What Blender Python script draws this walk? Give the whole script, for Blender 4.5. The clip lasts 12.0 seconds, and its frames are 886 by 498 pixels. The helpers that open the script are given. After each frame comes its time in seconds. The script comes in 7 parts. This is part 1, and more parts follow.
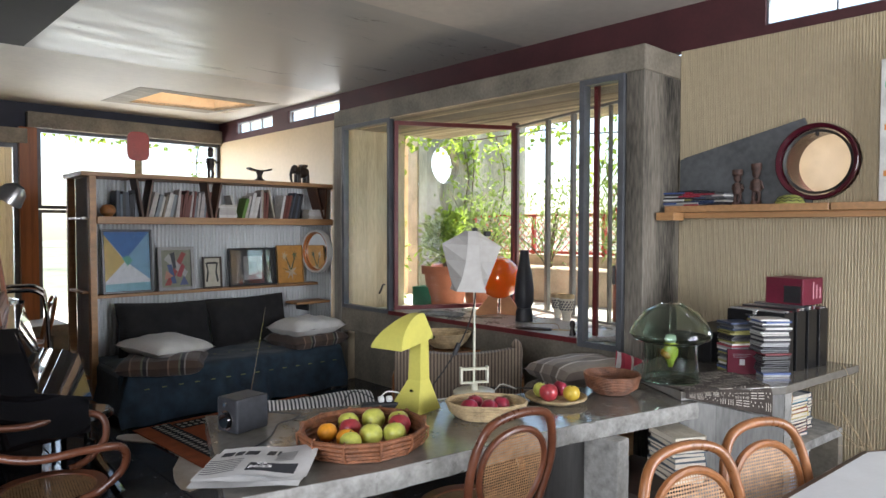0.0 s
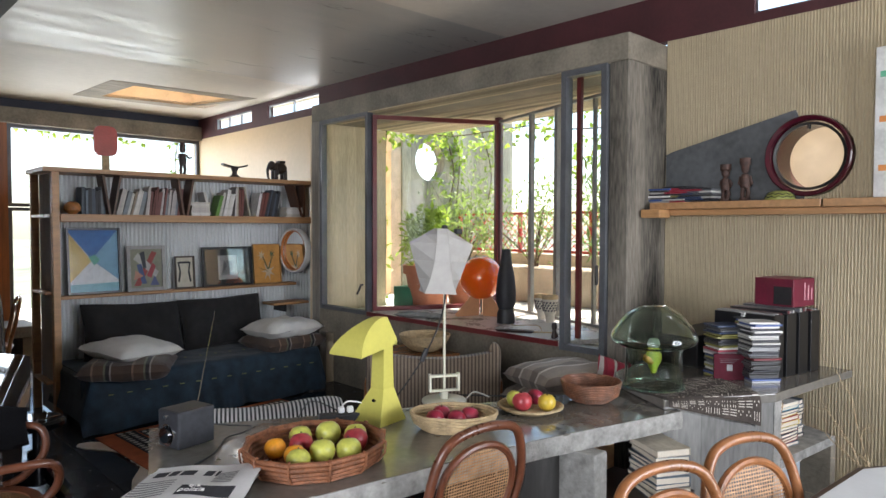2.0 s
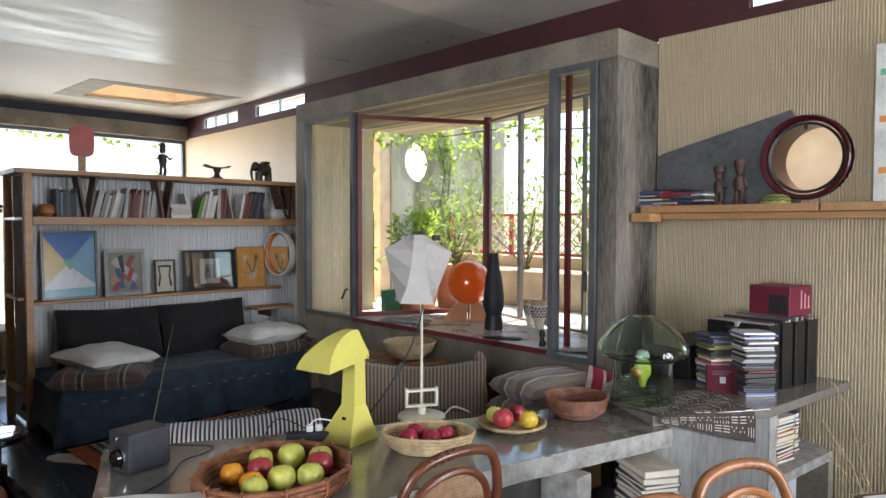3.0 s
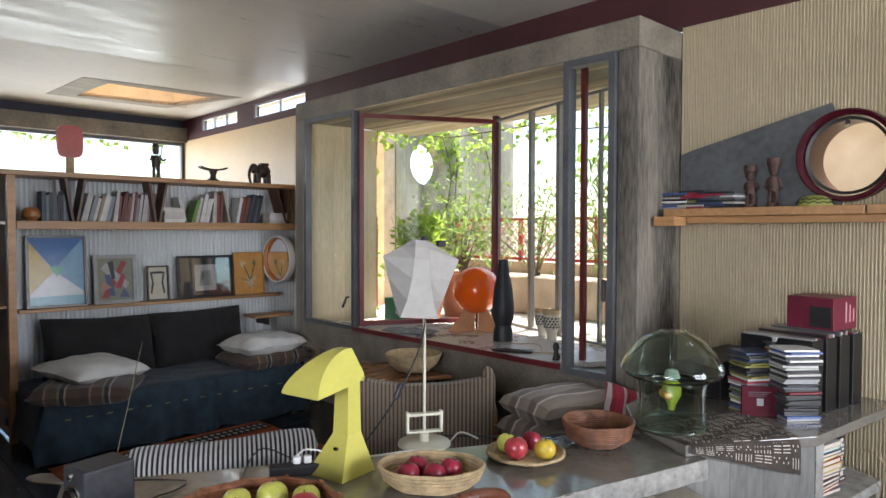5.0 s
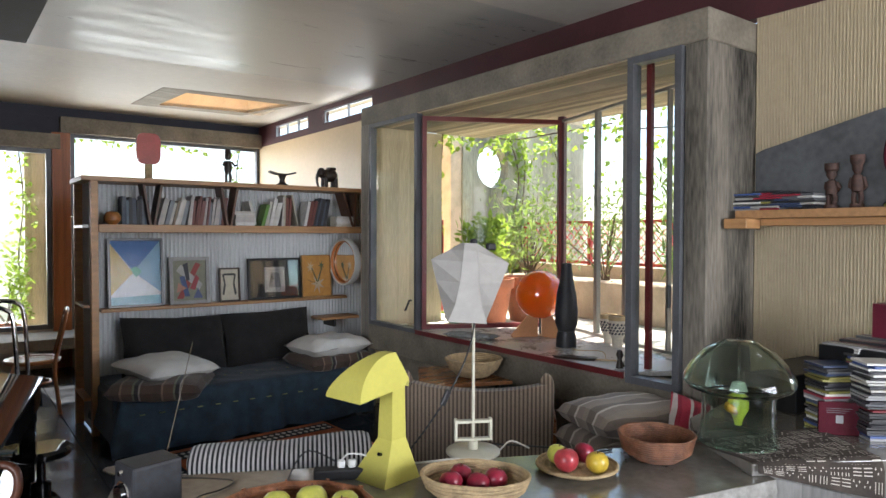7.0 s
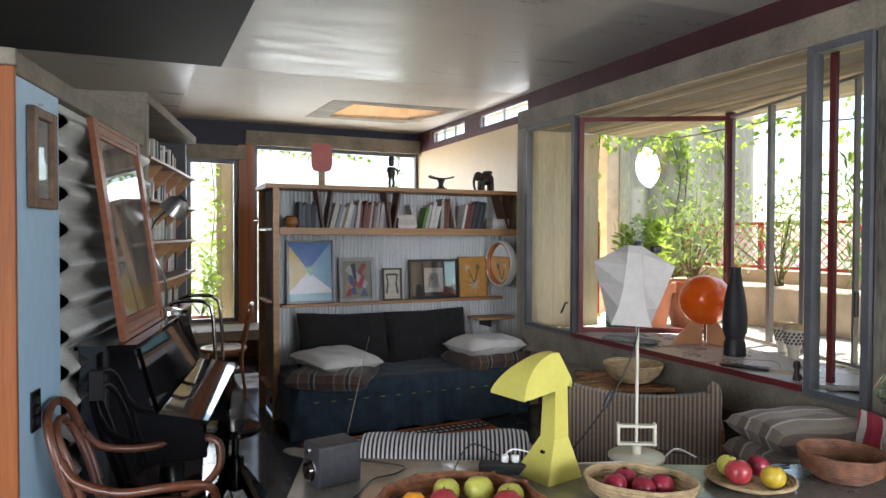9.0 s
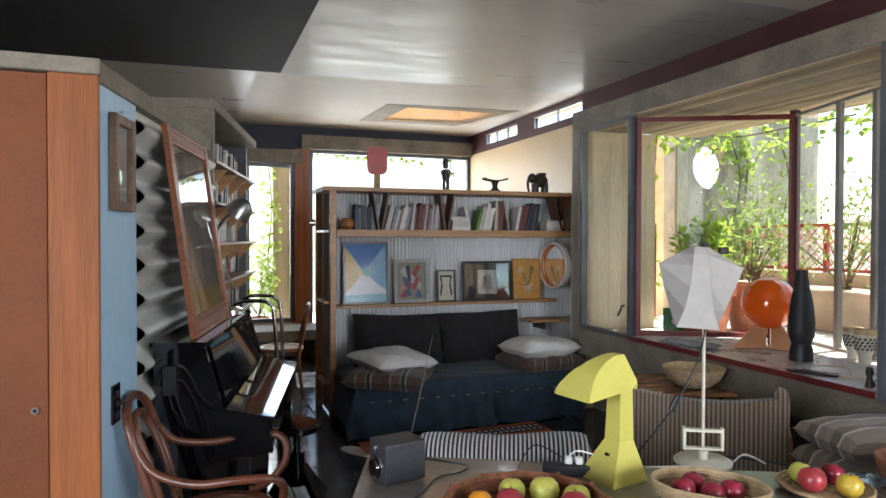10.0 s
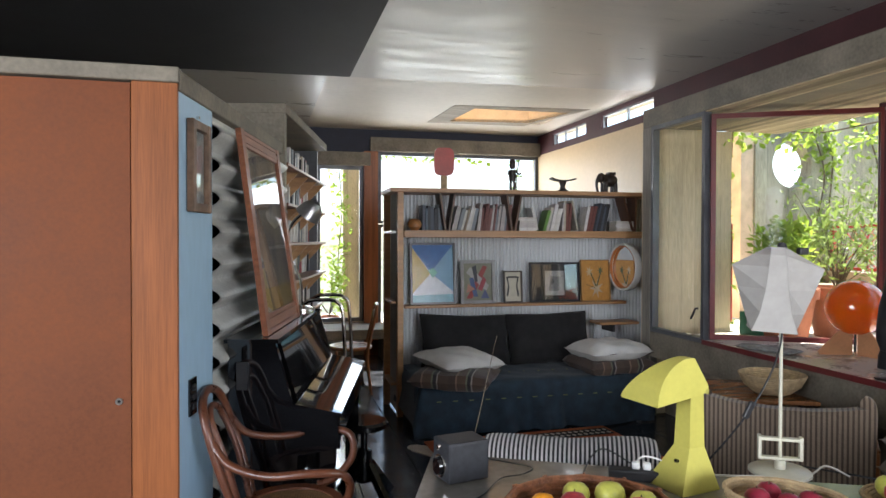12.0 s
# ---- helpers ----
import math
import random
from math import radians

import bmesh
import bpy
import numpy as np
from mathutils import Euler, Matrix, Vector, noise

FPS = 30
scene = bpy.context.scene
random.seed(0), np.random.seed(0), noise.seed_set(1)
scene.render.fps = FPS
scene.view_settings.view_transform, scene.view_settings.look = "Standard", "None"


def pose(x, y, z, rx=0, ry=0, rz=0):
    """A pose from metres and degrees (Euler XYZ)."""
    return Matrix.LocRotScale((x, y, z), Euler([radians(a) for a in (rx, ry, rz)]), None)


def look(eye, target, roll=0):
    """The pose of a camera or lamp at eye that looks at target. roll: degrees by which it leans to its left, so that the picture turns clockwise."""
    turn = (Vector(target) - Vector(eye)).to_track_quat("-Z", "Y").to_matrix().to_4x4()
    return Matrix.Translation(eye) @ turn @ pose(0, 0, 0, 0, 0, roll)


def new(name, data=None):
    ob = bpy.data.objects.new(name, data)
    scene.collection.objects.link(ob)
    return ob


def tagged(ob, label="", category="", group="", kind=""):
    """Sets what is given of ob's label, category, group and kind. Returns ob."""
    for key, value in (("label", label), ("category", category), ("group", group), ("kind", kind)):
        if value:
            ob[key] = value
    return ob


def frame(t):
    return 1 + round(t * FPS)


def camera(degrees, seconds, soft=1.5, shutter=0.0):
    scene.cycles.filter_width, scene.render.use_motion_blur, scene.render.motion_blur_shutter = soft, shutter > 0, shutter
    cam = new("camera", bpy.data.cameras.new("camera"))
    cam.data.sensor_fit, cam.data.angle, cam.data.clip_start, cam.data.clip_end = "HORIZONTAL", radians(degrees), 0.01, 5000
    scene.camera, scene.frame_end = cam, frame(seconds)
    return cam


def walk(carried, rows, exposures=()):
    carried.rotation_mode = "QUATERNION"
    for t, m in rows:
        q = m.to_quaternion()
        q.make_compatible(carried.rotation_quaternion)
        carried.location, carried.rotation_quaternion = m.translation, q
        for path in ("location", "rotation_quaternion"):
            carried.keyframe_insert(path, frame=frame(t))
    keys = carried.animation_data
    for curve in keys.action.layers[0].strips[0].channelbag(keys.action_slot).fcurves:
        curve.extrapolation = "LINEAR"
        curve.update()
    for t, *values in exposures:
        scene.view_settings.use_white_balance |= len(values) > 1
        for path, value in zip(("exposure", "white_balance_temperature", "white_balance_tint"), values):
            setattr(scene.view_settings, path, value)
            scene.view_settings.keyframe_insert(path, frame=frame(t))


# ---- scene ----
cam = camera(67.1, 12.0)
PATH = [
    (0, (0.102, 0.04, 1.505), (1.469, 1.498, 1.442), 0.15),
    (0.5, (0.127, 0.019, 1.499), (1.493, 1.479, 1.436), 0.15),
    (1, (0.171, 0.013, 1.492), (1.54, 1.47, 1.429), 0.15),
    (1.5, (0.259, 0.054, 1.497), (1.634, 1.505, 1.431), 0.15),
    (2, (0.325, 0.11, 1.498), (1.706, 1.555, 1.432), 0.15),
    (2.5, (0.399, 0.147, 1.51), (1.783, 1.59, 1.443), 0.15),
    (3, (0.496, 0.167, 1.525), (1.883, 1.606, 1.458), 0.15),
    (5, (0.706, 0.376, 1.526), (2.078, 1.83, 1.472), 0.15),
    (5.5, (0.755, 0.386, 1.524), (2.101, 1.865, 1.473), 0.15),
    (6, (0.8, 0.377, 1.523), (2.098, 1.898, 1.475), 0.15),
    (6.5, (0.827, 0.368, 1.522), (2.076, 1.93, 1.477), 0.15),
    (7, (0.815, 0.356, 1.523), (2.016, 1.955, 1.479), 0.15),
    (9, (0.744, 0.323, 1.524), (1.559, 2.15, 1.485), 0.15),
    (9.5, (0.712, 0.32, 1.523), (1.462, 2.174, 1.486), 0.15),
    (10, (0.688, 0.325, 1.519), (1.369, 2.205, 1.487), 0.15),
    (10.5, (0.679, 0.321, 1.518), (1.286, 2.227, 1.488), 0.15),
    (11, (0.677, 0.323, 1.518), (1.221, 2.247, 1.489), 0.15),
    (11.5, (0.692, 0.325, 1.517), (1.197, 2.259, 1.488), 0.15),
    (12, (0.701, 0.318, 1.515), (1.187, 2.257, 1.486), 0.15),
]
EXPOSURE = 2.14
walk(cam, [(t, look(eye, target, roll)) for t, eye, target, roll in PATH], [(0, EXPOSURE)])

# ---- daylight ----
SUN_ELEV, SUN_AZ = 68.0, 84.0      # azimuth clockwise from +y
world = bpy.data.worlds.new("sky")
scene.world = world
world.use_nodes = True
wn = world.node_tree
sky = wn.nodes.new("ShaderNodeTexSky")
sky.sky_type = "NISHITA"
sky.sun_disc = False
sky.sun_elevation, sky.sun_rotation = radians(SUN_ELEV), radians(SUN_AZ)
sky.air_density, sky.dust_density = 1.0, 1.2
wn.links.new(sky.outputs[0], wn.nodes["Background"].inputs[0])
wn.nodes["Background"].inputs[1].default_value = 0.115
sun = new("sun", bpy.data.lights.new("sun", "SUN"))
sun.data.energy, sun.data.angle, sun.data.color = 4.8, radians(0.6), (1.0, 0.95, 0.86)
_e, _a = radians(SUN_ELEV), radians(SUN_AZ)
_d = Vector((math.sin(_a) * math.cos(_e), math.cos(_a) * math.cos(_e), math.sin(_e)))
sun.matrix_world = look(_d * 20, (0, 0, 0))


def window_light(name, eye, target, w, h, power, color=(0.885, 0.91, 1.0)):
    ob = new(name, bpy.data.lights.new(name, "AREA"))
    ob.data.shape, ob.data.size, ob.data.size_y, ob.data.energy, ob.data.color = "RECTANGLE", w, h, power, color
    ob.matrix_world = look(eye, target)
    return ob


# sky light in the openings: behind the walker, under the ceiling, above the far window and in the skylight; the west
# lamp is added fill
south = window_light("south_window_light", (3.1, -2.55, 1.6), (1.7, 5.0, 0.8), 2.2, 1.7, 26)
south.data.spread = radians(125)
# added fill from the unseen west side, where no window is known
window_light("west_fill_light", (-2.75, -0.6, 1.6), (2.0, 2.6, 1.2), 2.2, 1.7, 56)
window_light("strip_light_north", (4.335, 8.03, 2.83), (0.0, 7.6, 2.3), 0.95, 0.13, 0.7)
window_light("strip_light_middle", (4.335, 6.63, 2.83), (0.0, 6.2, 2.3), 1.05, 0.13, 0.8)
window_light("strip_light_south", (4.335, 1.28, 2.81), (0.0, 2.6, 2.0), 0.74, 0.17, 0.8)
window_light("far_window_light", (3.1, 9.85, 2.1), (2.9, 5.5, 2.0), 2.3, 1.1, 8)
window_light("terrace_window_light", (1.35, 10.9, 1.75), (1.6, 5.5, 0.6), 1.6, 1.9, 42)
window_light("skylight_light", (3.28, 7.7, 3.58), (3.28, 7.7, 0.0), 0.95, 0.65, 1.5)

# ---- tools ----
def box(bm, x0, x1, y0, y1, z0, z1, m=None, bev=0.0, seg=1):
    vs = [bm.verts.new(Vector((x, y, z))) for x in (x0, x1) for y in (y0, y1) for z in (z0, z1)]
    fs = [bm.faces.new([vs[i] for i in f]) for f in ((0, 1, 3, 2), (4, 6, 7, 5), (0, 4, 5, 1), (2, 3, 7, 6), (0, 2, 6, 4), (1, 5, 7, 3))]
    if bev:
        es = list({e for f in fs for e in f.edges})
        r = bmesh.ops.bevel(bm, geom=es, offset=bev, segments=seg, affect="EDGES", profile=0.5)
        vs = list({v for f in r["faces"] for v in f.verts} | {v for v in vs if v.is_valid})
    if m is not None:
        bmesh.ops.transform(bm, matrix=m, verts=[v for v in vs if v.is_valid])
    return bm


def prism(bm, pts, z0, z1, bev=0.0, m=None):
    """Upright prism over a plan polygon (counter-clockwise)."""
    lo = [bm.verts.new((p[0], p[1], z0)) for p in pts]
    hi = [bm.verts.new((p[0], p[1], z1)) for p in pts]
    n = len(pts)
    fs = [bm.faces.new(lo[::-1]), bm.faces.new(hi)]
    fs += [bm.faces.new((lo[i], lo[(i + 1) % n], hi[(i + 1) % n], hi[i])) for i in range(n)]
    vs = lo + hi
    if bev:
        es = list({e for f in fs for e in f.edges})
        r = bmesh.ops.bevel(bm, geom=es, offset=bev, segments=2, affect="EDGES", profile=0.5)
        vs = list({v for f in r["faces"] for v in f.verts} | {v for v in vs if v.is_valid})
    if m is not None:
        bmesh.ops.transform(bm, matrix=m, verts=[v for v in vs if v.is_valid])
    return bm


def lathe(bm, prof, seg=24, m=None, closed=False):
    """Turned body about z from (radius, z) pairs."""
    rings = []
    for r, z in prof:
        if r < 1e-5:
            rings.append([bm.verts.new((0, 0, z))])
        else:
            rings.append([bm.verts.new((r * math.cos(2 * math.pi * i / seg), r * math.sin(2 * math.pi * i / seg), z)) for i in range(seg)])
    pairs = list(zip(rings, rings[1:])) + ([(rings[-1], rings[0])] if closed else [])
    for a, b in pairs:
        for i in range(seg):
            j = (i + 1) % seg
            if len(a) == 1 and len(b) == 1:
                continue
            if len(a) == 1:
                bm.faces.new((a[0], b[j], b[i]))
            elif len(b) == 1:
                bm.faces.new((a[i], a[j], b[0]))
            else:
                bm.faces.new((a[i], a[j], b[j], b[i]))
    if m is not None:
        bmesh.ops.transform(bm, matrix=m, verts=[v for r in rings for v in r])
    return bm


def smooth_path(pts, n=6, loop=False):
    pts = [Vector(p) for p in pts]
    out, k = [], len(pts)
    for i in range(k if loop else k - 1):
        p = [pts[(i + d) % k] if loop else pts[min(max(i + d, 0), k - 1)] for d in (-1, 0, 1, 2)]
        for s in range(n):
            t = s / n
            out.append(0.5 * (2 * p[1] + (p[2] - p[0]) * t + (2 * p[0] - 5 * p[1] + 4 * p[2] - p[3]) * t * t + (3 * p[1] - p[0] - 3 * p[2] + p[3]) * t ** 3))
    if not loop:
        out.append(pts[-1])
    return out


def tube(bm, pts, r, seg=8, loop=False, r1=None):
    """Round bar along a path; r1 tapers it."""
    pts = [Vector(p) for p in pts]
    n, rings, up = len(pts), [], None
    for i, p in enumerate(pts):
        a = pts[(i - 1) % n] if loop or i else p
        b = pts[(i + 1) % n] if loop or i < n - 1 else p
        t = (b - a).normalized()
        if up is None:
            up = Vector((0, 0, 1)) if abs(t.z) < 0.9 else Vector((1, 0, 0))
        up = (up - t * up.dot(t)).normalized()
        s = t.cross(up)
        rr = r if r1 is None else r + (r1 - r) * i / (n - 1)
        rings.append([bm.verts.new(p + (up * math.cos(2 * math.pi * k / seg) + s * math.sin(2 * math.pi * k / seg)) * rr) for k in range(seg)])
    for a, b in list(zip(rings, rings[1:])) + ([(rings[-1], rings[0])] if loop else []):
        for k in range(seg):
            bm.faces.new((a[k], a[(k + 1) % seg], b[(k + 1) % seg], b[k]))
    if not loop:
        bm.faces.new(rings[0][::-1])
        bm.faces.new(rings[-1])
    return bm


def grid(bm, nu, nv, fn):
    """Sheet of (nu x nv) cells, fn(u, v) gives the place."""
    vs = [[bm.verts.new(Vector(fn(i / nu, j / nv))) for j in range(nv + 1)] for i in range(nu + 1)]
    for i in range(nu):
        for j in range(nv):
            bm.faces.new((vs[i][j], vs[i + 1][j], vs[i + 1][j + 1], vs[i][j + 1]))
    return bm


def bar(bm, p, q, w, h, up=(0, 0, 1)):
    """Square bar from p to q, w across, h along up."""
    p, q = Vector(p), Vector(q)
    t = (q - p).normalized()
    s = t.cross(Vector(up)).normalized()
    u = s.cross(t)
    vs = [bm.verts.new(c + s * a * w / 2 + u * b * h / 2) for c in (p, q) for a, b in ((-1, -1), (1, -1), (1, 1), (-1, 1))]
    for f in ((3, 2, 1, 0), (4, 5, 6, 7), (0, 1, 5, 4), (1, 2, 6, 5), (2, 3, 7, 6), (3, 0, 4, 7)):
        bm.faces.new([vs[i] for i in f])
    return bm


def link(name, bm, material, smooth=False):
    bmesh.ops.recalc_face_normals(bm, faces=bm.faces[:])
    me = bpy.data.meshes.new(name)
    bm.to_mesh(me)
    bm.free()
    me.materials.append(material)
    if smooth:
        for p in me.polygons:
            p.use_smooth = True
        me.set_sharp_from_angle(angle=radians(40))
    return new(name, me)


def setting(name, bm, material, label="", smooth=False):
    return tagged(link(name, bm, material, smooth), label, "", "", "structure")


def thing(name, at, turn=0, label="", category="", group=""):
    ob = new(name)
    ob.empty_display_size = 0.1
    ob.matrix_basis = pose(*at, 0, 0, turn)
    return tagged(ob, label, category, group)


def part(name, bm, material, parent, label="", smooth=False):
    ob = link(name, bm, material, smooth)
    ob.parent = parent
    return tagged(ob, label)


def solid(name, bm, material, at, turn=0, label="", category="", group="", smooth=False):
    ob = link(name, bm, material, smooth)
    ob.matrix_basis = pose(*at, 0, 0, turn)
    return tagged(ob, label, category, group)


def BM():
    return bmesh.new()


# ---- materials ----
def surface(name, color, rough=0.6, metal=0.0, scale=8.0, vary=0.12, bump=0.0, fine=60.0, stretch=(1, 1, 1), second=None, rvary=0.0, each=0.0, coat=0.0, sheen=0.0, spec=0.5, big=0.12):
    """Two-scale mottled surface; each: tone change from piece to piece."""
    m = bpy.data.materials.new(name)
    m.use_nodes = True
    t = m.node_tree
    b = t.nodes["Principled BSDF"]
    b.inputs["Metallic"].default_value, b.inputs["Coat Weight"].default_value, b.inputs["Sheen Weight"].default_value = metal, coat, sheen
    b.inputs["Specular IOR Level"].default_value = spec
    co = t.nodes.new("ShaderNodeTexCoord")
    mp = t.nodes.new("ShaderNodeMapping")
    mp.inputs["Scale"].default_value = stretch
    t.links.new(co.outputs["Object"], mp.inputs["Vector"])
    n1, n2 = t.nodes.new("ShaderNodeTexNoise"), t.nodes.new("ShaderNodeTexNoise")
    n1.inputs["Scale"].default_value, n1.inputs["Detail"].default_value = scale, 5
    n2.inputs["Scale"].default_value, n2.inputs["Detail"].default_value = fine, 4
    for n in (n1, n2):
        t.links.new(mp.outputs[0], n.inputs["Vector"])
    add = t.nodes.new("ShaderNodeMath")
    add.operation = "MULTIPLY_ADD"
    t.links.new(n1.outputs["Fac"], add.inputs[0])
    add.inputs[1].default_value = 0.65
    mul = t.nodes.new("ShaderNodeMath")
    mul.operation = "MULTIPLY"
    mul.inputs[1].default_value = 0.35
    t.links.new(n2.outputs["Fac"], mul.inputs[0])
    t.links.new(mul.outputs[0], add.inputs[2])
    ramp = t.nodes.new("ShaderNodeValToRGB")
    c = Vector(color)
    lo = second if second else tuple(c * (1 - vary * 2))
    hi = color if second else tuple(min(1, x) for x in c * (1 + vary))
    ramp.color_ramp.elements[0].position, ramp.color_ramp.elements[1].position = 0.34, 0.66
    ramp.color_ramp.elements[0].color, ramp.color_ramp.elements[1].color = (*lo, 1), (*hi, 1)
    t.links.new(add.outputs[0], ramp.inputs[0])
    out = ramp.outputs[0]
    if each:
        info = t.nodes.new("ShaderNodeObjectInfo")
        mr = t.nodes.new("ShaderNodeMapRange")
        mr.inputs[3].default_value, mr.inputs[4].default_value = 1 - each, 1 + each
        t.links.new(info.outputs["Random"], mr.inputs[0])
        mx = t.nodes.new("ShaderNodeMix")
        mx.data_type, mx.blend_type = "RGBA", "MULTIPLY"
        mx.inputs[0].default_value = 1
        t.links.new(out, mx.inputs[6])
        t.links.new(mr.outputs[0], mx.inputs[7])
        out = mx.outputs[2]
    t.links.new(out, b.inputs["Base Color"])
    if rvary:
        mr = t.nodes.new("ShaderNodeMapRange")
        mr.inputs[1].default_value, mr.inputs[2].default_value = 0.35, 0.65
        mr.inputs[3].default_value, mr.inputs[4].default_value = max(0.02, rough - rvary), min(1, rough + rvary)
        t.links.new(add.outputs[0], mr.inputs[0])
        t.links.new(mr.outputs[0], b.inputs["Roughness"])
    else:
        b.inputs["Roughness"].default_value = rough
    if bump:
        bp = t.nodes.new("ShaderNodeBump")
        bp.inputs["Strength"].default_value, bp.inputs["Distance"].default_value = min(1, bump), 0.01
        t.links.new(add.outputs[0], bp.inputs["Height"])
        t.links.new(bp.outputs[0], b.inputs["Normal"])
    return m


def banded(m, axis, pitch, amount, jitter=True):
    """Board by board (or stripe by stripe) tone along one axis, over a surface() material."""
    t = m.node_tree
    b = t.nodes["Principled BSDF"]
    src = b.inputs["Base Color"].links[0].from_socket
    co = t.nodes.new("ShaderNodeTexCoord")
    sp = t.nodes.new("ShaderNodeSeparateXYZ")
    t.links.new(co.outputs["Object"], sp.inputs[0])
    dv = t.nodes.new("ShaderNodeMath")
    dv.operation = "DIVIDE"
    dv.inputs[1].default_value = pitch
    t.links.new(sp.outputs["XYZ".index(axis)], dv.inputs[0])
    fl = t.nodes.new("ShaderNodeMath")
    fl.operation = "FLOOR"
    t.links.new(dv.outputs[0], fl.inputs[0])
    wn_ = t.nodes.new("ShaderNodeTexWhiteNoise")
    wn_.noise_dimensions = "1D"
    t.links.new(fl.outputs[0], wn_.inputs["W"])
    fr = t.nodes.new("ShaderNodeMath")
    fr.operation = "FRACT"
    t.links.new(dv.outputs[0], fr.inputs[0])
    edge = t.nodes.new("ShaderNodeMapRange")
    edge.inputs[1].default_value, edge.inputs[2].default_value = 0.0, 0.06
    edge.inputs[3].default_value, edge.inputs[4].default_value = 1 - amount * 1.3, 1.0
    t.links.new(fr.outputs[0], edge.inputs[0])
    mr = t.nodes.new("ShaderNodeMapRange")
    mr.inputs[3].default_value, mr.inputs[4].default_value = 1 - amount, 1 + amount * 0.6
    t.links.new(wn_.outputs["Value"], mr.inputs[0])
    mm = t.nodes.new("ShaderNodeMath")
    mm.operation = "MULTIPLY"
    t.links.new(mr.outputs[0], mm.inputs[0])
    t.links.new(edge.outputs[0], mm.inputs[1])
    mx = t.nodes.new("ShaderNodeMix")
    mx.data_type, mx.blend_type = "RGBA", "MULTIPLY"
    mx.inputs[0].default_value = 1
    t.links.new(src, mx.inputs[6])
    t.links.new(mm.outputs[0], mx.inputs[7])
    t.links.new(mx.outputs[2], b.inputs["Base Color"])
    return m


def stripes(name, axis, pitch, colors, rough=0.9, bump=0.3, scale=120.0):
    """Woven stripes in the given (width share, colour) order along an axis."""
    m = surface(name, (1, 1, 1), rough, scale=30, vary=0.06, bump=bump, fine=scale, sheen=0.15)
    t = m.node_tree
    b = t.nodes["Principled BSDF"]
    src = b.inputs["Base Color"].links[0].from_socket
    co = t.nodes.new("ShaderNodeTexCoord")
    sp = t.nodes.new("ShaderNodeSeparateXYZ")
    t.links.new(co.outputs["Object"], sp.inputs[0])
    dv = t.nodes.new("ShaderNodeMath")
    dv.operation = "DIVIDE"
    dv.inputs[1].default_value = pitch
    t.links.new(sp.outputs["XYZ".index(axis)], dv.inputs[0])
    fr = t.nodes.new("ShaderNodeMath")
    fr.operation = "FRACT"
    t.links.new(dv.outputs[0], fr.inputs[0])
    rp = t.nodes.new("ShaderNodeValToRGB")
    rp.color_ramp.interpolation = "CONSTANT"
    at = 0.0
    for i, (share, col) in enumerate(colors):
        el = rp.color_ramp.elements[i] if i < 2 else rp.color_ramp.elements.new(at)
        el.position = at
        el.color = (*col, 1)
        at += share
    t.links.new(fr.outputs[0], rp.inputs[0])
    mx = t.nodes.new("ShaderNodeMix")
    mx.data_type, mx.blend_type = "RGBA", "MULTIPLY"
    mx.inputs[0].default_value = 1
    t.links.new(rp.outputs[0], mx.inputs[6])
    t.links.new(src, mx.inputs[7])
    t.links.new(mx.outputs[2], b.inputs["Base Color"])
    return m


def glass(name, color=(1, 1, 1), rough=0.0, thin=True, gloss=0.03):
    m = bpy.data.materials.new(name)
    m.use_nodes = True
    t = m.node_tree
    b = t.nodes["Principled BSDF"]
    if thin:
        t.nodes.remove(b)
        tr, gl, mx = t.nodes.new("ShaderNodeBsdfTransparent"), t.nodes.new("ShaderNodeBsdfGlossy"), t.nodes.new("ShaderNodeMixShader")
        lw, pw, ml = t.nodes.new("ShaderNodeLayerWeight"), t.nodes.new("ShaderNodeMath"), t.nodes.new("ShaderNodeMath")
        lw.inputs[0].default_value = 0.5
        pw.operation, ml.operation = "POWER", "MULTIPLY_ADD"
        pw.inputs[1].default_value, ml.inputs[1].default_value, ml.inputs[2].default_value = 5.0, 0.6, gloss
        t.links.new(lw.outputs["Facing"], pw.inputs[0])
        t.links.new(pw.outputs[0], ml.inputs[0])
        tr.inputs[0].default_value = (*color, 1)
        gl.inputs["Roughness"].default_value = rough
        t.links.new(ml.outputs[0], mx.inputs[0])
        t.links.new(tr.outputs[0], mx.inputs[1])
        t.links.new(gl.outputs[0], mx.inputs[2])
        t.links.new(mx.outputs[0], t.nodes["Material Output"].inputs[0])
    else:
        b.inputs["Base Color"].default_value = (*color, 1)
        b.inputs["Transmission Weight"].default_value, b.inputs["Roughness"].default_value, b.inputs["IOR"].default_value = 1, rough, 1.45
    return m


M_CONC = surface("cast concrete", (0.265, 0.232, 0.178), 0.75, scale=4.5, bump=0.8, fine=48, rvary=0.15, second=(0.115, 0.1, 0.075))
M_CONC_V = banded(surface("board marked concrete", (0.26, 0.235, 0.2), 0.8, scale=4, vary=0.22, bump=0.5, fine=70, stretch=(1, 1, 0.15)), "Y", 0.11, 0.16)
# pale tone paints in the sunlight that the bay roof keeps off
M_CONC_SUNLIT = banded(surface("board marked concrete in sunlit tone", (0.62, 0.52, 0.36), 0.85, scale=4, vary=0.2, bump=0.5, fine=70, stretch=(1, 1, 0.15)), "X", 0.13, 0.18)
M_SOFFIT = banded(surface("board marked soffit", (0.4, 0.33, 0.225), 0.85, scale=5, vary=0.25, bump=0.4, fine=80, stretch=(1, 0.12, 1)), "X", 0.065, 0.5)
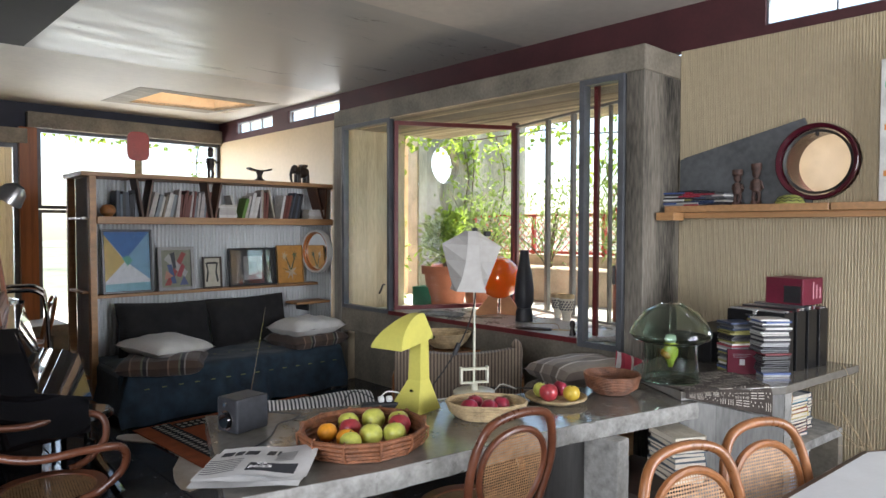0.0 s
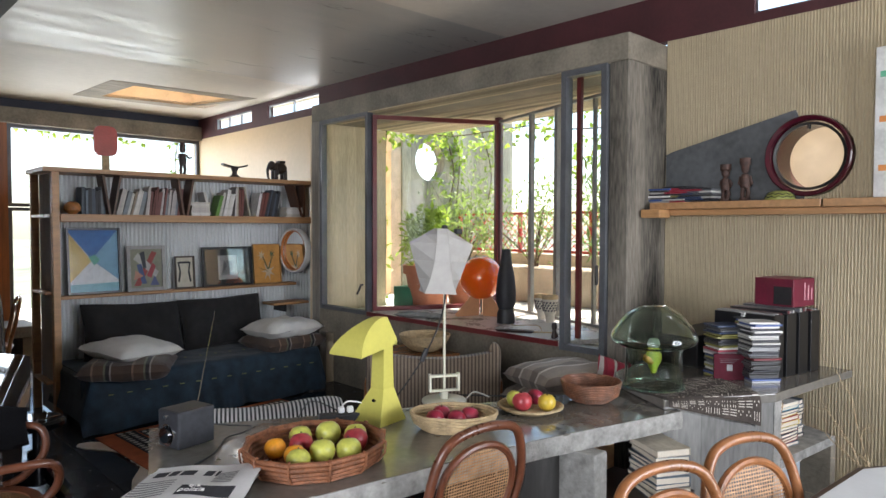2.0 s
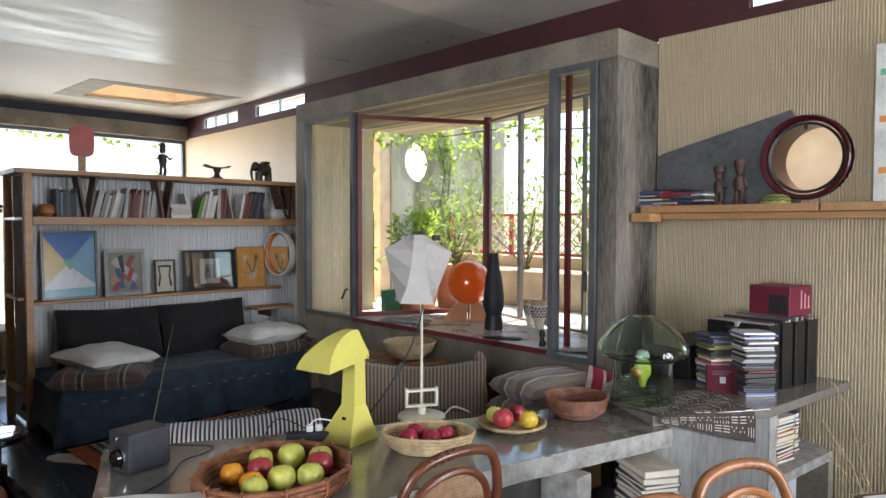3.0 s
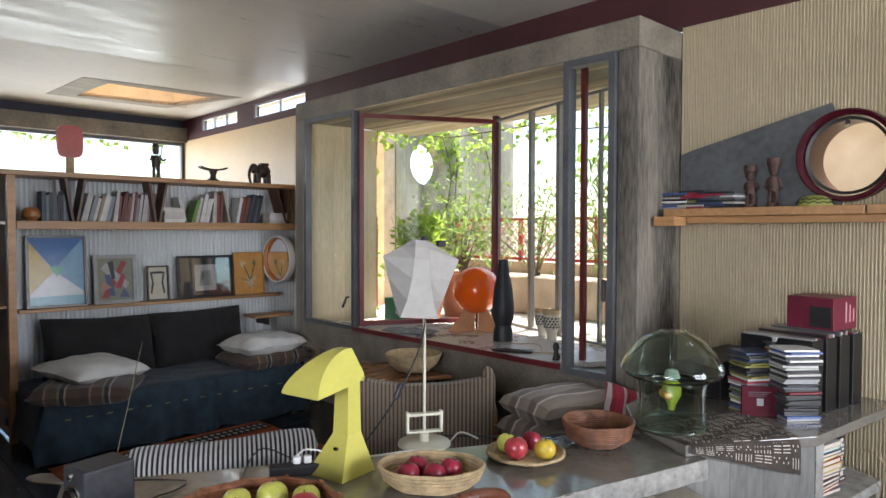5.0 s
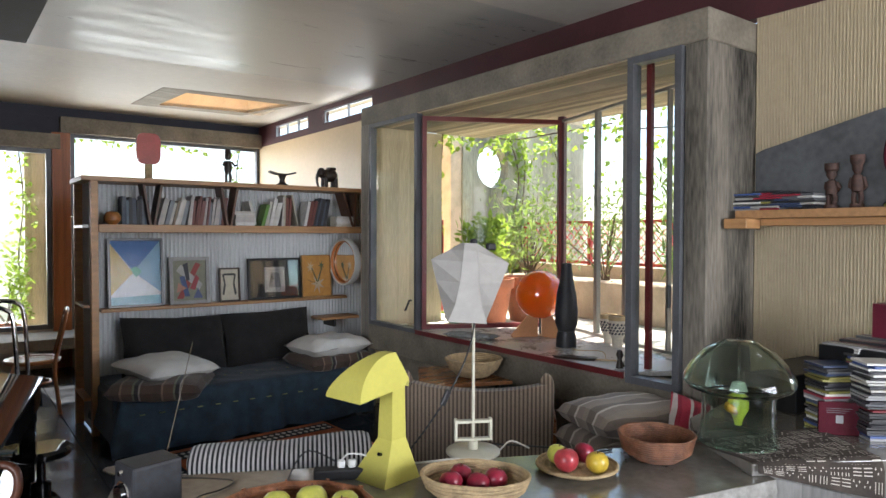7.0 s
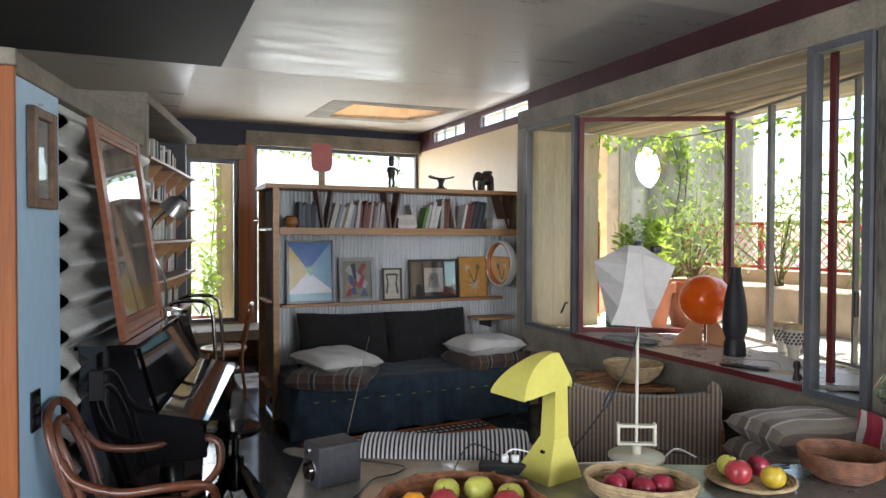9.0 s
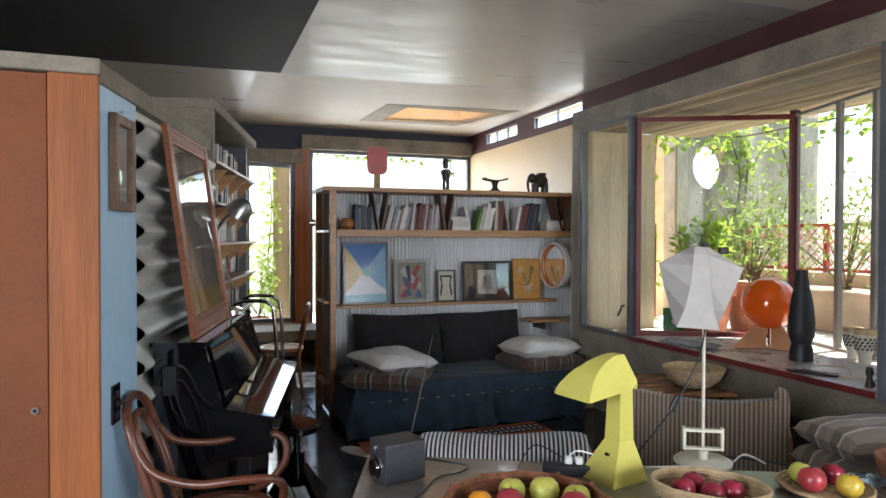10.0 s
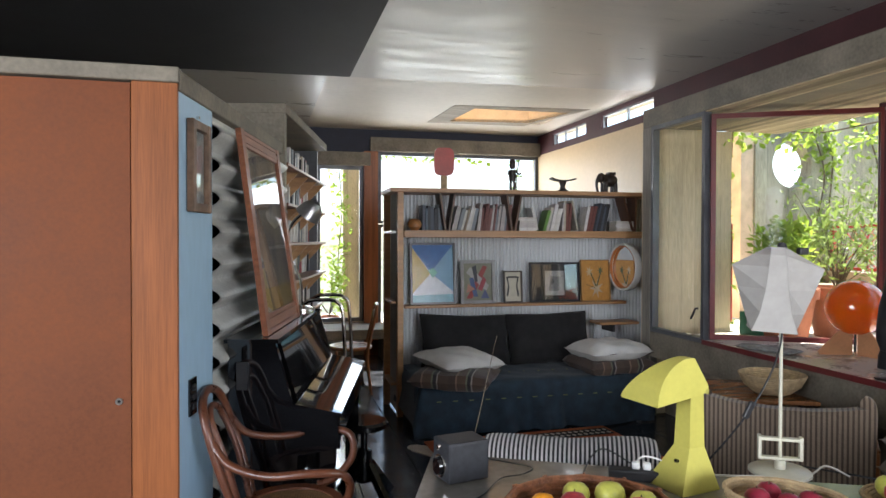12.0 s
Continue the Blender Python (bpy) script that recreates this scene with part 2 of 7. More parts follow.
M_TABLE = surface("polished concrete", (0.17, 0.158, 0.138), 0.17, scale=3, vary=0.16, bump=0.03, fine=34, rvary=0.08, spec=0.7, coat=0.25)
M_BEIGE = surface("ochre painted corrugated sheet", (0.42, 0.347, 0.222), 0.6, scale=2, vary=0.06, fine=30)
M_WHITECORR = surface("pale grey corrugated sheet", (0.58, 0.60, 0.61), 0.5, scale=2, vary=0.06, fine=40)
M_CREAM = surface("cream painted plaster", (0.6, 0.55, 0.47), 0.6, scale=1.5, vary=0.05, fine=30)
# dark tone given to the unseen closing walls to keep bounce and reflections low
M_PLAIN = surface("dark umber for unseen walls", (0.2, 0.16, 0.12), 0.7, scale=1.5, vary=0.08, fine=30)
M_OCHRE = surface("ochre painted upper wall", (0.62, 0.47, 0.27), 0.45, scale=1.0, vary=0.05, fine=20)
M_CEIL = surface("brushed satin grey ceiling paint", (0.37, 0.352, 0.32), 0.38, scale=1.6, vary=0.1, bump=0.1, fine=18, stretch=(1, 5, 1), rvary=0.12)
M_CEIL2 = surface("cream ceiling paint", (0.53, 0.485, 0.42), 0.55, scale=1.2, vary=0.06, fine=16)
# black ceiling paint; also painted shade in the keyhole and behind corrugations
M_BLACKCEIL_HOLLOW = surface("matt black ceiling paint and hollow shade", (0.007, 0.007, 0.008), 0.8, scale=3, vary=0.2, fine=30)
M_MAROON = surface("maroon painted beam", (0.06, 0.013, 0.016), 0.6, scale=4, vary=0.15, fine=50)
M_RED = surface("red painted steel", (0.13, 0.018, 0.02), 0.4, scale=6, vary=0.15, fine=60)
M_STEEL = surface("grey painted steel", (0.12, 0.125, 0.135), 0.42, scale=6, vary=0.15, fine=70, metal=0.2)
M_FLOOR = surface("black glossy floor tile", (0.04, 0.043, 0.05), 0.2, scale=5, vary=0.35, bump=0.14, fine=40, rvary=0.08, each=0.25)
M_GROUT = surface("dark floor joint", (0.02, 0.02, 0.02), 0.8)
M_WOOD = surface("oiled pine", (0.47, 0.25, 0.105), 0.45, scale=3, vary=0.14, bump=0.05, fine=30, stretch=(1, 1, 8), each=0.05)
M_WOODX = surface("oiled pine board", (0.4, 0.215, 0.095), 0.45, scale=3, vary=0.14, bump=0.05, fine=30, stretch=(1, 12, 12), each=0.05)
M_GLASS = glass("window glass", (0.97, 0.985, 0.975), gloss=0.006)

# ---- the room ----
WX, BX = 3.81, 4.25                # window frame plane, upper wall plane
FAR, SOUTH, WEST = 9.05, -2.6, -2.8
Z_CEIL = 2.95
LO, LU, LN = Vector((0.363, 2.85, 0)), Vector((0.208, 0.978, 0)), Vector((0.978, -0.208, 0))
LM = Matrix(((LU.x, LN.x, 0, LO.x), (LU.y, LN.y, 0, LO.y), (0, 0, 1, 0), (0, 0, 0, 1)))


def left(a, b, z):
    """A place by the skew left wall: a along it, b out from it, z up."""
    return LO + LU * a + LN * b + Vector((0, 0, z))


def lbox(bm, a0, a1, b0, b1, z0, z1, bev=0.0):
    return box(bm, a0, a1, b0, b1, z0, z1, LM, bev)


def ring_wall(bm, x0, x1, y0, y1, z0, z1, holes, axis="x", seg=40):
    """Wall slab with round holes through it: (centre along, centre z, radius). axis: the way it faces."""
    def at(s, z, d):
        return (d, s, z) if axis == "x" else (s, d, z)
    d0, d1, s0, s1 = (x0, x1, y0, y1) if axis == "x" else (y0, y1, x0, x1)
    (hs, hz, r), = holes
    h = r + 0.02
    rings = []
    for d in (d0, d1):
        inn, out = [], []
        for i in range(seg):
            a = 2 * math.pi * i / seg
            ca, sa = math.cos(a), math.sin(a)
            k = h / max(abs(ca), abs(sa))
            inn.append(bm.verts.new(at(hs + r * ca, hz + r * sa, d)))
            out.append(bm.verts.new(at(hs + k * ca, hz + k * sa, d)))
        for i in range(seg):
            j = (i + 1) % seg
            bm.faces.new((inn[i], inn[j], out[j], out[i]))
        rings.append(inn)
    for i in range(seg):
        j = (i + 1) % seg
        bm.faces.new((rings[0][i], rings[0][j], rings[1][j], rings[1][i]))
    for a0, a1, b0, b1 in ((s0, hs - h, z0, z1), (hs + h, s1, z0, z1), (hs - h, hs + h, z0, hz - h), (hs - h, hs + h, hz + h, z1)):
        box(bm, d0, d1, a0, a1, b0, b1) if axis == "x" else box(bm, a0, a1, d0, d1, b0, b1)
    return bm


def pane_frame(name, p, q, z0, z1, w, d, frame_mat, label, cut=()):
    """Framed glazing that stands on the plan line p-q; cut: shares of its length with a mullion."""
    p, q = Vector((*p, 0)), Vector((*q, 0))
    t = (q - p).normalized()
    side = Vector((t.y, -t.x, 0))
    win = tagged(new(name), label, "", "", "structure")
    for a in (0, 1):
        c = p + t * (w / 2) if a == 0 else q - t * (w / 2)
        part("stile", bar(BM(), c + Vector((0, 0, z0)), c + Vector((0, 0, z1)), w, d, side), frame_mat, win)
    for z in (z0 + w / 2, z1 - w / 2):
        part("rail", bar(BM(), p + t * w + Vector((0, 0, z)), q - t * w + Vector((0, 0, z)), d * 0.96, w), frame_mat, win)
    for s in cut:
        c = p + (q - p) * s
        part("mullion", bar(BM(), c + Vector((0, 0, z0 + w)), c + Vector((0, 0, z1 - w)), w * 0.8, d * 0.9, side), frame_mat, win)
    for s0, s1 in zip((0, *cut), (*cut, 1)):
        g = part("pane", bar(BM(), p + (q - p) * s0 + t * w * 0.7 + Vector((0, 0, (z0 + z1) / 2)), p + (q - p) * s1 - t * w * 0.7 + Vector((0, 0, (z0 + z1) / 2)), 0.005, z1 - z0 - 1.4 * w), M_GLASS, win)
        g.visible_shadow = False
    return win


ground = BM()
grid(ground, 8, 8, lambda u, v: (-600 + 1200 * u, -600 + 1200 * v, -9.0))
setting("ground", ground, surface("distant ground", (0.16, 0.17, 0.12), 0.9, scale=0.05, vary=0.3, fine=0.5), "distant town ground far below the flat")
setting("floor", box(BM(), WEST - 0.2, BX + 0.3, SOUTH - 0.2, FAR + 0.2, -0.2, -0.012), M_GROUT, "black tiled floor with dark joints")

# ceilings: one plane painted black over the hall side, brushed grey in the middle, cream near and far
def slab(name, pts, material, label):
    return setting(name, prism(BM(), pts, Z_CEIL, 3.12), material, label)


slab("ceiling", [(1.37, 3.6), (BX + 0.3, 3.5), (BX + 0.3, 6.1), (1.34, 6.28)], M_CEIL, "brushed satin grey painted ceiling")
slab("ceiling_near", [(1.37, SOUTH - 0.2), (BX + 0.3, SOUTH - 0.2), (BX + 0.3, 3.5), (1.37, 3.6)], M_CEIL2, "cream painted ceiling over the dining side")
slab("ceiling_black", [(WEST - 0.2, SOUTH - 0.2), (1.37, SOUTH - 0.2), (1.37, 3.6), (1.34, 6.28), (WEST - 0.2, 6.5)], M_BLACKCEIL_HOLLOW, "matt black painted ceiling")
slab("ceiling_grey", [(WEST - 0.2, 6.5), (1.14, 6.2906), (1.08, FAR + 0.2), (WEST - 0.2, FAR + 0.2)], M_CEIL, "satin grey ceiling above the partition")
SKY_Q = [(2.5, 8.33), (2.56, 7.23), (4.07, 7.08), (3.73, 8.28)]
c = BM()
xs, ys, x1_, y1_ = 2.72, 7.26, 3.92, 8.16
for pts in ([(1.14, 6.2906), (1.34, 6.28), (xs, 6.204), (xs, FAR + 0.2), (1.08, FAR + 0.2)], [(x1_, 6.136), (BX + 0.3, 6.1), (BX + 0.3, FAR + 0.2), (x1_, FAR + 0.2)], [(xs, 6.204), (x1_, 6.136), (x1_, ys), (xs, ys)], [(xs, y1_), (x1_, y1_), (x1_, FAR + 0.2), (xs, FAR + 0.2)]):
    prism(c, pts, Z_CEIL, 3.12)
setting("ceiling_cream", c, M_CEIL2, "cream painted ceiling with a skylight")
# skylight: timber-boarded splay and a lit shaft
sk = tagged(new("skylight"), "skewed skylight shaft with weathered timber lining", "", "", "structure")
c = BM()
inner = [(2.74, 8.14), (2.8, 7.3), (3.9, 7.28), (3.7, 8.0)]
for i in range(4):
    a, b, b2, a2 = SKY_Q[i], SKY_Q[(i + 1) % 4], inner[(i + 1) % 4], inner[i]
    v = [c.verts.new((*p, z)) for p, z in ((a, Z_CEIL - 0.004), (b, Z_CEIL - 0.004), (b2, Z_CEIL - 0.012), (a2, Z_CEIL - 0.012))]
    w = [c.verts.new((*p, z)) for p, z in ((a, Z_CEIL + 0.02), (b, Z_CEIL + 0.02), (b2, Z_CEIL + 0.02), (a2, Z_CEIL + 0.02))]
    c.faces.new(v)
    c.faces.new(w[::-1])
    for k in range(4):
        c.faces.new((v[k], v[(k + 1) % 4], w[(k + 1) % 4], w[k]))
part("lining", c, banded(surface("weathered lining board", (0.3, 0.26, 0.2), 0.7, scale=6, vary=0.25, stretch=(1, 8, 1), fine=40), "Y", 0.1, 0.2), sk)
c = BM()
for i in range(4):
    a, b = inner[i], inner[(i + 1) % 4]
    c.faces.new([c.verts.new(p) for p in ((*a, Z_CEIL - 0.01), (*b, Z_CEIL - 0.01), (*b, 3.6), (*a, 3.6))])
part("shaft", c, surface("ochre plaster shaft", (0.7, 0.5, 0.28), 0.8, scale=3, vary=0.1), sk)
g = part("pane", box(BM(), 2.6, 4.0, 7.2, 8.2, 3.6, 3.606), M_GLASS, sk)
g.visible_shadow = False

# east wall, dining side: ribbed ochre sheet with a round window
P_Y, P_Z, P_R = 1.36, 1.885, 0.18
east = setting("wall_east", ring_wall(BM(), BX + 0.03, BX + 0.28, SOUTH - 0.2, 2.194, -0.012, 2.66, [(P_Y, P_Z, P_R + 0.035)]), M_BEIGE, "ribbed ochre wall with a round window")
PITCH, AMP = 0.0155, 0.0035


def rib_sheet(y0, y1, z0, z1, hole=None):
    bm = BM()
    ribs = round((y1 - y0) / PITCH)
    n = ribs * 6
    cols = []
    for i in range(n + 1):
        y = y0 + (y1 - y0) * i / n
        x = BX + AMP * math.cos(2 * math.pi * i / 6)
        cuts = [(z0, z1)]
        if hole and abs(y - hole[0]) < hole[2]:
            h = math.sqrt(hole[2] ** 2 - (y - hole[0]) ** 2)
            cuts = [(z0, hole[1] - h), (hole[1] + h, z1)]
        elif hole:
            cuts = [(z0, hole[1]), (hole[1], z1)]
        cols.append([(bm.verts.new((x, y, a)), bm.verts.new((x, y, b))) for a, b in cuts])
    for a, b in zip(cols, cols[1:]):
        for (p, q), (r, s) in zip(a, b):
            bm.faces.new((p, r, s, q))
    return bm


sheet = part("ribbed_sheet", rib_sheet(SOUTH, 2.193, 0.0, 2.66, (P_Y, P_Z, P_R + 0.04)), M_BEIGE, east, "ribbed ochre sheet")
sheet.data.set_sharp_from_angle(angle=radians(80))
# east wall, far side: plain ochre
setting("wall_east_far", box(BM(), BX, BX + 0.28, 5.55, FAR + 0.2, -0.012, 2.68), M_OCHRE, "smooth ochre painted wall above the bookcase")
# maroon beam with strip windows
STRIPS = [(8.52, 7.55, 2.755, 2.9), (7.17, 6.1, 2.755, 2.9), (1.66, 0.9, 2.715, 2.9)]
b = BM()
box(b, BX - 0.005, BX + 0.07, SOUTH - 0.2, FAR + 0.2, 2.9, Z_CEIL)
box(b, BX - 0.005, BX + 0.07, 1.66, 6.1, 2.66, 2.9)
box(b, BX - 0.005, BX + 0.07, 6.1, FAR + 0.2, 2.68, 2.755)
box(b, BX - 0.005, BX + 0.07, SOUTH - 0.2, 1.66, 2.66, 2.715)
box(b, BX - 0.005, BX + 0.07, 7.17, 7.55, 2.755, 2.9)
box(b, BX - 0.005, BX + 0.07, 8.52, FAR + 0.2, 2.755, 2.9)
box(b, BX - 0.005, BX + 0.07, SOUTH - 0.2, 0.9, 2.715, 2.9)
setting("beam_east", b, M_MAROON, "maroon painted beam under the ceiling")
for k, (ya, yb, z0, z1) in enumerate(STRIPS):
    pane_frame("window_strip_%d" % (k + 1), (BX + 0.03, yb), (BX + 0.03, ya), z0, z1, 0.012, 0.03, M_STEEL, "narrow strip window under the ceiling", (0.33, 0.66) if k == 0 else (0.5,))

# concrete window surround
W0, W1, WZ0, WZ1 = 2.325, 5.435, 0.735, 2.48
s = tagged(new("window_surround"), "board-marked concrete window surround standing proud of the wall", "", "", "structure")
part("lintel", box(BM(), WX, BX + 0.05, 2.195, 5.56, WZ1, 2.637, None, 0.006), M_CONC, s)
part("pillar", box(BM(), WX, BX + 0.027, 2.195, W0, -0.012, WZ1 - 0.001, None, 0.006), banded(surface("board marked pillar", (0.19, 0.168, 0.135), 0.8, scale=4, vary=0.5, bump=0.5, fine=70, stretch=(1, 1, 0.15)), "X", 0.1, 0.18), s)
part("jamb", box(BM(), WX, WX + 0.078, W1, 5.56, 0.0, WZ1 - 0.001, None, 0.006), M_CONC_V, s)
part("sill_beam", box(BM(), WX, WX + 0.2, W0 + 0.001, W1 - 0.001, 0.52, WZ0, None, 0.006), M_CONC, s)
part("apron", box(BM(), WX + 0.2, WX + 0.4, W0, 5.56, -0.012, 0.7), M_CONC, s)
# glazing: fixed pane, angled red pane, side glazing, open casement
pane_frame("window_1", (WX + 0.035, W1 + 0.0), (WX + 0.035, 4.7), WZ0, WZ1, 0.034, 0.06, M_STEEL, "fixed pane in a grey steel frame")
M_STEELPALE = surface("weathered grey steel", (0.2, 0.19, 0.17), 0.45, scale=6, vary=0.15)
BAY = [(WX + 0.04, 4.675), (4.86, 4.13), (4.705, 3.63), (4.6, 3.29), (4.33, 2.42)]
pane_frame("window_2", BAY[0], BAY[1], 0.775, 2.45, 0.035, 0.05, M_RED, "angled bay pane in a dark red frame")
part("corner_post", box(BM(), -0.028, 0.028, -0.028, 0.028, 0.775, 2.478, pose(BAY[1][0], BAY[1][1], 0, 0, 0, 20)), M_MAROON, bpy.data.objects["window_2"])
for k in range(1, 4):
    pane_frame("window_%d" % (k + 2), BAY[k], BAY[k + 1], 0.775, 2.45, 0.02, 0.035, M_STEELPALE, "bay side pane in a slim grey frame", (0.5,) if k == 3 else ())
cas = pane_frame("window_6", (WX + 0.01, 2.658), (WX + 0.01, 2.328), WZ0 - 0.015, WZ1 - 0.006, 0.038, 0.07, M_STEEL, "narrow casement in a grey steel frame")
part("handle", box(BM(), WX - 0.05, WX - 0.025, 2.37, 2.385, 1.15, 1.27, None, 0.004), surface("black handle", (0.02, 0.02, 0.02), 0.4), cas)
part("handle", tube(BM(), [(WX - 0.03, 4.72, 1.0), (WX - 0.05, 4.72, 1.0), (WX - 0.06, 4.73, 0.96), (WX - 0.06, 4.76, 0.92)], 0.009), surface("black window handle", (0.02, 0.02, 0.02), 0.4), bpy.data.objects["window_1"])
setting("window_post", box(BM(), 3.965, 3.995, 2.635, 2.665, 0.771, 2.475), M_RED, "slim red post behind the casement")
# window ledge with a red edge
lg = setting("window_ledge", prism(BM(), [(WX - 0.015, 2.67), (BAY[4][0], BAY[4][1]), (BAY[3][0], BAY[3][1]), (BAY[2][0], BAY[2][1]), (BAY[1][0], BAY[1][1]), (WX - 0.015, 4.66)], 0.742, 0.77), surface("pale stone ledge", (0.42, 0.39, 0.36), 0.3, scale=5, vary=0.12, fine=50, rvary=0.1), "pale window ledge with a red edge")
part("edging", box(BM(), WX - 0.03, WX - 0.016, 2.67, 4.67, 0.738, 0.772), M_RED, lg)
# bay roof and outer walls
setting("bay_roof", box(BM(), WX + 0.25, 5.15, 2.34, 5.49, 2.482, 2.63), M_SOFFIT, "board-marked concrete bay soffit")
setting("bay_soffit", box(BM(), WX + 0.012, WX + 0.249, W0 + 0.002, W1 - 0.002, 2.475, 2.4815), M_SOFFIT, "board-marked inner soffit")
setting("outer_wall", box(BM(), WX + 0.08, 4.66, 5.5, 5.7, -0.5, 2.481), M_CONC_SUNLIT, "board-marked outer concrete wall")

# partition with the door
M_DOOR = surface("brown painted door", (0.185, 0.056, 0.019), 0.6, scale=2.2, vary=0.13, bump=0.14, fine=80, rvary=0.1, spec=0.3)
M_BLUE = surface("pale blue painted panel", (0.37, 0.54, 0.68), 0.5, scale=2, vary=0.06, fine=30, stretch=(1, 1, 0.3))
M_POST = surface("varnished fir post", (0.31, 0.1, 0.03), 0.42, scale=2.5, vary=0.2, bump=0.05, fine=26, stretch=(9, 9, 0.35))
d = tagged(new("door_1"), "closed flush brown painted door with a keyhole", "", "", "structure")
part("leaf", box(BM(), -0.75, 0.208, 2.855, 2.9, 0.0, 2.06), M_DOOR, d)
k = lathe(BM(), [(0.006, 0), (0.012, 0), (0.012, 0.006), (0.006, 0.006)], 16, pose(0.17, 2.853, 0.945, 90, 0, 0), True)
part("keyhole", k, surface("worn steel", (0.45, 0.43, 0.4), 0.35, metal=1), d)
part("keyhole_dark", lathe(BM(), [(0, 0.0), (0.0065, 0.0), (0.0065, 0.003), (0, 0.003)], 12, pose(0.17, 2.854, 0.945, 90, 0, 0)), M_BLACKCEIL_HOLLOW, d)
setting("door_post", box(BM(), 0.213, 0.366, 2.84, 2.91, -0.012, 2.065, None, 0.003), M_POST, "varnished fir door post")
setting("wall_hall", box(BM(), WEST, -0.76, 2.85, 2.95, -0.012, 2.065), M_CREAM, "plain hall partition")
bl = setting("wall_left_blue", lbox(BM(), 0.012, 0.4, -0.05, 0.0, -0.012, 2.04), M_BLUE, "pale blue painted partition end")
# black backing puts the shade of the sheet's hollows into colour
setting("wall_left", lbox(BM(), 0.4, 1.795, -0.2, -0.13, -0.012, 2.04), M_BLACKCEIL_HOLLOW, "near-black backing for the shade in the corrugated sheet's hollows")
cap = BM()
box(cap, WEST, 0.372, 2.832, 2.98, 2.066, 2.12, None, 0.004)
setting("cap_hall", cap, M_CONC, "rough concrete cap over the door")
setting("cap_left", lbox(BM(), 0.012, 1.8, -0.18, 0.008, 2.041, 2.115, 0.004), M_CONC, "rough concrete cap on the partition")
# wavy fibre-cement sheet
M_FIBRE = surface("silver grey fibre cement", (0.6, 0.6, 0.56), 0.45, scale=3, vary=0.14, bump=0.1, fine=50)
w = BM()
for back in (0.0, 0.007):
    grid(w, 1, 180, lambda u, v: left(0.402 + 1.395 * u, -0.002 - back + 0.04 * math.cos(2 * math.pi * (2.04 * v - 1.545) / 0.137), 2.04 * v))
setting("corrugated_sheet", w, M_FIBRE, "deeply corrugated grey fibre-cement sheet", True)

# far wall: headers, glass door, long window
setting("wall_far_upper", box(BM(), WEST, BX, FAR, FAR + 0.25, 2.84, Z_CEIL + 0.05), surface("dark navy paint", (0.012, 0.014, 0.03), 0.6), "dark navy band under the ceiling")
setting("wall_far_navy", box(BM(), WEST, 1.9, FAR + 0.002, FAR + 0.25, 2.64, 2.84), bpy.data.materials["dark navy paint"], "dark navy band above the lower header")
setting("header_far", box(BM(), 1.9, BX, FAR - 0.1, FAR + 0.2, 2.66, 2.84, None, 0.005), M_CONC, "concrete window header")
setting("header_far_low", box(BM(), WEST, 1.9, FAR - 0.08, FAR + 0.2, 2.47, 2.64, None, 0.005), M_CONC, "concrete header over the glass door")
setting("post_far", box(BM(), 1.82, 2.0, FAR - 0.06, FAR + 0.12, -0.012, 2.66), M_POST, "brown timber post")
setting("wall_far_left", box(BM(), WEST, 1.2, FAR, FAR + 0.2, -0.012, 2.47), M_CREAM, "plain far wall")
setting("wall_far_sill", box(BM(), 1.2, 1.82, FAR, FAR + 0.2, -0.012, 0.44), M_CREAM, "low wall under the glass door")
pane_frame("window_8", (1.21, FAR + 0.03), (1.815, FAR + 0.03), 0.44, 2.47, 0.05, 0.06, M_STEEL, "tall terrace window in a steel frame")
pane_frame("window_9", (2.01, FAR + 0.03), (BX, FAR + 0.03), 1.72, 2.66, 0.04, 0.06, M_STEEL, "long window above the bookcase")
pane_frame("window_10", (2.01, FAR + 0.03), (BX, FAR + 0.03), 0.1, 1.71, 0.04, 0.06, M_STEEL, "long lower window", (0.33, 0.66))
setting("far_bench", box(BM(), 0.7, 2.15, 8.35, FAR - 0.01, 0.3, 0.42, None, 0.006), M_CONC, "low concrete bench under the terrace window")
setting("far_bench_leg", box(BM(), 2.0, 2.15, 8.4, FAR - 0.02, -0.012, 0.3), M_CONC, "concrete bench support")
# added walls that close the unseen rest, with window openings behind the walker; the west one is made for the fill lamp
cl = BM()
box(cl, WEST - 0.2, WEST, SOUTH - 0.2, -1.7, -0.012, Z_CEIL)
box(cl, WEST - 0.2, WEST, 0.5, FAR + 0.2, -0.012, Z_CEIL)
box(cl, WEST - 0.2, WEST, -1.7, 0.5, -0.012, 0.75)
box(cl, WEST - 0.2, WEST, -1.7, 0.5, 2.45, Z_CEIL)
setting("wall_west", cl, M_PLAIN, "plain umber wall added to close an unseen side, open for light")
cl = BM()
box(cl, WEST, 2.0, SOUTH - 0.2, SOUTH, -0.012, Z_CEIL)
box(cl, 4.2, BX + 0.3, SOUTH - 0.2, SOUTH, -0.012, Z_CEIL)
box(cl, 2.0, 4.2, SOUTH - 0.2, SOUTH, -0.012, 0.75)
box(cl, 2.0, 4.2, SOUTH - 0.2, SOUTH, 2.45, Z_CEIL)
setting("wall_south", cl, M_PLAIN, "plain umber wall added to close an unseen side, open for light")

# ---- terrace ----
TZ = 0.7
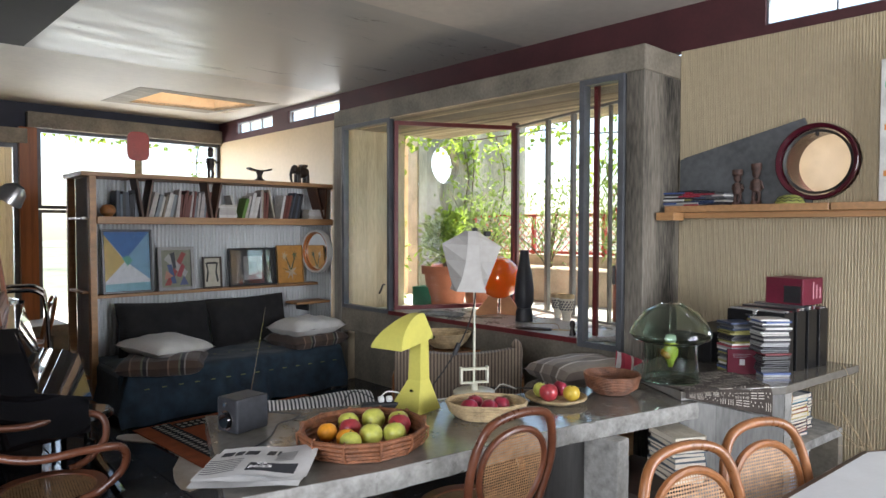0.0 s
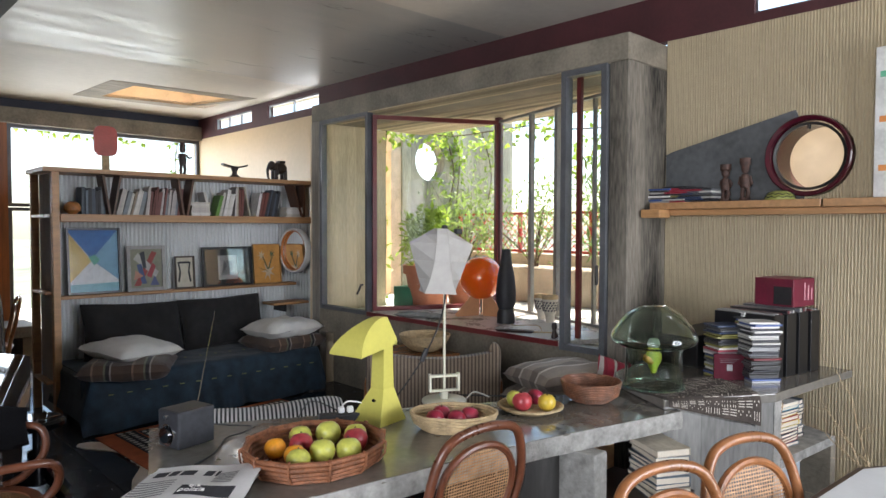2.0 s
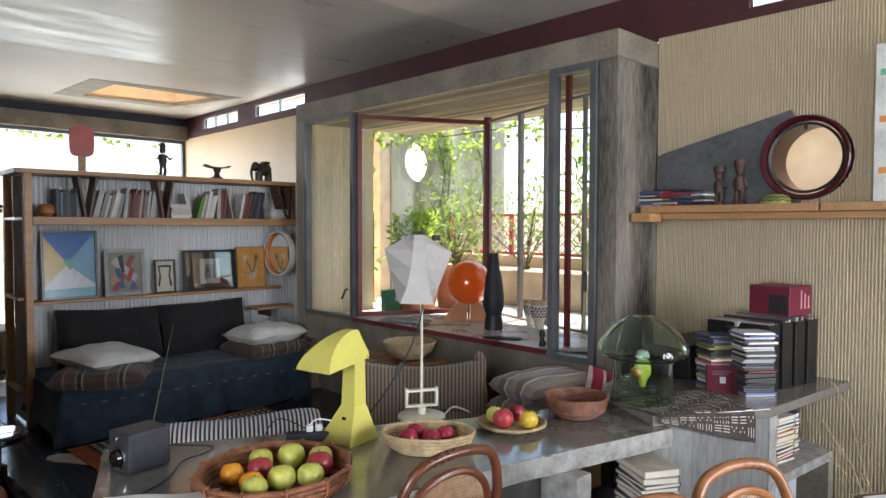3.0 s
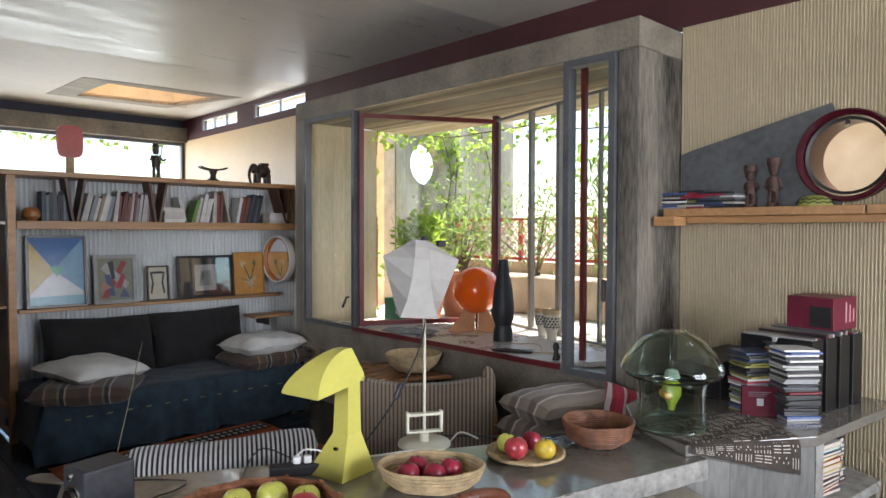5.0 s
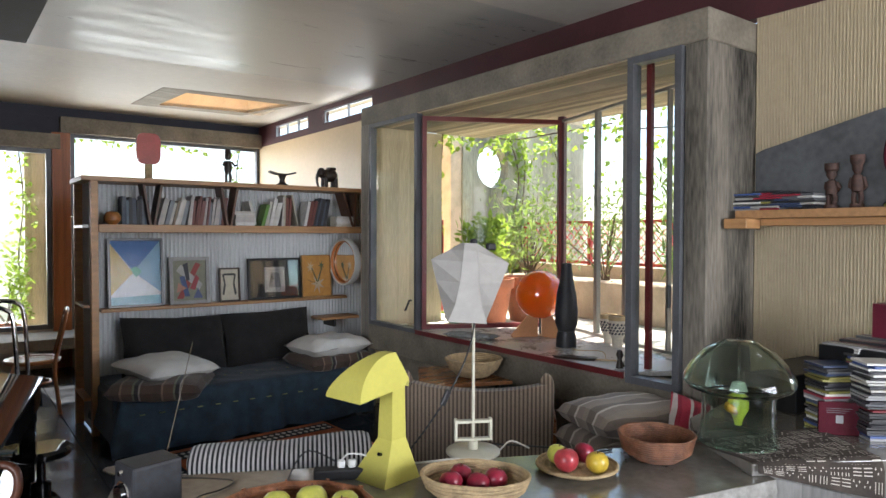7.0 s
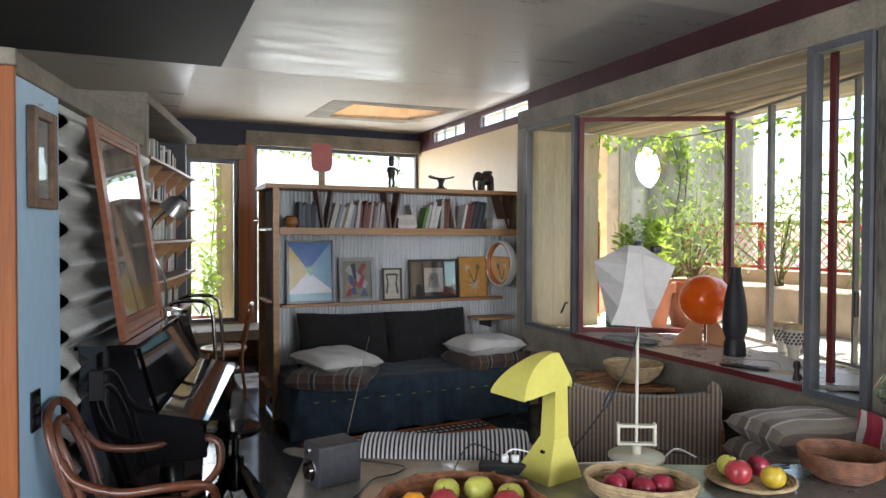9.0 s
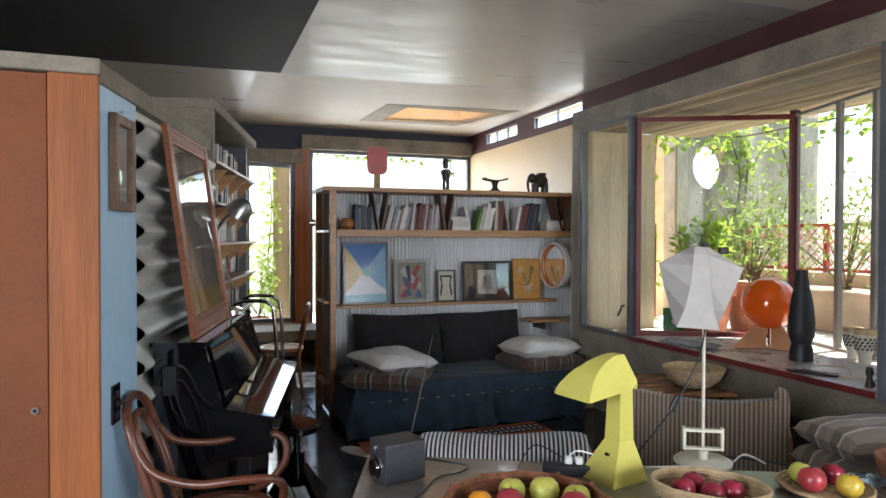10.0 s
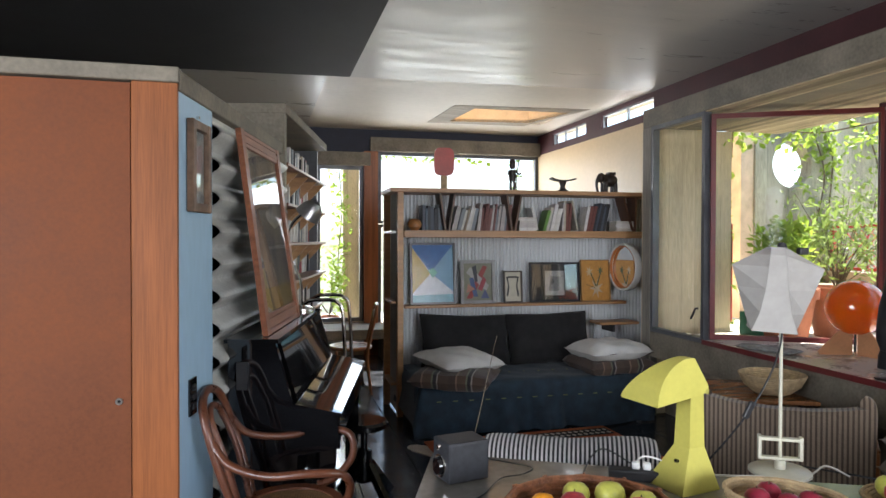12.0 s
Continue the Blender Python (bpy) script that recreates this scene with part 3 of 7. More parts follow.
setting("terrace_floor", prism(BM(), [(4.54, -1.0), (9.0, -1.0), (9.0, 8.0), (4.53, 8.0), (4.53, 5.71), (4.67, 5.71), (4.67, 5.4), (4.2, 5.4), (4.2, 2.345), (4.54, 2.345)], TZ - 0.3, TZ), surface("sunlit terrace paving", (0.62, 0.58, 0.52), 0.8, scale=4, vary=0.12, bump=0.2), "pale terrace paving")
setting("terrace_parapet", box(BM(), 6.4, 6.55, -1.0, 6.29, TZ, 1.19), surface("terracotta tinted parapet", (0.5, 0.38, 0.29), 0.85, scale=3, vary=0.2), "terracotta tinted parapet")
setting("terrace_wall", ring_wall(BM(), 5.56, 7.6, 6.3, 6.45, TZ, 2.95, [(6.015, 2.315, 0.245)], "y"), M_CONC_SUNLIT, "outer concrete wall with a round hole")

# ---- more materials ----
M_BLACK = surface("black lacquer", (0.005, 0.005, 0.006), 0.045, scale=3, vary=0.1, coat=0.5)
M_BLACKMATT = surface("matt black plastic", (0.018, 0.018, 0.02), 0.5, scale=10, vary=0.2)
M_CHROME = surface("chromed steel", (0.7, 0.7, 0.7), 0.12, metal=1.0, vary=0.05)
M_BENT = surface("reddish bentwood", (0.13, 0.043, 0.02), 0.32, scale=8, vary=0.25, fine=60, stretch=(1, 1, 1), rvary=0.08)
M_BENTLIGHT = surface("honey bentwood", (0.28, 0.11, 0.038), 0.33, scale=8, vary=0.22, fine=60, rvary=0.08)
M_DARKWOOD = surface("dark carved wood", (0.028, 0.017, 0.012), 0.5, scale=20, vary=0.3, bump=0.2)
M_WHITEP = surface("white enamel", (0.72, 0.72, 0.7), 0.35, vary=0.04)
M_PAPER = surface("book paper", (0.62, 0.56, 0.45), 0.9, vary=0.08, fine=160, stretch=(1, 1, 20))


def cane(name, color, pitch=0.0125, hole=0.36, axes="XZ"):
    """Woven cane with open holes."""
    m = surface(name, color, 0.5, scale=30, vary=0.18)
    t = m.node_tree
    b = t.nodes["Principled BSDF"]
    co, sp = t.nodes.new("ShaderNodeTexCoord"), t.nodes.new("ShaderNodeSeparateXYZ")
    t.links.new(co.outputs["Object"], sp.inputs[0])
    sq = []
    for ax in axes:
        d, f, s, q = (t.nodes.new("ShaderNodeMath") for _ in range(4))
        d.operation, f.operation, s.operation, q.operation = "DIVIDE", "FRACT", "SUBTRACT", "MULTIPLY"
        d.inputs[1].default_value, s.inputs[1].default_value = pitch, 0.5
        t.links.new(sp.outputs["XYZ".index(ax)], d.inputs[0])
        t.links.new(d.outputs[0], f.inputs[0])
        t.links.new(f.outputs[0], s.inputs[0])
        t.links.new(s.outputs[0], q.inputs[0])
        t.links.new(s.outputs[0], q.inputs[1])
        sq.append(q)
    ad, gt = t.nodes.new("ShaderNodeMath"), t.nodes.new("ShaderNodeMath")
    ad.operation, gt.operation = "ADD", "GREATER_THAN"
    gt.inputs[1].default_value = hole * hole
    t.links.new(sq[0].outputs[0], ad.inputs[0])
    t.links.new(sq[1].outputs[0], ad.inputs[1])
    t.links.new(ad.outputs[0], gt.inputs[0])
    t.links.new(gt.outputs[0], b.inputs["Alpha"])
    return m


M_CANE = cane("woven cane back", (0.4, 0.22, 0.105), 0.0105, 0.33)
M_CANESEAT = cane("woven cane seat", (0.27, 0.15, 0.065), 0.0105, 0.22, "XY")


def softbox(w, d, h, n=14, puff=0.5, sag=0.0, wrinkle=0.006, seed=0):
    """Cushion: a pillow-shaped closed sheet, w x d, h thick at the middle, its base at z 0."""
    bm = BM()
    off = Vector((seed * 7.3, seed * 3.1, 0))
    tops = []
    for s in (1, -1):
        def f(u, v):
            x, y = 2 * u - 1, 2 * v - 1
            e = max(0.0, (1 - abs(x) ** 3.2) * (1 - abs(y) ** 3.2)) ** puff
            k = 1 - 0.06 * (1 - abs(x)) * abs(y) ** 4 - 0.0
            l = 1 - 0.06 * (1 - abs(y)) * abs(x) ** 4
            z = s * e * h / 2 + noise.noise(Vector((x * 2.2, y * 2.2, s * 3.0)) + off) * wrinkle * (0.4 + e)
            return (x * w / 2 * l, y * d / 2 * k, z + h / 2 - sag * e)
        tops.append(grid(bm, n, n, f))
    bmesh.ops.remove_doubles(bm, verts=bm.verts[:], dist=0.004)
    return bm


# ---- bookcase partition with a daybed ----
bk = thing("bookcase", (0, 0, 0), 0, "pine bookcase partition backed with pale grey corrugated sheet", "bookcase")
part("post", box(BM(), 1.705, 1.755, 5.895, 5.96, 0, 1.915, None, 0.002), M_WOOD, bk)
part("post", box(BM(), 1.66, 1.72, 6.362, 6.40, 0, 1.915, None, 0.002), M_WOOD, bk)
part("top_board", box(BM(), 1.64, 4.2, 5.88, 6.42, 1.915, 1.952, None, 0.003), M_WOODX, bk)
part("shelf", box(BM(), 1.756, 4.2, 5.885, 6.19, 1.53, 1.592, None, 0.003), M_WOODX, bk)
part("picture_ledge", box(BM(), 1.80, 3.95, 6.07, 6.19, 0.905, 0.932, None, 0.003), M_WOODX, bk)
cs = BM()
grid(cs, 300, 1, lambda u, v: (1.757 + 2.44 * u, 6.2 + 0.006 * math.cos(2 * math.pi * u * 2.44 / 0.034), 0.02 + 1.893 * v))
grid(cs, 300, 1, lambda u, v: (1.757 + 2.44 * u, 6.215 + 0.006 * math.cos(2 * math.pi * u * 2.44 / 0.034), 0.02 + 1.893 * v))
part("corrugated_back", cs, M_WHITECORR, bk, "pale grey corrugated back sheet", True)
cs = BM()
grid(cs, 60, 1, lambda u, v: (1.722 + 0.005 * math.cos(2 * math.pi * u * 13), 5.961 + 0.4 * u, 0.02 + 1.893 * v))
part("corrugated_end", cs, surface("grey corrugated end sheet", (0.5, 0.5, 0.5), 0.5, scale=3, vary=0.08), bk, "", True)
for z in (1.565, 0.96, 0.26):
    part("end_shelf", box(BM(), 1.66, 1.712, 5.962, 6.355, z, z + 0.022, None, 0.002), M_WHITEP if z > 1.2 else M_WOOD, bk)
part("back_panel", box(BM(), 1.8, 4.2, 6.28, 6.3, 0.0, 1.914), M_WOODX, bk)
for x, lean in ((2.13, -0.05), (2.17, 0.045), (2.74, -0.05), (2.78, 0.045), (3.93, -0.1), (3.96, 0.0)):
    part("brace", bar(BM(), (x - lean * 0.1, 6.02, 1.595), (x + lean, 6.0, 1.912), 0.018, 0.16, (0, 1, 0)), surface("dark stained brace", (0.1, 0.045, 0.025), 0.5) if "dark stained brace" not in bpy.data.materials else bpy.data.materials["dark stained brace"], bk)

M_COVER = surface("dark blue green woven cover", (0.018, 0.038, 0.058), 0.8, scale=12, vary=0.25, bump=0.35, fine=140, sheen=0.1)
bed = thing("daybed", (2.74, 5.7, 0), 0, "low daybed draped with a dark blue-green woven cover", "daybed")


def drape(u, v):
    # u along, v: 0 floor front .. 1 rear
    x = -1.02 + 2.04 * u
    fold = 0.026 * math.sin(11 * x + 2.5 * math.sin(3 * x)) + 0.012 * math.sin(31 * x + 3 * math.sin(5 * x) + 4 * v) + 0.03 * noise.noise(Vector((x * 4, v * 3, 1)))
    end = min(1.0, (1 - abs(2 * u - 1)) * 14)
    if v < 0.4:
        k = v / 0.4
        y, z = -0.43 - fold * (1 - k) * 1.6 - 0.03 * (1 - k), 0.012 + 0.345 * k
    elif v < 0.5:
        a = (v - 0.4) / 0.1 * math.pi / 2
        y, z = -0.37 - 0.06 * math.cos(a), 0.357 + 0.05 * math.sin(a)
    else:
        k = (v - 0.5) / 0.5
        y, z = -0.37 + 0.8 * k, 0.407 + 0.012 * noise.noise(Vector((x * 3, k * 4, 5))) + 0.006 * noise.noise(Vector((x * 9, k * 7, 2)))
    z = z * (0.25 + 0.75 * end) if end < 1 else z
    return (x * (1.0 if end >= 1 else 1.012), y, max(0.012, z))


cv = grid(BM(), 170, 60, drape)
part("cover", cv, M_COVER, bed, "dark blue-green cover with thin yellowish stripes", True)
part("mattress", box(BM(), -1.0, 1.0, -0.36, 0.44, 0.12, 0.395, None, 0.03, 2), M_COVER, bed)
for x in (-0.9, 0.9):
    part("leg", box(BM(), x - 0.03, x + 0.03, -0.3, 0.3, 0.0, 0.12), M_DARKWOOD, bed)
M_STITCH = surface("yellow green thread", (0.2, 0.22, 0.08), 0.8)
for k in range(14):
    x = -0.85 + k * 0.13
    part("stitch", box(BM(), x, x + 0.035, -0.462, -0.452, 0.272, 0.278), M_STITCH, bed)
    part("stitch", box(BM(), x + 0.04, x + 0.055, -0.15, -0.12, 0.413, 0.4145), M_STITCH, bed)

M_DARKCUSH = surface("charcoal linen", (0.013, 0.012, 0.012), 0.9, scale=14, vary=0.25, bump=0.25, fine=200, sheen=0.08)
M_WHITECUSH = surface("off white cotton", (0.58, 0.56, 0.52), 0.9, scale=10, vary=0.06, bump=0.2, fine=160)
for k, (x, w) in enumerate(((2.325, 0.82), (3.105, 0.8))):
    ob = solid("back_cushion", softbox(w, 0.47, 0.17, 22, 0.42, 0, 0.016, k + 1), M_DARKCUSH, (x, 5.88, 0.42), 0, "charcoal linen back cushion leaning on the corrugated sheet", "cushion", "dark daybed cushions", True)
    ob.matrix_basis = pose(x, 5.97 - 0.02 * k, 0.625, 71, 2 - 3 * k, 0) @ pose(0, 0, -0.085)
M_BROWNST = stripes("brown striped wool", "Y", 0.26, [(0.3, (0.07, 0.043, 0.03)), (0.04, (0.25, 0.22, 0.2)), (0.1, (0.02, 0.018, 0.02)), (0.05, (0.13, 0.14, 0.09)), (0.25, (0.085, 0.05, 0.033)), (0.05, (0.2, 0.13, 0.09)), (0.21, (0.06, 0.038, 0.028))])
for x, y, t, w in ((2.05, 5.27, 62, 0.6), (3.46, 5.5, 96, 0.5)):
    solid("folded_blanket", softbox(w, 0.62, 0.15, 18, 0.3, 0, 0.014, x), M_BROWNST, (x, y, 0.39), t, "folded brown striped wool blanket on the daybed", "blanket", "folded blankets", True)
for x, y, t, k in ((2.12, 5.43, -24, 1), (3.45, 5.48, 8, 5)):
    wc_ = solid("white_cushion", softbox(0.6, 0.46, 0.17, 22, 0.5, 0, 0.02, k), M_WHITECUSH, (x, y, 0.495), t, "off-white cotton cushion on a striped blanket", "cushion", "white cushions", True)
    if k == 1:
        wc_.matrix_basis = pose(2.09, 5.36, 0.5, 6, 3, 24) @ Matrix.Diagonal((1, 1, 0.85, 1))
ws = solid("bracket_shelf", box(BM(), -0.19, 0.2, -0.11, 0.12, -0.012, 0.012, None, 0.004), M_WOODX, (3.77, 5.98, 0.745), 0, "small wooden bracket shelf beside the daybed", "shelf")
part("bracket", box(BM(), -0.02, 0.0, -0.02, 0.2, -0.09, -0.013), M_BLACKMATT, ws)

# round swivel mirror
mr = thing("round_mirror", (3.85, 5.93, 1.262), -84, "round swivel mirror in a white enamelled rim", "mirror")
part("rim", lathe(BM(), [(0.2, -0.032), (0.216, -0.03), (0.222, 0), (0.216, 0.034), (0.206, 0.036), (0.2, 0.02), (0.198, 0.0)], 48, pose(0, 0, 0, 90, 0, 0), True), M_WHITEP, mr, "", True)
mm = surface("silvered mirror", (0.9, 0.9, 0.9), 0.02, metal=1, vary=0.01)
part("glass", lathe(BM(), [(0, 0.004), (0.1, 0.003), (0.197, -0.001), (0.197, -0.012), (0, -0.012)], 48, pose(0, 0, 0, 90, 0, 0)), mm, mr, "", True)
# orange ring paints a warm reflection into the mirror
part("reflection_ring", lathe(BM(), [(0.188, 0.005), (0.197, 0.004), (0.197, 0.03), (0.191, 0.03)], 48, pose(0, 0, 0, 90, 0, 0), True), surface("orange mirror reflection", (0.55, 0.2, 0.06), 0.3), mr, "orange reflection drawn as an inner ring", True)
part("stem", tube(BM(), [(0, 0.06, 0), (0, 0.2, 0), (0, 0.25, -0.02)], 0.018), M_BLACKMATT, mr)

# ---- upright piano by the skew wall ----
pn = thing("upright_piano", (0, 0, 0), 0, "glossy black upright piano with its lid closed", "piano")


def side_profile(bm, pts, a0, a1, bev=0.0):
    n = len(pts)
    va, vb = [bm.verts.new(left(a0, b, z)) for b, z in pts], [bm.verts.new(left(a1, b, z)) for b, z in pts]
    bm.faces.new(va), bm.faces.new(vb[::-1])
    for i in range(n):
        bm.faces.new((va[i], va[(i + 1) % n], vb[(i + 1) % n], vb[i]))
    return bm


PROF = [(0.03, 0.02), (0.03, 1.06), (0.235, 1.06), (0.31, 0.79), (0.5, 0.735), (0.515, 0.6), (0.33, 0.57), (0.3, 0.02)]
part("end_panel", side_profile(BM(), PROF, 0.515, 0.55), M_BLACK, pn)
part("end_panel", side_profile(BM(), PROF, 1.77, 1.805), M_BLACK, pn)
part("body", side_profile(BM(), [(0.04, 0.03), (0.04, 1.05), (0.22, 1.05), (0.29, 0.79), (0.29, 0.03)], 0.552, 1.768), M_BLACK, pn)
part("key_lid", side_profile(BM(), [(0.305, 0.795), (0.52, 0.752), (0.522, 0.735), (0.305, 0.775)], 0.52, 1.8), M_BLACK, pn)
part("key_slip", side_profile(BM(), [(0.31, 0.62), (0.31, 0.772), (0.51, 0.733), (0.51, 0.62)], 0.553, 1.767), M_BLACK, pn)
part("top_lid", side_profile(BM(), [(0.015, 1.062), (0.015, 1.08), (0.25, 1.08), (0.25, 1.062)], 0.505, 1.815), M_BLACK, pn)
part("music_panel", side_profile(BM(), [(0.245, 1.055), (0.318, 0.80), (0.308, 0.80), (0.235, 1.055)], 0.58, 1.74), M_BLACK, pn)
part("plinth", side_profile(BM(), [(0.02, 0.0), (0.02, 0.06), (0.34, 0.06), (0.34, 0.0)], 0.52, 1.8), M_BLACK, pn)
for a in (0.56, 1.74):
    part("leg", side_profile(BM(), [(0.42, 0.06), (0.42, 0.6), (0.49, 0.6), (0.47, 0.06)], a, a + 0.05), M_BLACK, pn)
for a in (1.08, 1.16, 1.24):
    part("pedal", side_profile(BM(), [(0.3, 0.09), (0.3, 0.1), (0.4, 0.085), (0.4, 0.075)], a, a + 0.025), surface("brass pedal", (0.7, 0.5, 0.2), 0.25, metal=1) if a < 1.1 else bpy.data.materials["brass pedal"], pn)
part("switch_box", side_profile(BM(), [(0.07, 0.86), (0.07, 0.98), (0.12, 0.98), (0.12, 0.86)], 0.5, 0.514), M_BLACKMATT, pn)

# leaning print on the piano
M_REDFRAME = surface("red brown picture frame", (0.27, 0.095, 0.045), 0.4, scale=5, vary=0.2, stretch=(1, 1, 6), fine=50)
fr = thing("leaning_picture", (0, 0, 0), 0, "large red-brown framed print leaning on the piano", "picture")


def leaning(bm, a0, a1, s0, s1, d0=0.0, d1=0.025):
    """Box in the leaning picture's own plane: a along, s up, d out."""
    foot, top = left(0, 0.165, 1.081), left(0, 0.045, 2.0)
    up = (top - foot).normalized()
    nrm = (LU.cross(up)).normalized()
    nrm = nrm if nrm.dot(LN) > 0 else -nrm
    m = Matrix.Translation(foot) @ Matrix((LU, up, nrm)).transposed().to_4x4()
    return box(bm, a0, a1, s0, s1, d0, d1, m)


A0, A1, S1 = 0.58, 1.38, 0.93
part("frame_side", leaning(BM(), A0, A0 + 0.06, 0, S1), M_REDFRAME, fr)
part("frame_side", leaning(BM(), A1 - 0.06, A1, 0, S1), M_REDFRAME, fr)
for s in range(4):
    part("frame_bottom", leaning(BM(), A0 + 0.061, A1 - 0.061, 0.0 + s * 0.023, 0.021 + s * 0.023, 0, 0.024 - 0.003 * (s % 2)), M_REDFRAME, fr)
    part("frame_top", leaning(BM(), A0 + 0.061, A1 - 0.061, S1 - 0.021 - s * 0.018, S1 - s * 0.018 - 0.004, 0, 0.024 - 0.003 * (s % 2)), M_REDFRAME, fr)
part("print", leaning(BM(), A0 + 0.06, A1 - 0.06, 0.09, S1 - 0.075, 0.0, 0.006), surface("sepia figure print", (0.48, 0.4, 0.29), 0.8, scale=6, vary=0.3, second=(0.13, 0.12, 0.14), fine=14, stretch=(1, 1, 0.5)), fr)
part("mount", leaning(BM(), A0 + 0.06, A1 - 0.06, 0.09, 0.2, 0.0065, 0.008), surface("ochre mount", (0.42, 0.3, 0.12), 0.8), fr)
part("glazing", leaning(BM(), A0 + 0.055, A1 - 0.055, 0.085, S1 - 0.07, 0.012, 0.015), glass("picture glass", (0.95, 0.95, 0.95), 0.0, True, 0.11), fr)

# desk lamp on the piano
dl = thing("desk_lamp", left(1.70, 0.14, 1.08), 0, "chrome gooseneck desk lamp standing on the piano", "desk lamp")
part("base", lathe(BM(), [(0, 0), (0.085, 0), (0.085, 0.012), (0.03, 0.03), (0, 0.032)], 28), M_CHROME, dl, "", True)
part("neck", tube(BM(), smooth_path([(0, 0, 0.03), (-0.01, 0.0, 0.2), (-0.09, -0.02, 0.38), (-0.06, -0.03, 0.52), (0.02, -0.04, 0.6)], 8), 0.009), M_CHROME, dl, "", True)
part("head", lathe(BM(), [(0.03, 0.07), (0.06, 0.04), (0.08, -0.03), (0.074, -0.03), (0.055, 0.03), (0.0, 0.05)], 28, pose(0.05, -0.04, 0.6, 20, 35, 0)), surface("gunmetal lamp head", (0.32, 0.32, 0.32), 0.3, metal=0.9), dl, "", True)

# piano stool
sl = thing("piano_stool", (1.195, 4.15, 0), 15, "black turned piano stool with a round seat", "stool")
part("seat", lathe(BM(), [(0, 0.425), (0.12, 0.425), (0.14, 0.44), (0.14, 0.46), (0.125, 0.474), (0, 0.466)], 36), M_BLACK, sl, "", True)
part("column", lathe(BM(), [(0, 0.12), (0.045, 0.12), (0.045, 0.3), (0.02, 0.31), (0.02, 0.425), (0, 0.425)], 20), M_BLACK, sl, "", True)
for k in range(4):
    a = radians(90 * k + 20)
    part("leg", bar(BM(), (0.04 * math.cos(a), 0.04 * math.sin(a), 0.22), (0.21 * math.cos(a), 0.21 * math.sin(a), 0.012), 0.035, 0.045), M_BLACK, sl)


# ---- bentwood chairs ----
def bent_chair(at, turn, wood, label, group, arms=False):
    ch = thing("armchair" if arms else "dining_chair", at, turn, label, "chair", group)
    sz = 0.455
    part("seat_ring", lathe(BM(), [(0.165, sz - 0.02), (0.205, sz - 0.022), (0.212, sz), (0.205, sz + 0.012), (0.168, sz + 0.008)], 40, None, True), wood, ch, "", True)
    part("seat_cane", lathe(BM(), [(0, sz - 0.001), (0.17, sz + 0.002)], 40), M_CANESEAT, ch, "woven cane seat")
    for sx in (-1, 1):
        part("front_leg", tube(BM(), [(sx * 0.15, 0.13, sz - 0.02), (sx * 0.175, 0.17, 0.2), (sx * 0.19, 0.19, 0.0)], 0.0155, 10, False, 0.012), wood, ch, "", True)
    part("leg_ring", tube(BM(), [(0.135 * math.cos(2 * math.pi * i / 28), 0.135 * math.sin(2 * math.pi * i / 28), 0.26) for i in range(28)], 0.011, 8, True), wood, ch, "", True)
    if not arms:
        # outer hoop runs down into the rear legs
        hoop = [(-0.17, -0.2, 0.0), (-0.16, -0.165, 0.3), (-0.165, -0.17, 0.47), (-0.192, -0.215, 0.67), (-0.155, -0.245, 0.82), (-0.07, -0.26, 0.868), (0.07, -0.26, 0.868), (0.155, -0.245, 0.82), (0.192, -0.215, 0.67), (0.165, -0.17, 0.47), (0.16, -0.165, 0.3), (0.17, -0.2, 0.0)]
        part("back_hoop", tube(BM(), smooth_path(hoop, 7), 0.0155, 10), wood, ch, "", True)

        def oval(k, r):
            a = 2 * math.pi * k / 36
            x, z = r * 0.15 * math.cos(a), 0.645 + r * 0.165 * math.sin(a) + 0.0 * k
            x *= 1 + 0.16 * math.sin(a)
            return (x, -0.19 - 0.16 * (z - 0.5), z)
        part("back_ring", tube(BM(), [oval(k, 1) for k in range(36)], 0.0125, 8, True), wood, ch, "", True)
        cb = BM()
        cen = cb.verts.new((0, -0.213, 0.645))
        ring = [cb.verts.new(oval(k, 1)) for k in range(36)]
        for k in range(36):
            cb.faces.new((cen, ring[k], ring[(k + 1) % 36]))
        part("back_cane", cb, M_CANE, ch, "woven cane back panel")
    else:
        outer = [(-0.15, -0.17, 0.0), (-0.15, -0.165, 0.3), (-0.155, -0.18, 0.46), (-0.18, -0.25, 0.7), (-0.15, -0.3, 0.86), (-0.06, -0.32, 0.915), (0.06, -0.32, 0.915), (0.15, -0.3, 0.86), (0.18, -0.25, 0.7), (0.155, -0.18, 0.46), (0.15, -0.165, 0.3), (0.15, -0.17, 0.0)]
        part("back_hoop", tube(BM(), smooth_path(outer, 7), 0.0165, 10), wood, ch, "", True)
        inner = [(-0.09, -0.175, 0.46), (-0.1, -0.235, 0.68), (-0.08, -0.29, 0.82), (0.0, -0.305, 0.86), (0.08, -0.29, 0.82), (0.1, -0.235, 0.68), (0.09, -0.175, 0.46)]
        part("inner_hoop", tube(BM(), smooth_path(inner, 7), 0.0135, 10), wood, ch, "", True)
        for sx in (-1, 1):
            arm = [(sx * 0.172, -0.262, 0.76), (sx * 0.2, -0.2, 0.69), (sx * 0.25, -0.06, 0.66), (sx * 0.28, 0.1, 0.675), (sx * 0.265, 0.22, 0.66), (sx * 0.225, 0.235, 0.57), (sx * 0.2, 0.16, 0.49), (sx * 0.195, 0.09, 0.465)]
            part("arm", tube(BM(), smooth_path(arm, 7), 0.0155, 10), wood, ch, "", True)
    return ch


bent_chair((1.88, 1.77, 0), -6, M_BENT, "reddish bentwood chair with a woven cane back", "bentwood chairs")
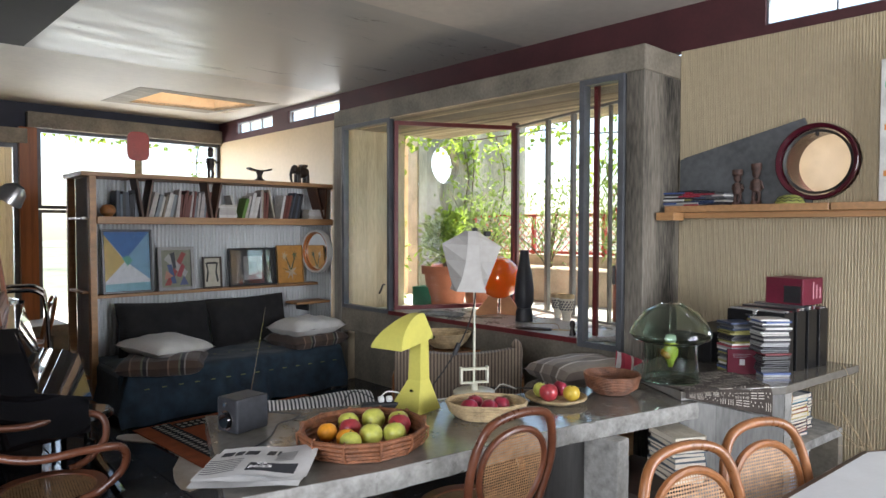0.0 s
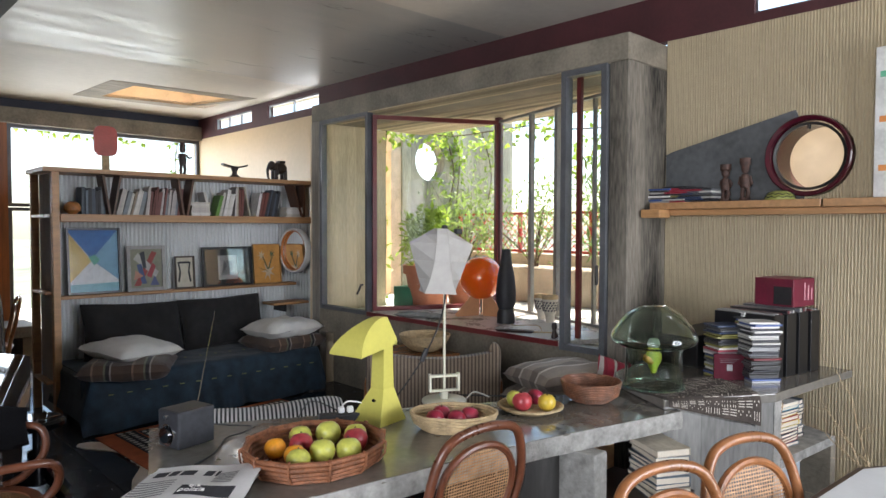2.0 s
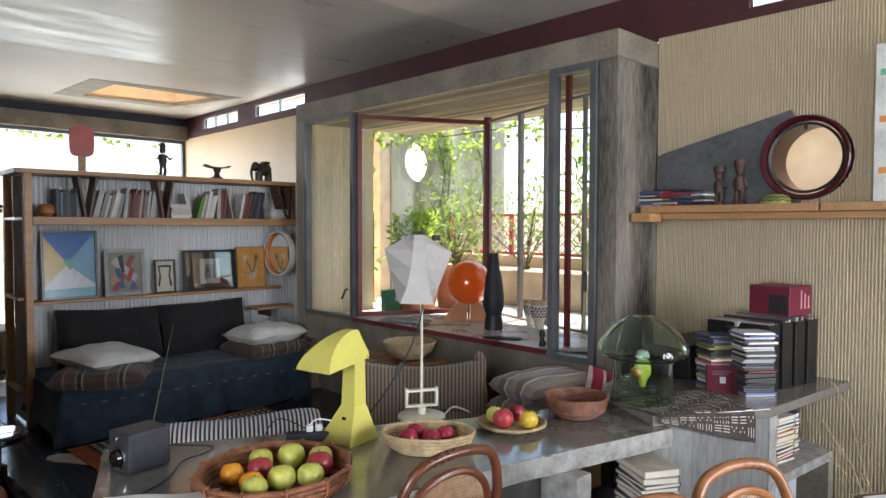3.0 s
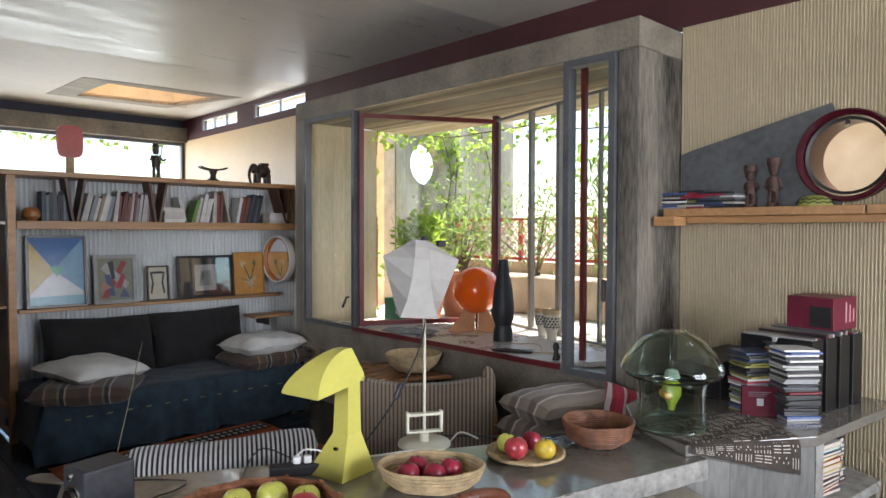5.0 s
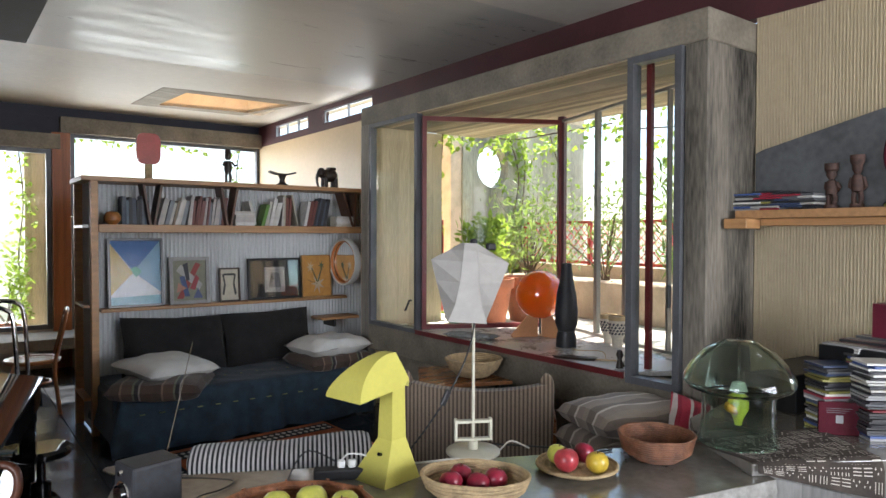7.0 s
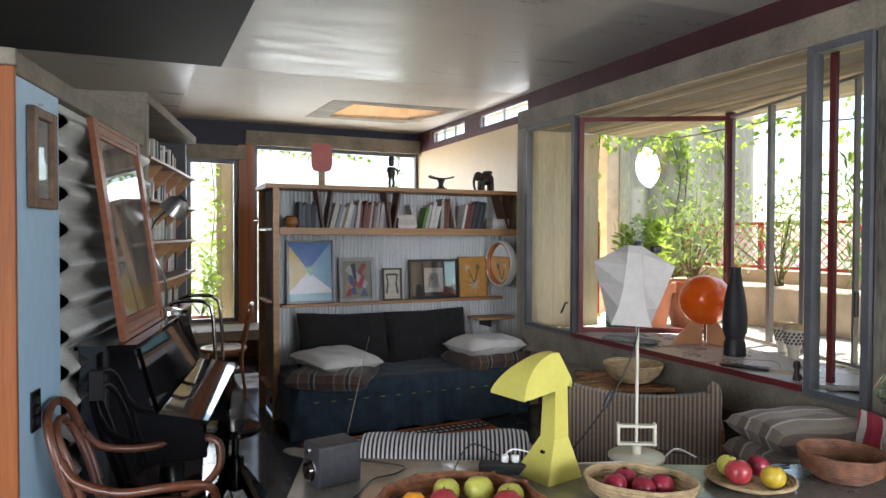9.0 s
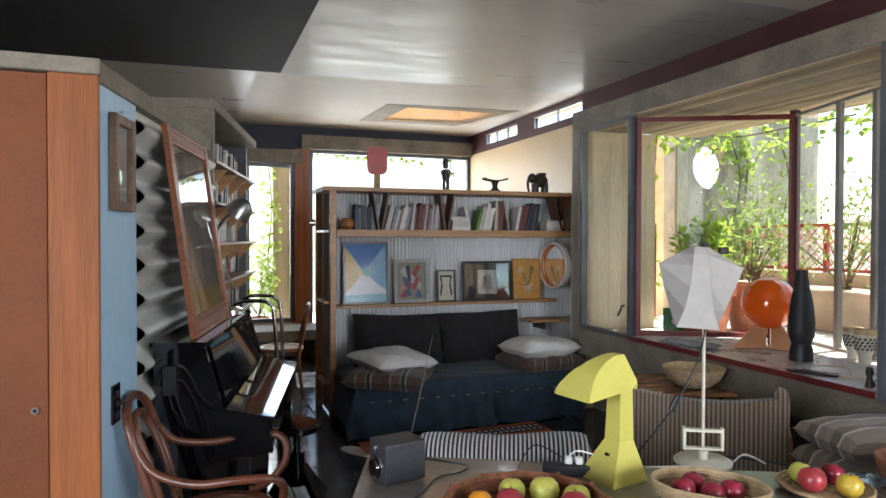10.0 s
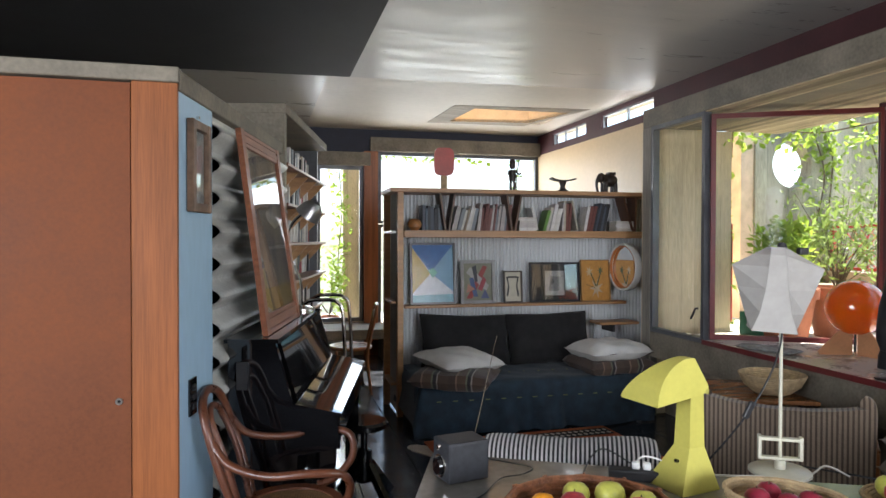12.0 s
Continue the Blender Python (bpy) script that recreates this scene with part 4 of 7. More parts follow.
bent_chair((1.85, 0.71, 0), 163, M_BENTLIGHT, "honey bentwood chair with a woven cane back", "bentwood chairs")
bent_chair((2.25, 0.665, 0), 162, M_BENTLIGHT, "honey bentwood chair with a woven cane back", "bentwood chairs")
bent_chair((0.76, 3.03, 0), -98, M_BENT, "reddish bentwood armchair with looped arms", "", True)
bent_chair((1.42, 6.95, 0), 84, M_BENTLIGHT, "honey bentwood chair by the terrace window", "bentwood chairs")

# chromed tube chair beyond the piano
tc = thing("tubular_chair", left(2.2, 0.32, 0), -12, "chromed steel tube chair with a black seat", "chair")
for sx in (-0.2, 0.2):
    part("frame_tube", tube(BM(), smooth_path([(-0.2, sx, 0.012), (-0.22, sx, 0.5), (-0.24, sx, 1.0), (-0.2, sx, 1.1), (-0.1, sx, 1.115), (0.0, sx, 1.1), (0.04, sx, 1.0), (0.06, sx, 0.5), (0.07, sx, 0.012)], 6), 0.0125), M_CHROME, tc, "", True)
part("seat", box(BM(), -0.2, 0.05, -0.18, 0.18, 0.44, 0.47, None, 0.01), M_BLACKMATT, tc)

# ---- concrete table and concrete shelf block ----
TABLE_Z = 0.72
tbl = thing("concrete_table", (0, 0, 0), 0, "polished concrete table with rough cast edges", "table")
T_POLY = [(0.944, 1.852), (1.4, 1.735), (2.25, 1.62), (3.0, 1.44), (3.17, 1.82), (2.5, 2.1), (1.268, 2.73)]
top = prism(BM(), T_POLY, TABLE_Z - 0.075, TABLE_Z)
part("top", top, M_TABLE, tbl)
M_ROUGHEDGE = surface("rough cast concrete edge", (0.3, 0.29, 0.265), 0.8, scale=16, vary=0.2, bump=0.9, fine=60)
for p, q in zip(T_POLY[:3], T_POLY[1:4]):
    p, q = Vector((*p, 0)), Vector((*q, 0))
    n_ = 30
    e = BM()
    out = Vector(((q - p).y, -(q - p).x, 0)).normalized()
    grid(e, n_, 6, lambda u, v: p + (q - p) * u + out * (0.002 + 0.006 * noise.noise(Vector((u * 14, v * 4, p.x * 3))) + 0.004 * math.sin(math.pi * v)) + Vector((0, 0, TABLE_Z - 0.074 + 0.073 * v)))
    part("cast_edge", e, M_ROUGHEDGE, tbl, "", True)
part("leg", box(BM(), 2.44, 2.525, 1.5, 1.9, 0, TABLE_Z - 0.076, pose(0, 0, 0), 0.004), M_ROUGHEDGE, tbl)
part("leg", prism(BM(), [(1.1, 1.85), (1.18, 1.84), (1.3, 2.4), (1.22, 2.42)], 0, TABLE_Z - 0.076, 0.004), M_ROUGHEDGE, tbl)
part("panel", box(BM(), 2.12, 2.438, 1.66, 1.7, 0, TABLE_Z - 0.076), banded(surface("dark grey plank", (0.05, 0.047, 0.043), 0.7, scale=4, stretch=(1, 1, 0.2), vary=0.3), "X", 0.11, 0.2), tbl, "dark grey plank panel")
part("panel", box(BM(), 2.526, 2.96, 1.74, 1.77, 0.0, TABLE_Z - 0.076), M_WOOD, tbl, "orange pine panel")
part("low_shelf", box(BM(), 2.528, 2.96, 1.36, 1.739, 0.38, 0.415), M_DARKWOOD, tbl)
part("low_support", box(BM(), 2.6, 2.9, 1.45, 1.7, 0.0, 0.379), M_DARKWOOD, tbl)

blk = thing("concrete_shelf", (0, 0, 0), 0, "cast concrete shelf block with two open niches", "shelf")
part("top", prism(BM(), [(2.96, 1.5), (3.43, 1.215), (4.24, 1.13), (4.24, 2.12), (3.3, 1.95), (3.16, 1.84)], 0.722, 0.762, 0.004), M_TABLE, blk)
M_SIDE = banded(surface("board marked shelf side", (0.2, 0.195, 0.18), 0.8, scale=4, vary=0.25, bump=0.7, fine=60, stretch=(1, 1, 0.2)), "X", 0.12, 0.2)
part("side", prism(BM(), [(2.965, 1.505), (3.43, 1.225), (3.46, 1.27), (3.0, 1.56)], 0, 0.7215), M_SIDE, blk)
part("edge", prism(BM(), [(3.432, 1.222), (3.5, 1.215), (3.5, 1.27), (3.462, 1.27)], 0, 0.7215, 0.003), M_ROUGHEDGE, blk)
part("shelf", prism(BM(), [(3.502, 1.216), (4.08, 1.16), (4.16, 1.3), (4.16, 1.7), (3.502, 1.7)], 0.4, 0.445, 0.003), M_ROUGHEDGE, blk)
part("back", box(BM(), 3.47, 4.23, 1.7, 1.75, 0, 0.721), M_CONC, blk)
part("end", box(BM(), 4.16, 4.235, 1.2, 1.698, 0.0, 0.399), M_CONC, blk)

# white dining table
wt = thing("dining_table", (0, 0, 0), 0, "dining table with a white top and dark wooden edge", "table")
WT = [(1.78, -0.1), (3.02, -0.3), (3.02, 0.5), (2.9, 0.635), (2.76, 0.725), (2.0, 0.775), (1.83, 0.7)]
part("edge", prism(BM(), WT, 0.69, 0.728, 0.004), surface("dark table edge", (0.055, 0.03, 0.022), 0.4), wt)
cx = sum(p[0] for p in WT) / len(WT)
cy = sum(p[1] for p in WT) / len(WT)
part("top", prism(BM(), [(cx + (x - cx) * 0.955, cy + (y - cy) * 0.93) for x, y in WT], 0.7285, 0.732), surface("white laminate", (0.7, 0.73, 0.75), 0.3, vary=0.03), wt)
for x, y in ((2.0, 0.55), (2.85, 0.4), (2.0, 0.1), (2.85, -0.15)):
    part("leg", tube(BM(), [(x, y, 0), (x, y, 0.69)], 0.022, 12), M_BLACKMATT, wt)

# ---- seats behind the table ----
M_RIB = stripes("brown corded upholstery", "X", 0.021, [(0.55, (0.25, 0.19, 0.135)), (0.45, (0.085, 0.058, 0.042))], 0.85, 0.4)
ec = thing("easy_chair", (3.03, 3.02, 0), -43, "low easy chair in brown corded upholstery", "armchair")


def backrest(u, v, s):
    x = -0.37 + 0.74 * u
    e = abs(2 * u - 1)
    return (x, s * 0.035 - 0.05 + 0.07 * e * e, 0.2 + v * (0.555 - 0.03 * (1 - e ** 2)) )


br = BM()
grid(br, 30, 8, lambda u, v: backrest(u, v, -1))
grid(br, 30, 8, lambda u, v: backrest(u, v, 1))
grid(br, 30, 1, lambda u, v: backrest(u, 1, 2 * v - 1))
grid(br, 1, 8, lambda u, v: backrest(0, v, 2 * u - 1))
grid(br, 1, 8, lambda u, v: backrest(1, v, 2 * u - 1))
bmesh.ops.remove_doubles(br, verts=br.verts[:], dist=0.001)
part("backrest", br, M_RIB, ec, "", True)
for sx in (-1, 1):
    part("rolled_end", tube(BM(), smooth_path([(sx * 0.365, 0.02, 0.2), (sx * 0.37, 0.02, 0.6), (sx * 0.37, 0.02, 0.75), (sx * 0.35, 0.03, 0.775)], 5), 0.035, 12), M_RIB, ec, "", True)
    part("arm_frame", tube(BM(), smooth_path([(sx * 0.4, 0.05, 0.03), (sx * 0.4, 0.03, 0.5), (sx * 0.4, 0.12, 0.56), (sx * 0.4, 0.5, 0.56), (sx * 0.4, 0.58, 0.5), (sx * 0.4, 0.6, 0.03)], 6), 0.02, 8), M_BENTLIGHT, ec, "", True)
part("seat", box(BM(), -0.34, 0.34, 0.06, 0.62, 0.22, 0.38, None, 0.05, 3), M_RIB, ec, "", True)
for x in (-0.4, 0.4):
    part("runner", box(BM(), x - 0.02, x + 0.02, -0.05, 0.62, 0.0, 0.03), M_BENTLIGHT, ec)

M_ZEBRA = stripes("black and white striped cotton", "X", 0.022, [(0.5, (0.015, 0.015, 0.018)), (0.5, (0.62, 0.6, 0.57))], 0.9, 0.2)
ch = thing("low_chaise", (2.16, 3.45, 0), -26, "low seat with a black and white striped cushion", "seat")
part("base", box(BM(), -0.45, 0.42, -0.1, 0.3, 0.0, 0.36, None, 0.02, 2), M_BLACKMATT, ch)


def roll(u, v):
    a = 2 * math.pi * v
    x = -0.46 + 0.9 * u
    e = (1 - abs(2 * u - 1) ** 30) ** 0.5
    return (x, 0.0 + 0.13 * math.cos(a) * e, 0.43 + 0.012 * math.sin(5 * x) + (0.074 * math.sin(a)) * e * (1.0 + 0.12 * math.sin(9 * u)))


part("cushion", grid(BM(), 40, 24, roll), M_ZEBRA, ch, "black and white striped cushion", True)

M_GREYST = stripes("grey brown striped wool", "Y", 0.15, [(0.3, (0.27, 0.225, 0.185)), (0.1, (0.56, 0.5, 0.42)), (0.35, (0.17, 0.135, 0.11)), (0.25, (0.3, 0.25, 0.2))])
M_REDST = stripes("red and white striped cotton", "X", 0.07, [(0.55, (0.4, 0.03, 0.06)), (0.2, (0.6, 0.55, 0.52)), (0.25, (0.3, 0.02, 0.045))])
se = thing("settle", (3.58, 2.4, 0), -20, "low dark settle under the window", "seat")
part("seat", box(BM(), -0.36, 0.36, -0.2, 0.24, 0.36, 0.42, None, 0.01), M_DARKWOOD, se)
for x, y in ((-0.33, -0.17), (0.33, -0.17), (-0.33, 0.2), (0.33, 0.2)):
    part("leg", box(BM(), x - 0.02, x + 0.02, y - 0.02, y + 0.02, 0, 0.36), M_DARKWOOD, se)
for k, z in enumerate((0.42, 0.55)):
    solid("striped_cushion", softbox(0.58, 0.42, 0.15, 18, 0.3, 0, 0.012, k + 3), M_GREYST, (3.54 + 0.02 * k, 2.47, z), -18 + 5 * k, "grey-brown striped wool cushion on a low settle", "cushion", "striped cushions", True)
rc = solid("red_cushion", softbox(0.36, 0.34, 0.14, 18, 0.45, 0, 0.012, 9), M_REDST, (3.86, 2.21, 0.5), 12, "red and white striped cotton cushion", "cushion", "", True)
rc.matrix_basis = pose(3.7, 2.14, 0.565, 48, 24, -40) @ pose(0, 0, -0.07)

M_SIDETOP = banded(surface("varnished chestnut plank", (0.3, 0.13, 0.05), 0.22, scale=3, vary=0.2, stretch=(1, 8, 1), fine=30, rvary=0.06), "Y", 0.13, 0.15)
sdt = thing("side_table", (0, 0, 0), 0, "varnished plank side table under the window ledge", "table")
part("top", prism(BM(), [(3.16, 3.72), (3.74, 3.5), (3.78, 4.1), (3.5, 4.22)], 0.56, 0.585, 0.004), M_SIDETOP, sdt)
for x, y in ((3.25, 3.75), (3.68, 3.58), (3.7, 4.05), (3.5, 4.13)):
    part("leg", tube(BM(), [(x, y, 0), (x, y, 0.56)], 0.018, 10), M_DARKWOOD, sdt)


def coil_bowl(name, at, prof, seg, mat, label, category="bowl", sx=1.0, sy=1.0, turn=0, coil=0.007):
    """Coiled basket: one round coil on the other along the profile."""
    ob = thing(name, at, turn, label, category)
    bm = BM()
    L, pts = 0.0, [Vector((r, z)) for r, z in prof]
    rows = []
    for a, b in zip(pts, pts[1:]):
        n = max(1, int((b - a).length / (coil * 1.7)))
        rows += [a + (b - a) * i / n for i in range(n)]
    rows.append(pts[-1])
    for r, z in rows:
        part("coil", tube(BM(), [(sx * r * math.cos(2 * math.pi * i / seg), sy * r * math.sin(2 * math.pi * i / seg), z + 0.001 * math.sin(5 * i)) for i in range(seg)], coil, 6, True), mat, ob, "", True)
    part("lining", lathe(BM(), [(0, pts[0].y - coil * 0.3)] + [(p.x - coil * 0.4, p.y) for p in pts], seg, Matrix.Diagonal((sx, sy, 1, 1))), mat, ob, "", True)
    return ob


M_STRAW = surface("pale woven straw", (0.45, 0.33, 0.18), 0.8, scale=30, vary=0.2, bump=0.3, fine=160)
M_WICKER = surface("red brown wicker", (0.26, 0.1, 0.045), 0.55, scale=30, vary=0.3, bump=0.3, fine=160)
M_DARKWICKER = surface("brown rattan", (0.2, 0.085, 0.045), 0.5, scale=30, vary=0.3, bump=0.3, fine=160)
coil_bowl("straw_bowl", (3.62, 3.75, 0.594), [(0.07, 0.0), (0.1, 0.005), (0.155, 0.05), (0.185, 0.11)], 36, M_STRAW, "pale coiled straw bowl on the side table")

# rug and hide
M_KILIM = surface("rust red kilim wool", (0.4, 0.09, 0.024), 0.95, scale=9, vary=0.2, bump=0.3, fine=180)
rg = thing("kilim_rug", (2.5, 4.52, 0.008), 3, "rust-red kilim rug with a black and white lozenge band", "rug")
part("field", box(BM(), -0.7, 0.8, -0.62, 0.66, 0.0, 0.006), M_KILIM, rg)
M_BWOOL = surface("black wool", (0.015, 0.013, 0.013), 0.95)
part("dark_band", box(BM(), -0.58, -0.44, -0.6, 0.64, 0.006, 0.0075), M_BWOOL, rg)
part("dark_band", box(BM(), -0.43, 0.78, 0.44, 0.6, 0.006, 0.0075), M_BWOOL, rg)


def lozenges(name, spots, w, h, z, material):
    """Woven lozenges of one size: objects of their own on one mesh."""
    mesh = None
    for x, y in spots:
        if mesh is None:
            ob = part(name, prism(BM(), [(-w, 0), (0, -h), (w, 0), (0, h)], 0, 0.0012), material, rg)
            mesh = ob.data
        else:
            ob = new(name, mesh)
            ob.parent = rg
        ob.location = (x, y, z)


M_CWOOL = surface("cream wool", (0.5, 0.46, 0.4), 0.95)
lozenges("white_lozenge", [(-0.545 + 0.06 * q, -0.58 + p * 0.052) for p in range(24) for q in range(2)], 0.024, 0.019, 0.0075, M_CWOOL)
lozenges("white_lozenge", [(-0.4 + p * 0.05, 0.485 + 0.07 * q) for p in range(24) for q in range(2)], 0.019, 0.026, 0.0075, M_CWOOL)
lozenges("field_lozenge", [(-0.33 + p * 0.13 + 0.03 * (q % 2), -0.5 + q * 0.15) for p in range(9) for q in range(6)], 0.045, 0.05, 0.006, surface("dark brown wool", (0.06, 0.035, 0.025), 0.95, scale=12))
lozenges("white_fleck", [(-0.3 + p * 0.16, -0.42 + q * 0.21) for p in range(7) for q in range(4)], 0.012, 0.014, 0.0073, M_CWOOL)
hd = BM()
def hide_edge(k):
    a = 2 * math.pi * k / 90
    deg = math.degrees(a)
    r = 0.52 + 0.68 * math.exp(-((deg - 222) / 15) ** 2) + 0.46 * math.exp(-((deg - 138) / 11) ** 2) + 0.2 * math.exp(-((deg - 300) / 30) ** 2)
    r += 0.07 * noise.noise(Vector((math.cos(a) * 5, math.sin(a) * 5, 3))) + 0.04 * noise.noise(Vector((math.cos(a) * 14, math.sin(a) * 14, 1)))
    return r * 0.62 * math.cos(a), r * 0.88 * math.sin(a)
prism(hd, [hide_edge(k) for k in range(90)], 0.0, 0.007)
solid("cow_hide", hd, surface("brown and white cow hide", (0.74, 0.67, 0.56), 0.9, scale=3.4, vary=0.3, second=(0.4, 0.28, 0.18), fine=120, sheen=0.2), (2.12, 4.55, 0.0), 4, "brown and white cow hide spread on the floor", "rug")

# ---- pictures on the ledge ----
def paint(name, color, rough=0.6):
    return surface(name, color, rough, scale=20, vary=0.1, fine=120)


def picture(x0, x1, z1, frame_mat, label, fw=0.015, z0=0.933, depth=0.022):
    """Small framed picture standing on the ledge, leaning a little; the art is laid out in 0..1 of its opening."""
    w, h = x1 - x0, z1 - z0
    ob = thing("framed_picture", ((x0 + x1) / 2, 6.105, z0), 0, label, "picture", "pictures on the ledge")
    ob.matrix_basis = pose((x0 + x1) / 2, 6.115, z0, -5, 0, 0)
    for s in (-1, 1):
        part("frame_side", box(BM(), s * (w / 2 - fw / 2) - fw / 2, s * (w / 2 - fw / 2) + fw / 2, -depth, 0, 0, h, None, 0.0015), frame_mat, ob)
    for z in (0, h - fw):
        part("frame_rail", box(BM(), -w / 2 + fw + 0.0005, w / 2 - fw - 0.0005, -depth, 0, z, z + fw, None, 0.0015), frame_mat, ob)
    iw, ih = w - 2 * fw, h - 2 * fw

    def shape(pts, mat, layer, name="patch"):
        bm = BM()
        y = -0.004 - 0.0012 * layer
        f = [bm.verts.new((-iw / 2 + u * iw, y, fw + v * ih)) for u, v in pts]
        g_ = [bm.verts.new((-iw / 2 + u * iw, y + 0.001, fw + v * ih)) for u, v in pts]
        bm.faces.new(f), bm.faces.new(g_[::-1])
        for i in range(len(f)):
            bm.faces.new((f[i], f[(i + 1) % len(f)], g_[(i + 1) % len(f)], g_[i]))
        return part(name, bm, mat, ob)
    shape([(0, 0), (1, 0), (1, 1), (0, 1)], M_PAPER, -2, "backing")
    return ob, shape, (iw, ih, fw)


FULL = [(0, 0), (1, 0), (1, 1), (0, 1)]
M_PGLASS = bpy.data.materials["picture glass"]
M_FRBLACK = surface("black frame", (0.012, 0.012, 0.014), 0.3)
M_FRGREY = surface("grey frame", (0.32, 0.31, 0.3), 0.5, vary=0.15)
ob, sh, (iw, ih, fw) = picture(1.856, 2.272, 1.485, M_FRBLACK, "abstract blue, yellow and white print in a black frame", 0.02)
P_YEL, P_BLU, P_LBL, P_WHT, P_AQUA = paint("yellow print", (0.62, 0.45, 0.14)), paint("blue print", (0.05, 0.16, 0.42)), paint("light blue print", (0.22, 0.42, 0.58)), paint("white print", (0.72, 0.74, 0.76)), paint("aqua print", (0.25, 0.5, 0.58))
sh(FULL, P_WHT, 0, "sheet")
sh([(0, 0.15), (0.45, 0.5), (0.0, 0.96)], P_YEL, 1)
sh([(0, 1), (0.0, 0.96), (0.45, 0.52), (1.0, 1.0)], P_BLU, 2)
sh([(1, 1), (0.45, 0.52), (0.55, 0.45), (1, 0.18)], P_LBL, 3)
sh([(0, 0), (1, 0), (1, 0.14), (0, 0.12)], P_AQUA, 4)
sh([(0.38, 0.56), (0.5, 0.42), (0.62, 0.52), (0.5, 0.6)], paint("green print", (0.12, 0.4, 0.3)), 5)
part("glazing", box(BM(), -iw / 2, iw / 2, -0.016, -0.014, fw, fw + ih), glass("faint picture glass", (0.97, 0.97, 0.97), 0.12, True, 0.006), ob)
ob, sh, _ = picture(2.318, 2.646, 1.327, M_FRGREY, "abstract painting of crossing red and blue bars", 0.03)
sh(FULL, paint("olive canvas", (0.22, 0.22, 0.16)), 0, "canvas")
for k, (pts, c) in enumerate((([(0.1, 0.05), (0.3, 0.05), (0.85, 0.9), (0.7, 0.95)], (0.28, 0.05, 0.045)), ([(0.1, 0.75), (0.25, 0.9), (0.9, 0.4), (0.8, 0.25)], (0.4, 0.38, 0.36)), ([(0.2, 0.6), (0.35, 0.62), (0.5, 0.1), (0.35, 0.1)], (0.06, 0.09, 0.2)), ([(0.5, 0.3), (0.65, 0.25), (0.8, 0.55), (0.7, 0.65)], (0.32, 0.05, 0.06)), ([(0.3, 0.9), (0.45, 0.95), (0.5, 0.5), (0.4, 0.5)], (0.03, 0.03, 0.04)), ([(0.6, 0.05), (0.9, 0.05), (0.75, 0.3)], (0.09, 0.11, 0.22)), ([(0.1, 0.2), (0.15, 0.45), (0.4, 0.3)], (0.42, 0.2, 0.15)))):
    sh(pts, paint("bar %d" % k, c), k + 1)
ob, sh, _ = picture(2.727, 2.91, 1.227, surface("brown frame", (0.05, 0.035, 0.025), 0.5), "small dark-framed drawing of a bull head", 0.014)
sh(FULL, paint("cream drawing paper", (0.5, 0.46, 0.36)), 0, "sheet")
sh([(0.1, 0.2), (0.2, 0.15), (0.3, 0.5), (0.2, 0.85), (0.1, 0.85), (0.2, 0.55)], M_FRBLACK, 1)
sh([(0.9, 0.2), (0.8, 0.15), (0.7, 0.5), (0.8, 0.85), (0.9, 0.85), (0.8, 0.55)], M_FRBLACK, 1)
sh([(0.2, 0.8), (0.8, 0.8), (0.8, 0.87), (0.2, 0.87)], M_FRBLACK, 2)
ob, sh, (iw, ih, fw) = picture(2.981, 3.483, 1.303, M_FRBLACK, "grey drawing with a wide black mount in a black frame", 0.022)
sh(FULL, paint("black mount", (0.02, 0.02, 0.022)), 0, "mount")
sh([(0.3, 0.12), (0.72, 0.12), (0.72, 0.82), (0.3, 0.82)], paint("grey drawing", (0.5, 0.5, 0.49)), 1)
sh([(0.38, 0.25), (0.64, 0.25), (0.6, 0.65), (0.42, 0.68)], paint("pencil shade", (0.28, 0.28, 0.28)), 2)
sh([(0.38, 0.3), (0.5, 0.5), (0.44, 0.66)], paint("pencil dark", (0.12, 0.12, 0.12)), 3)
part("glazing", box(BM(), -iw / 2, iw / 2, -0.016, -0.014, fw, fw + ih), M_PGLASS, ob)
ob, sh, _ = picture(3.498, 3.8, 1.325, surface("ochre canvas edge", (0.35, 0.2, 0.07), 0.7), "ochre flower painting on an unframed canvas", 0.008)
sh(FULL, paint("ochre canvas", (0.5, 0.24, 0.05)), 0, "canvas")
for k, (cx, cz, r, c) in enumerate(((0.55, 0.3, 0.26, (0.45, 0.35, 0.24)), (0.3, 0.72, 0.15, (0.5, 0.4, 0.25)), (0.7, 0.75, 0.13, (0.1, 0.12, 0.05)))):
    pts = [(cx + r * (1 if i % 2 else 0.35) * math.cos(2 * math.pi * i / 14), cz + r * (1 if i % 2 else 0.35) * math.sin(2 * math.pi * i / 14)) for i in range(14)]
    sh(pts, paint("petal %d" % k, c), k + 1, "flower")
for k, (a, b) in enumerate((((0.5, 0.35), (0.32, 0.7)), ((0.52, 0.35), (0.72, 0.78)), ((0.5, 0.3), (0.15, 0.4)))):
    sh([a, (a[0] + 0.05, a[1]), (b[0] + 0.04, b[1]), b], paint("stem %d" % k, (0.1, 0.1, 0.04)), k + 5, "stalk")

# ---- books ----
BOOK_COL = [(0.5, 0.47, 0.42), (0.56, 0.54, 0.5), (0.06, 0.075, 0.1), (0.03, 0.03, 0.035), (0.16, 0.05, 0.04), (0.4, 0.36, 0.28), (0.12, 0.16, 0.2), (0.46, 0.42, 0.4), (0.25, 0.19, 0.13), (0.3, 0.04, 0.05), (0.2, 0.22, 0.24), (0.62, 0.6, 0.58), (0.48, 0.32, 0.17), (0.4, 0.24, 0.12), (0.6, 0.45, 0.08), (0.06, 0.3, 0.4)]
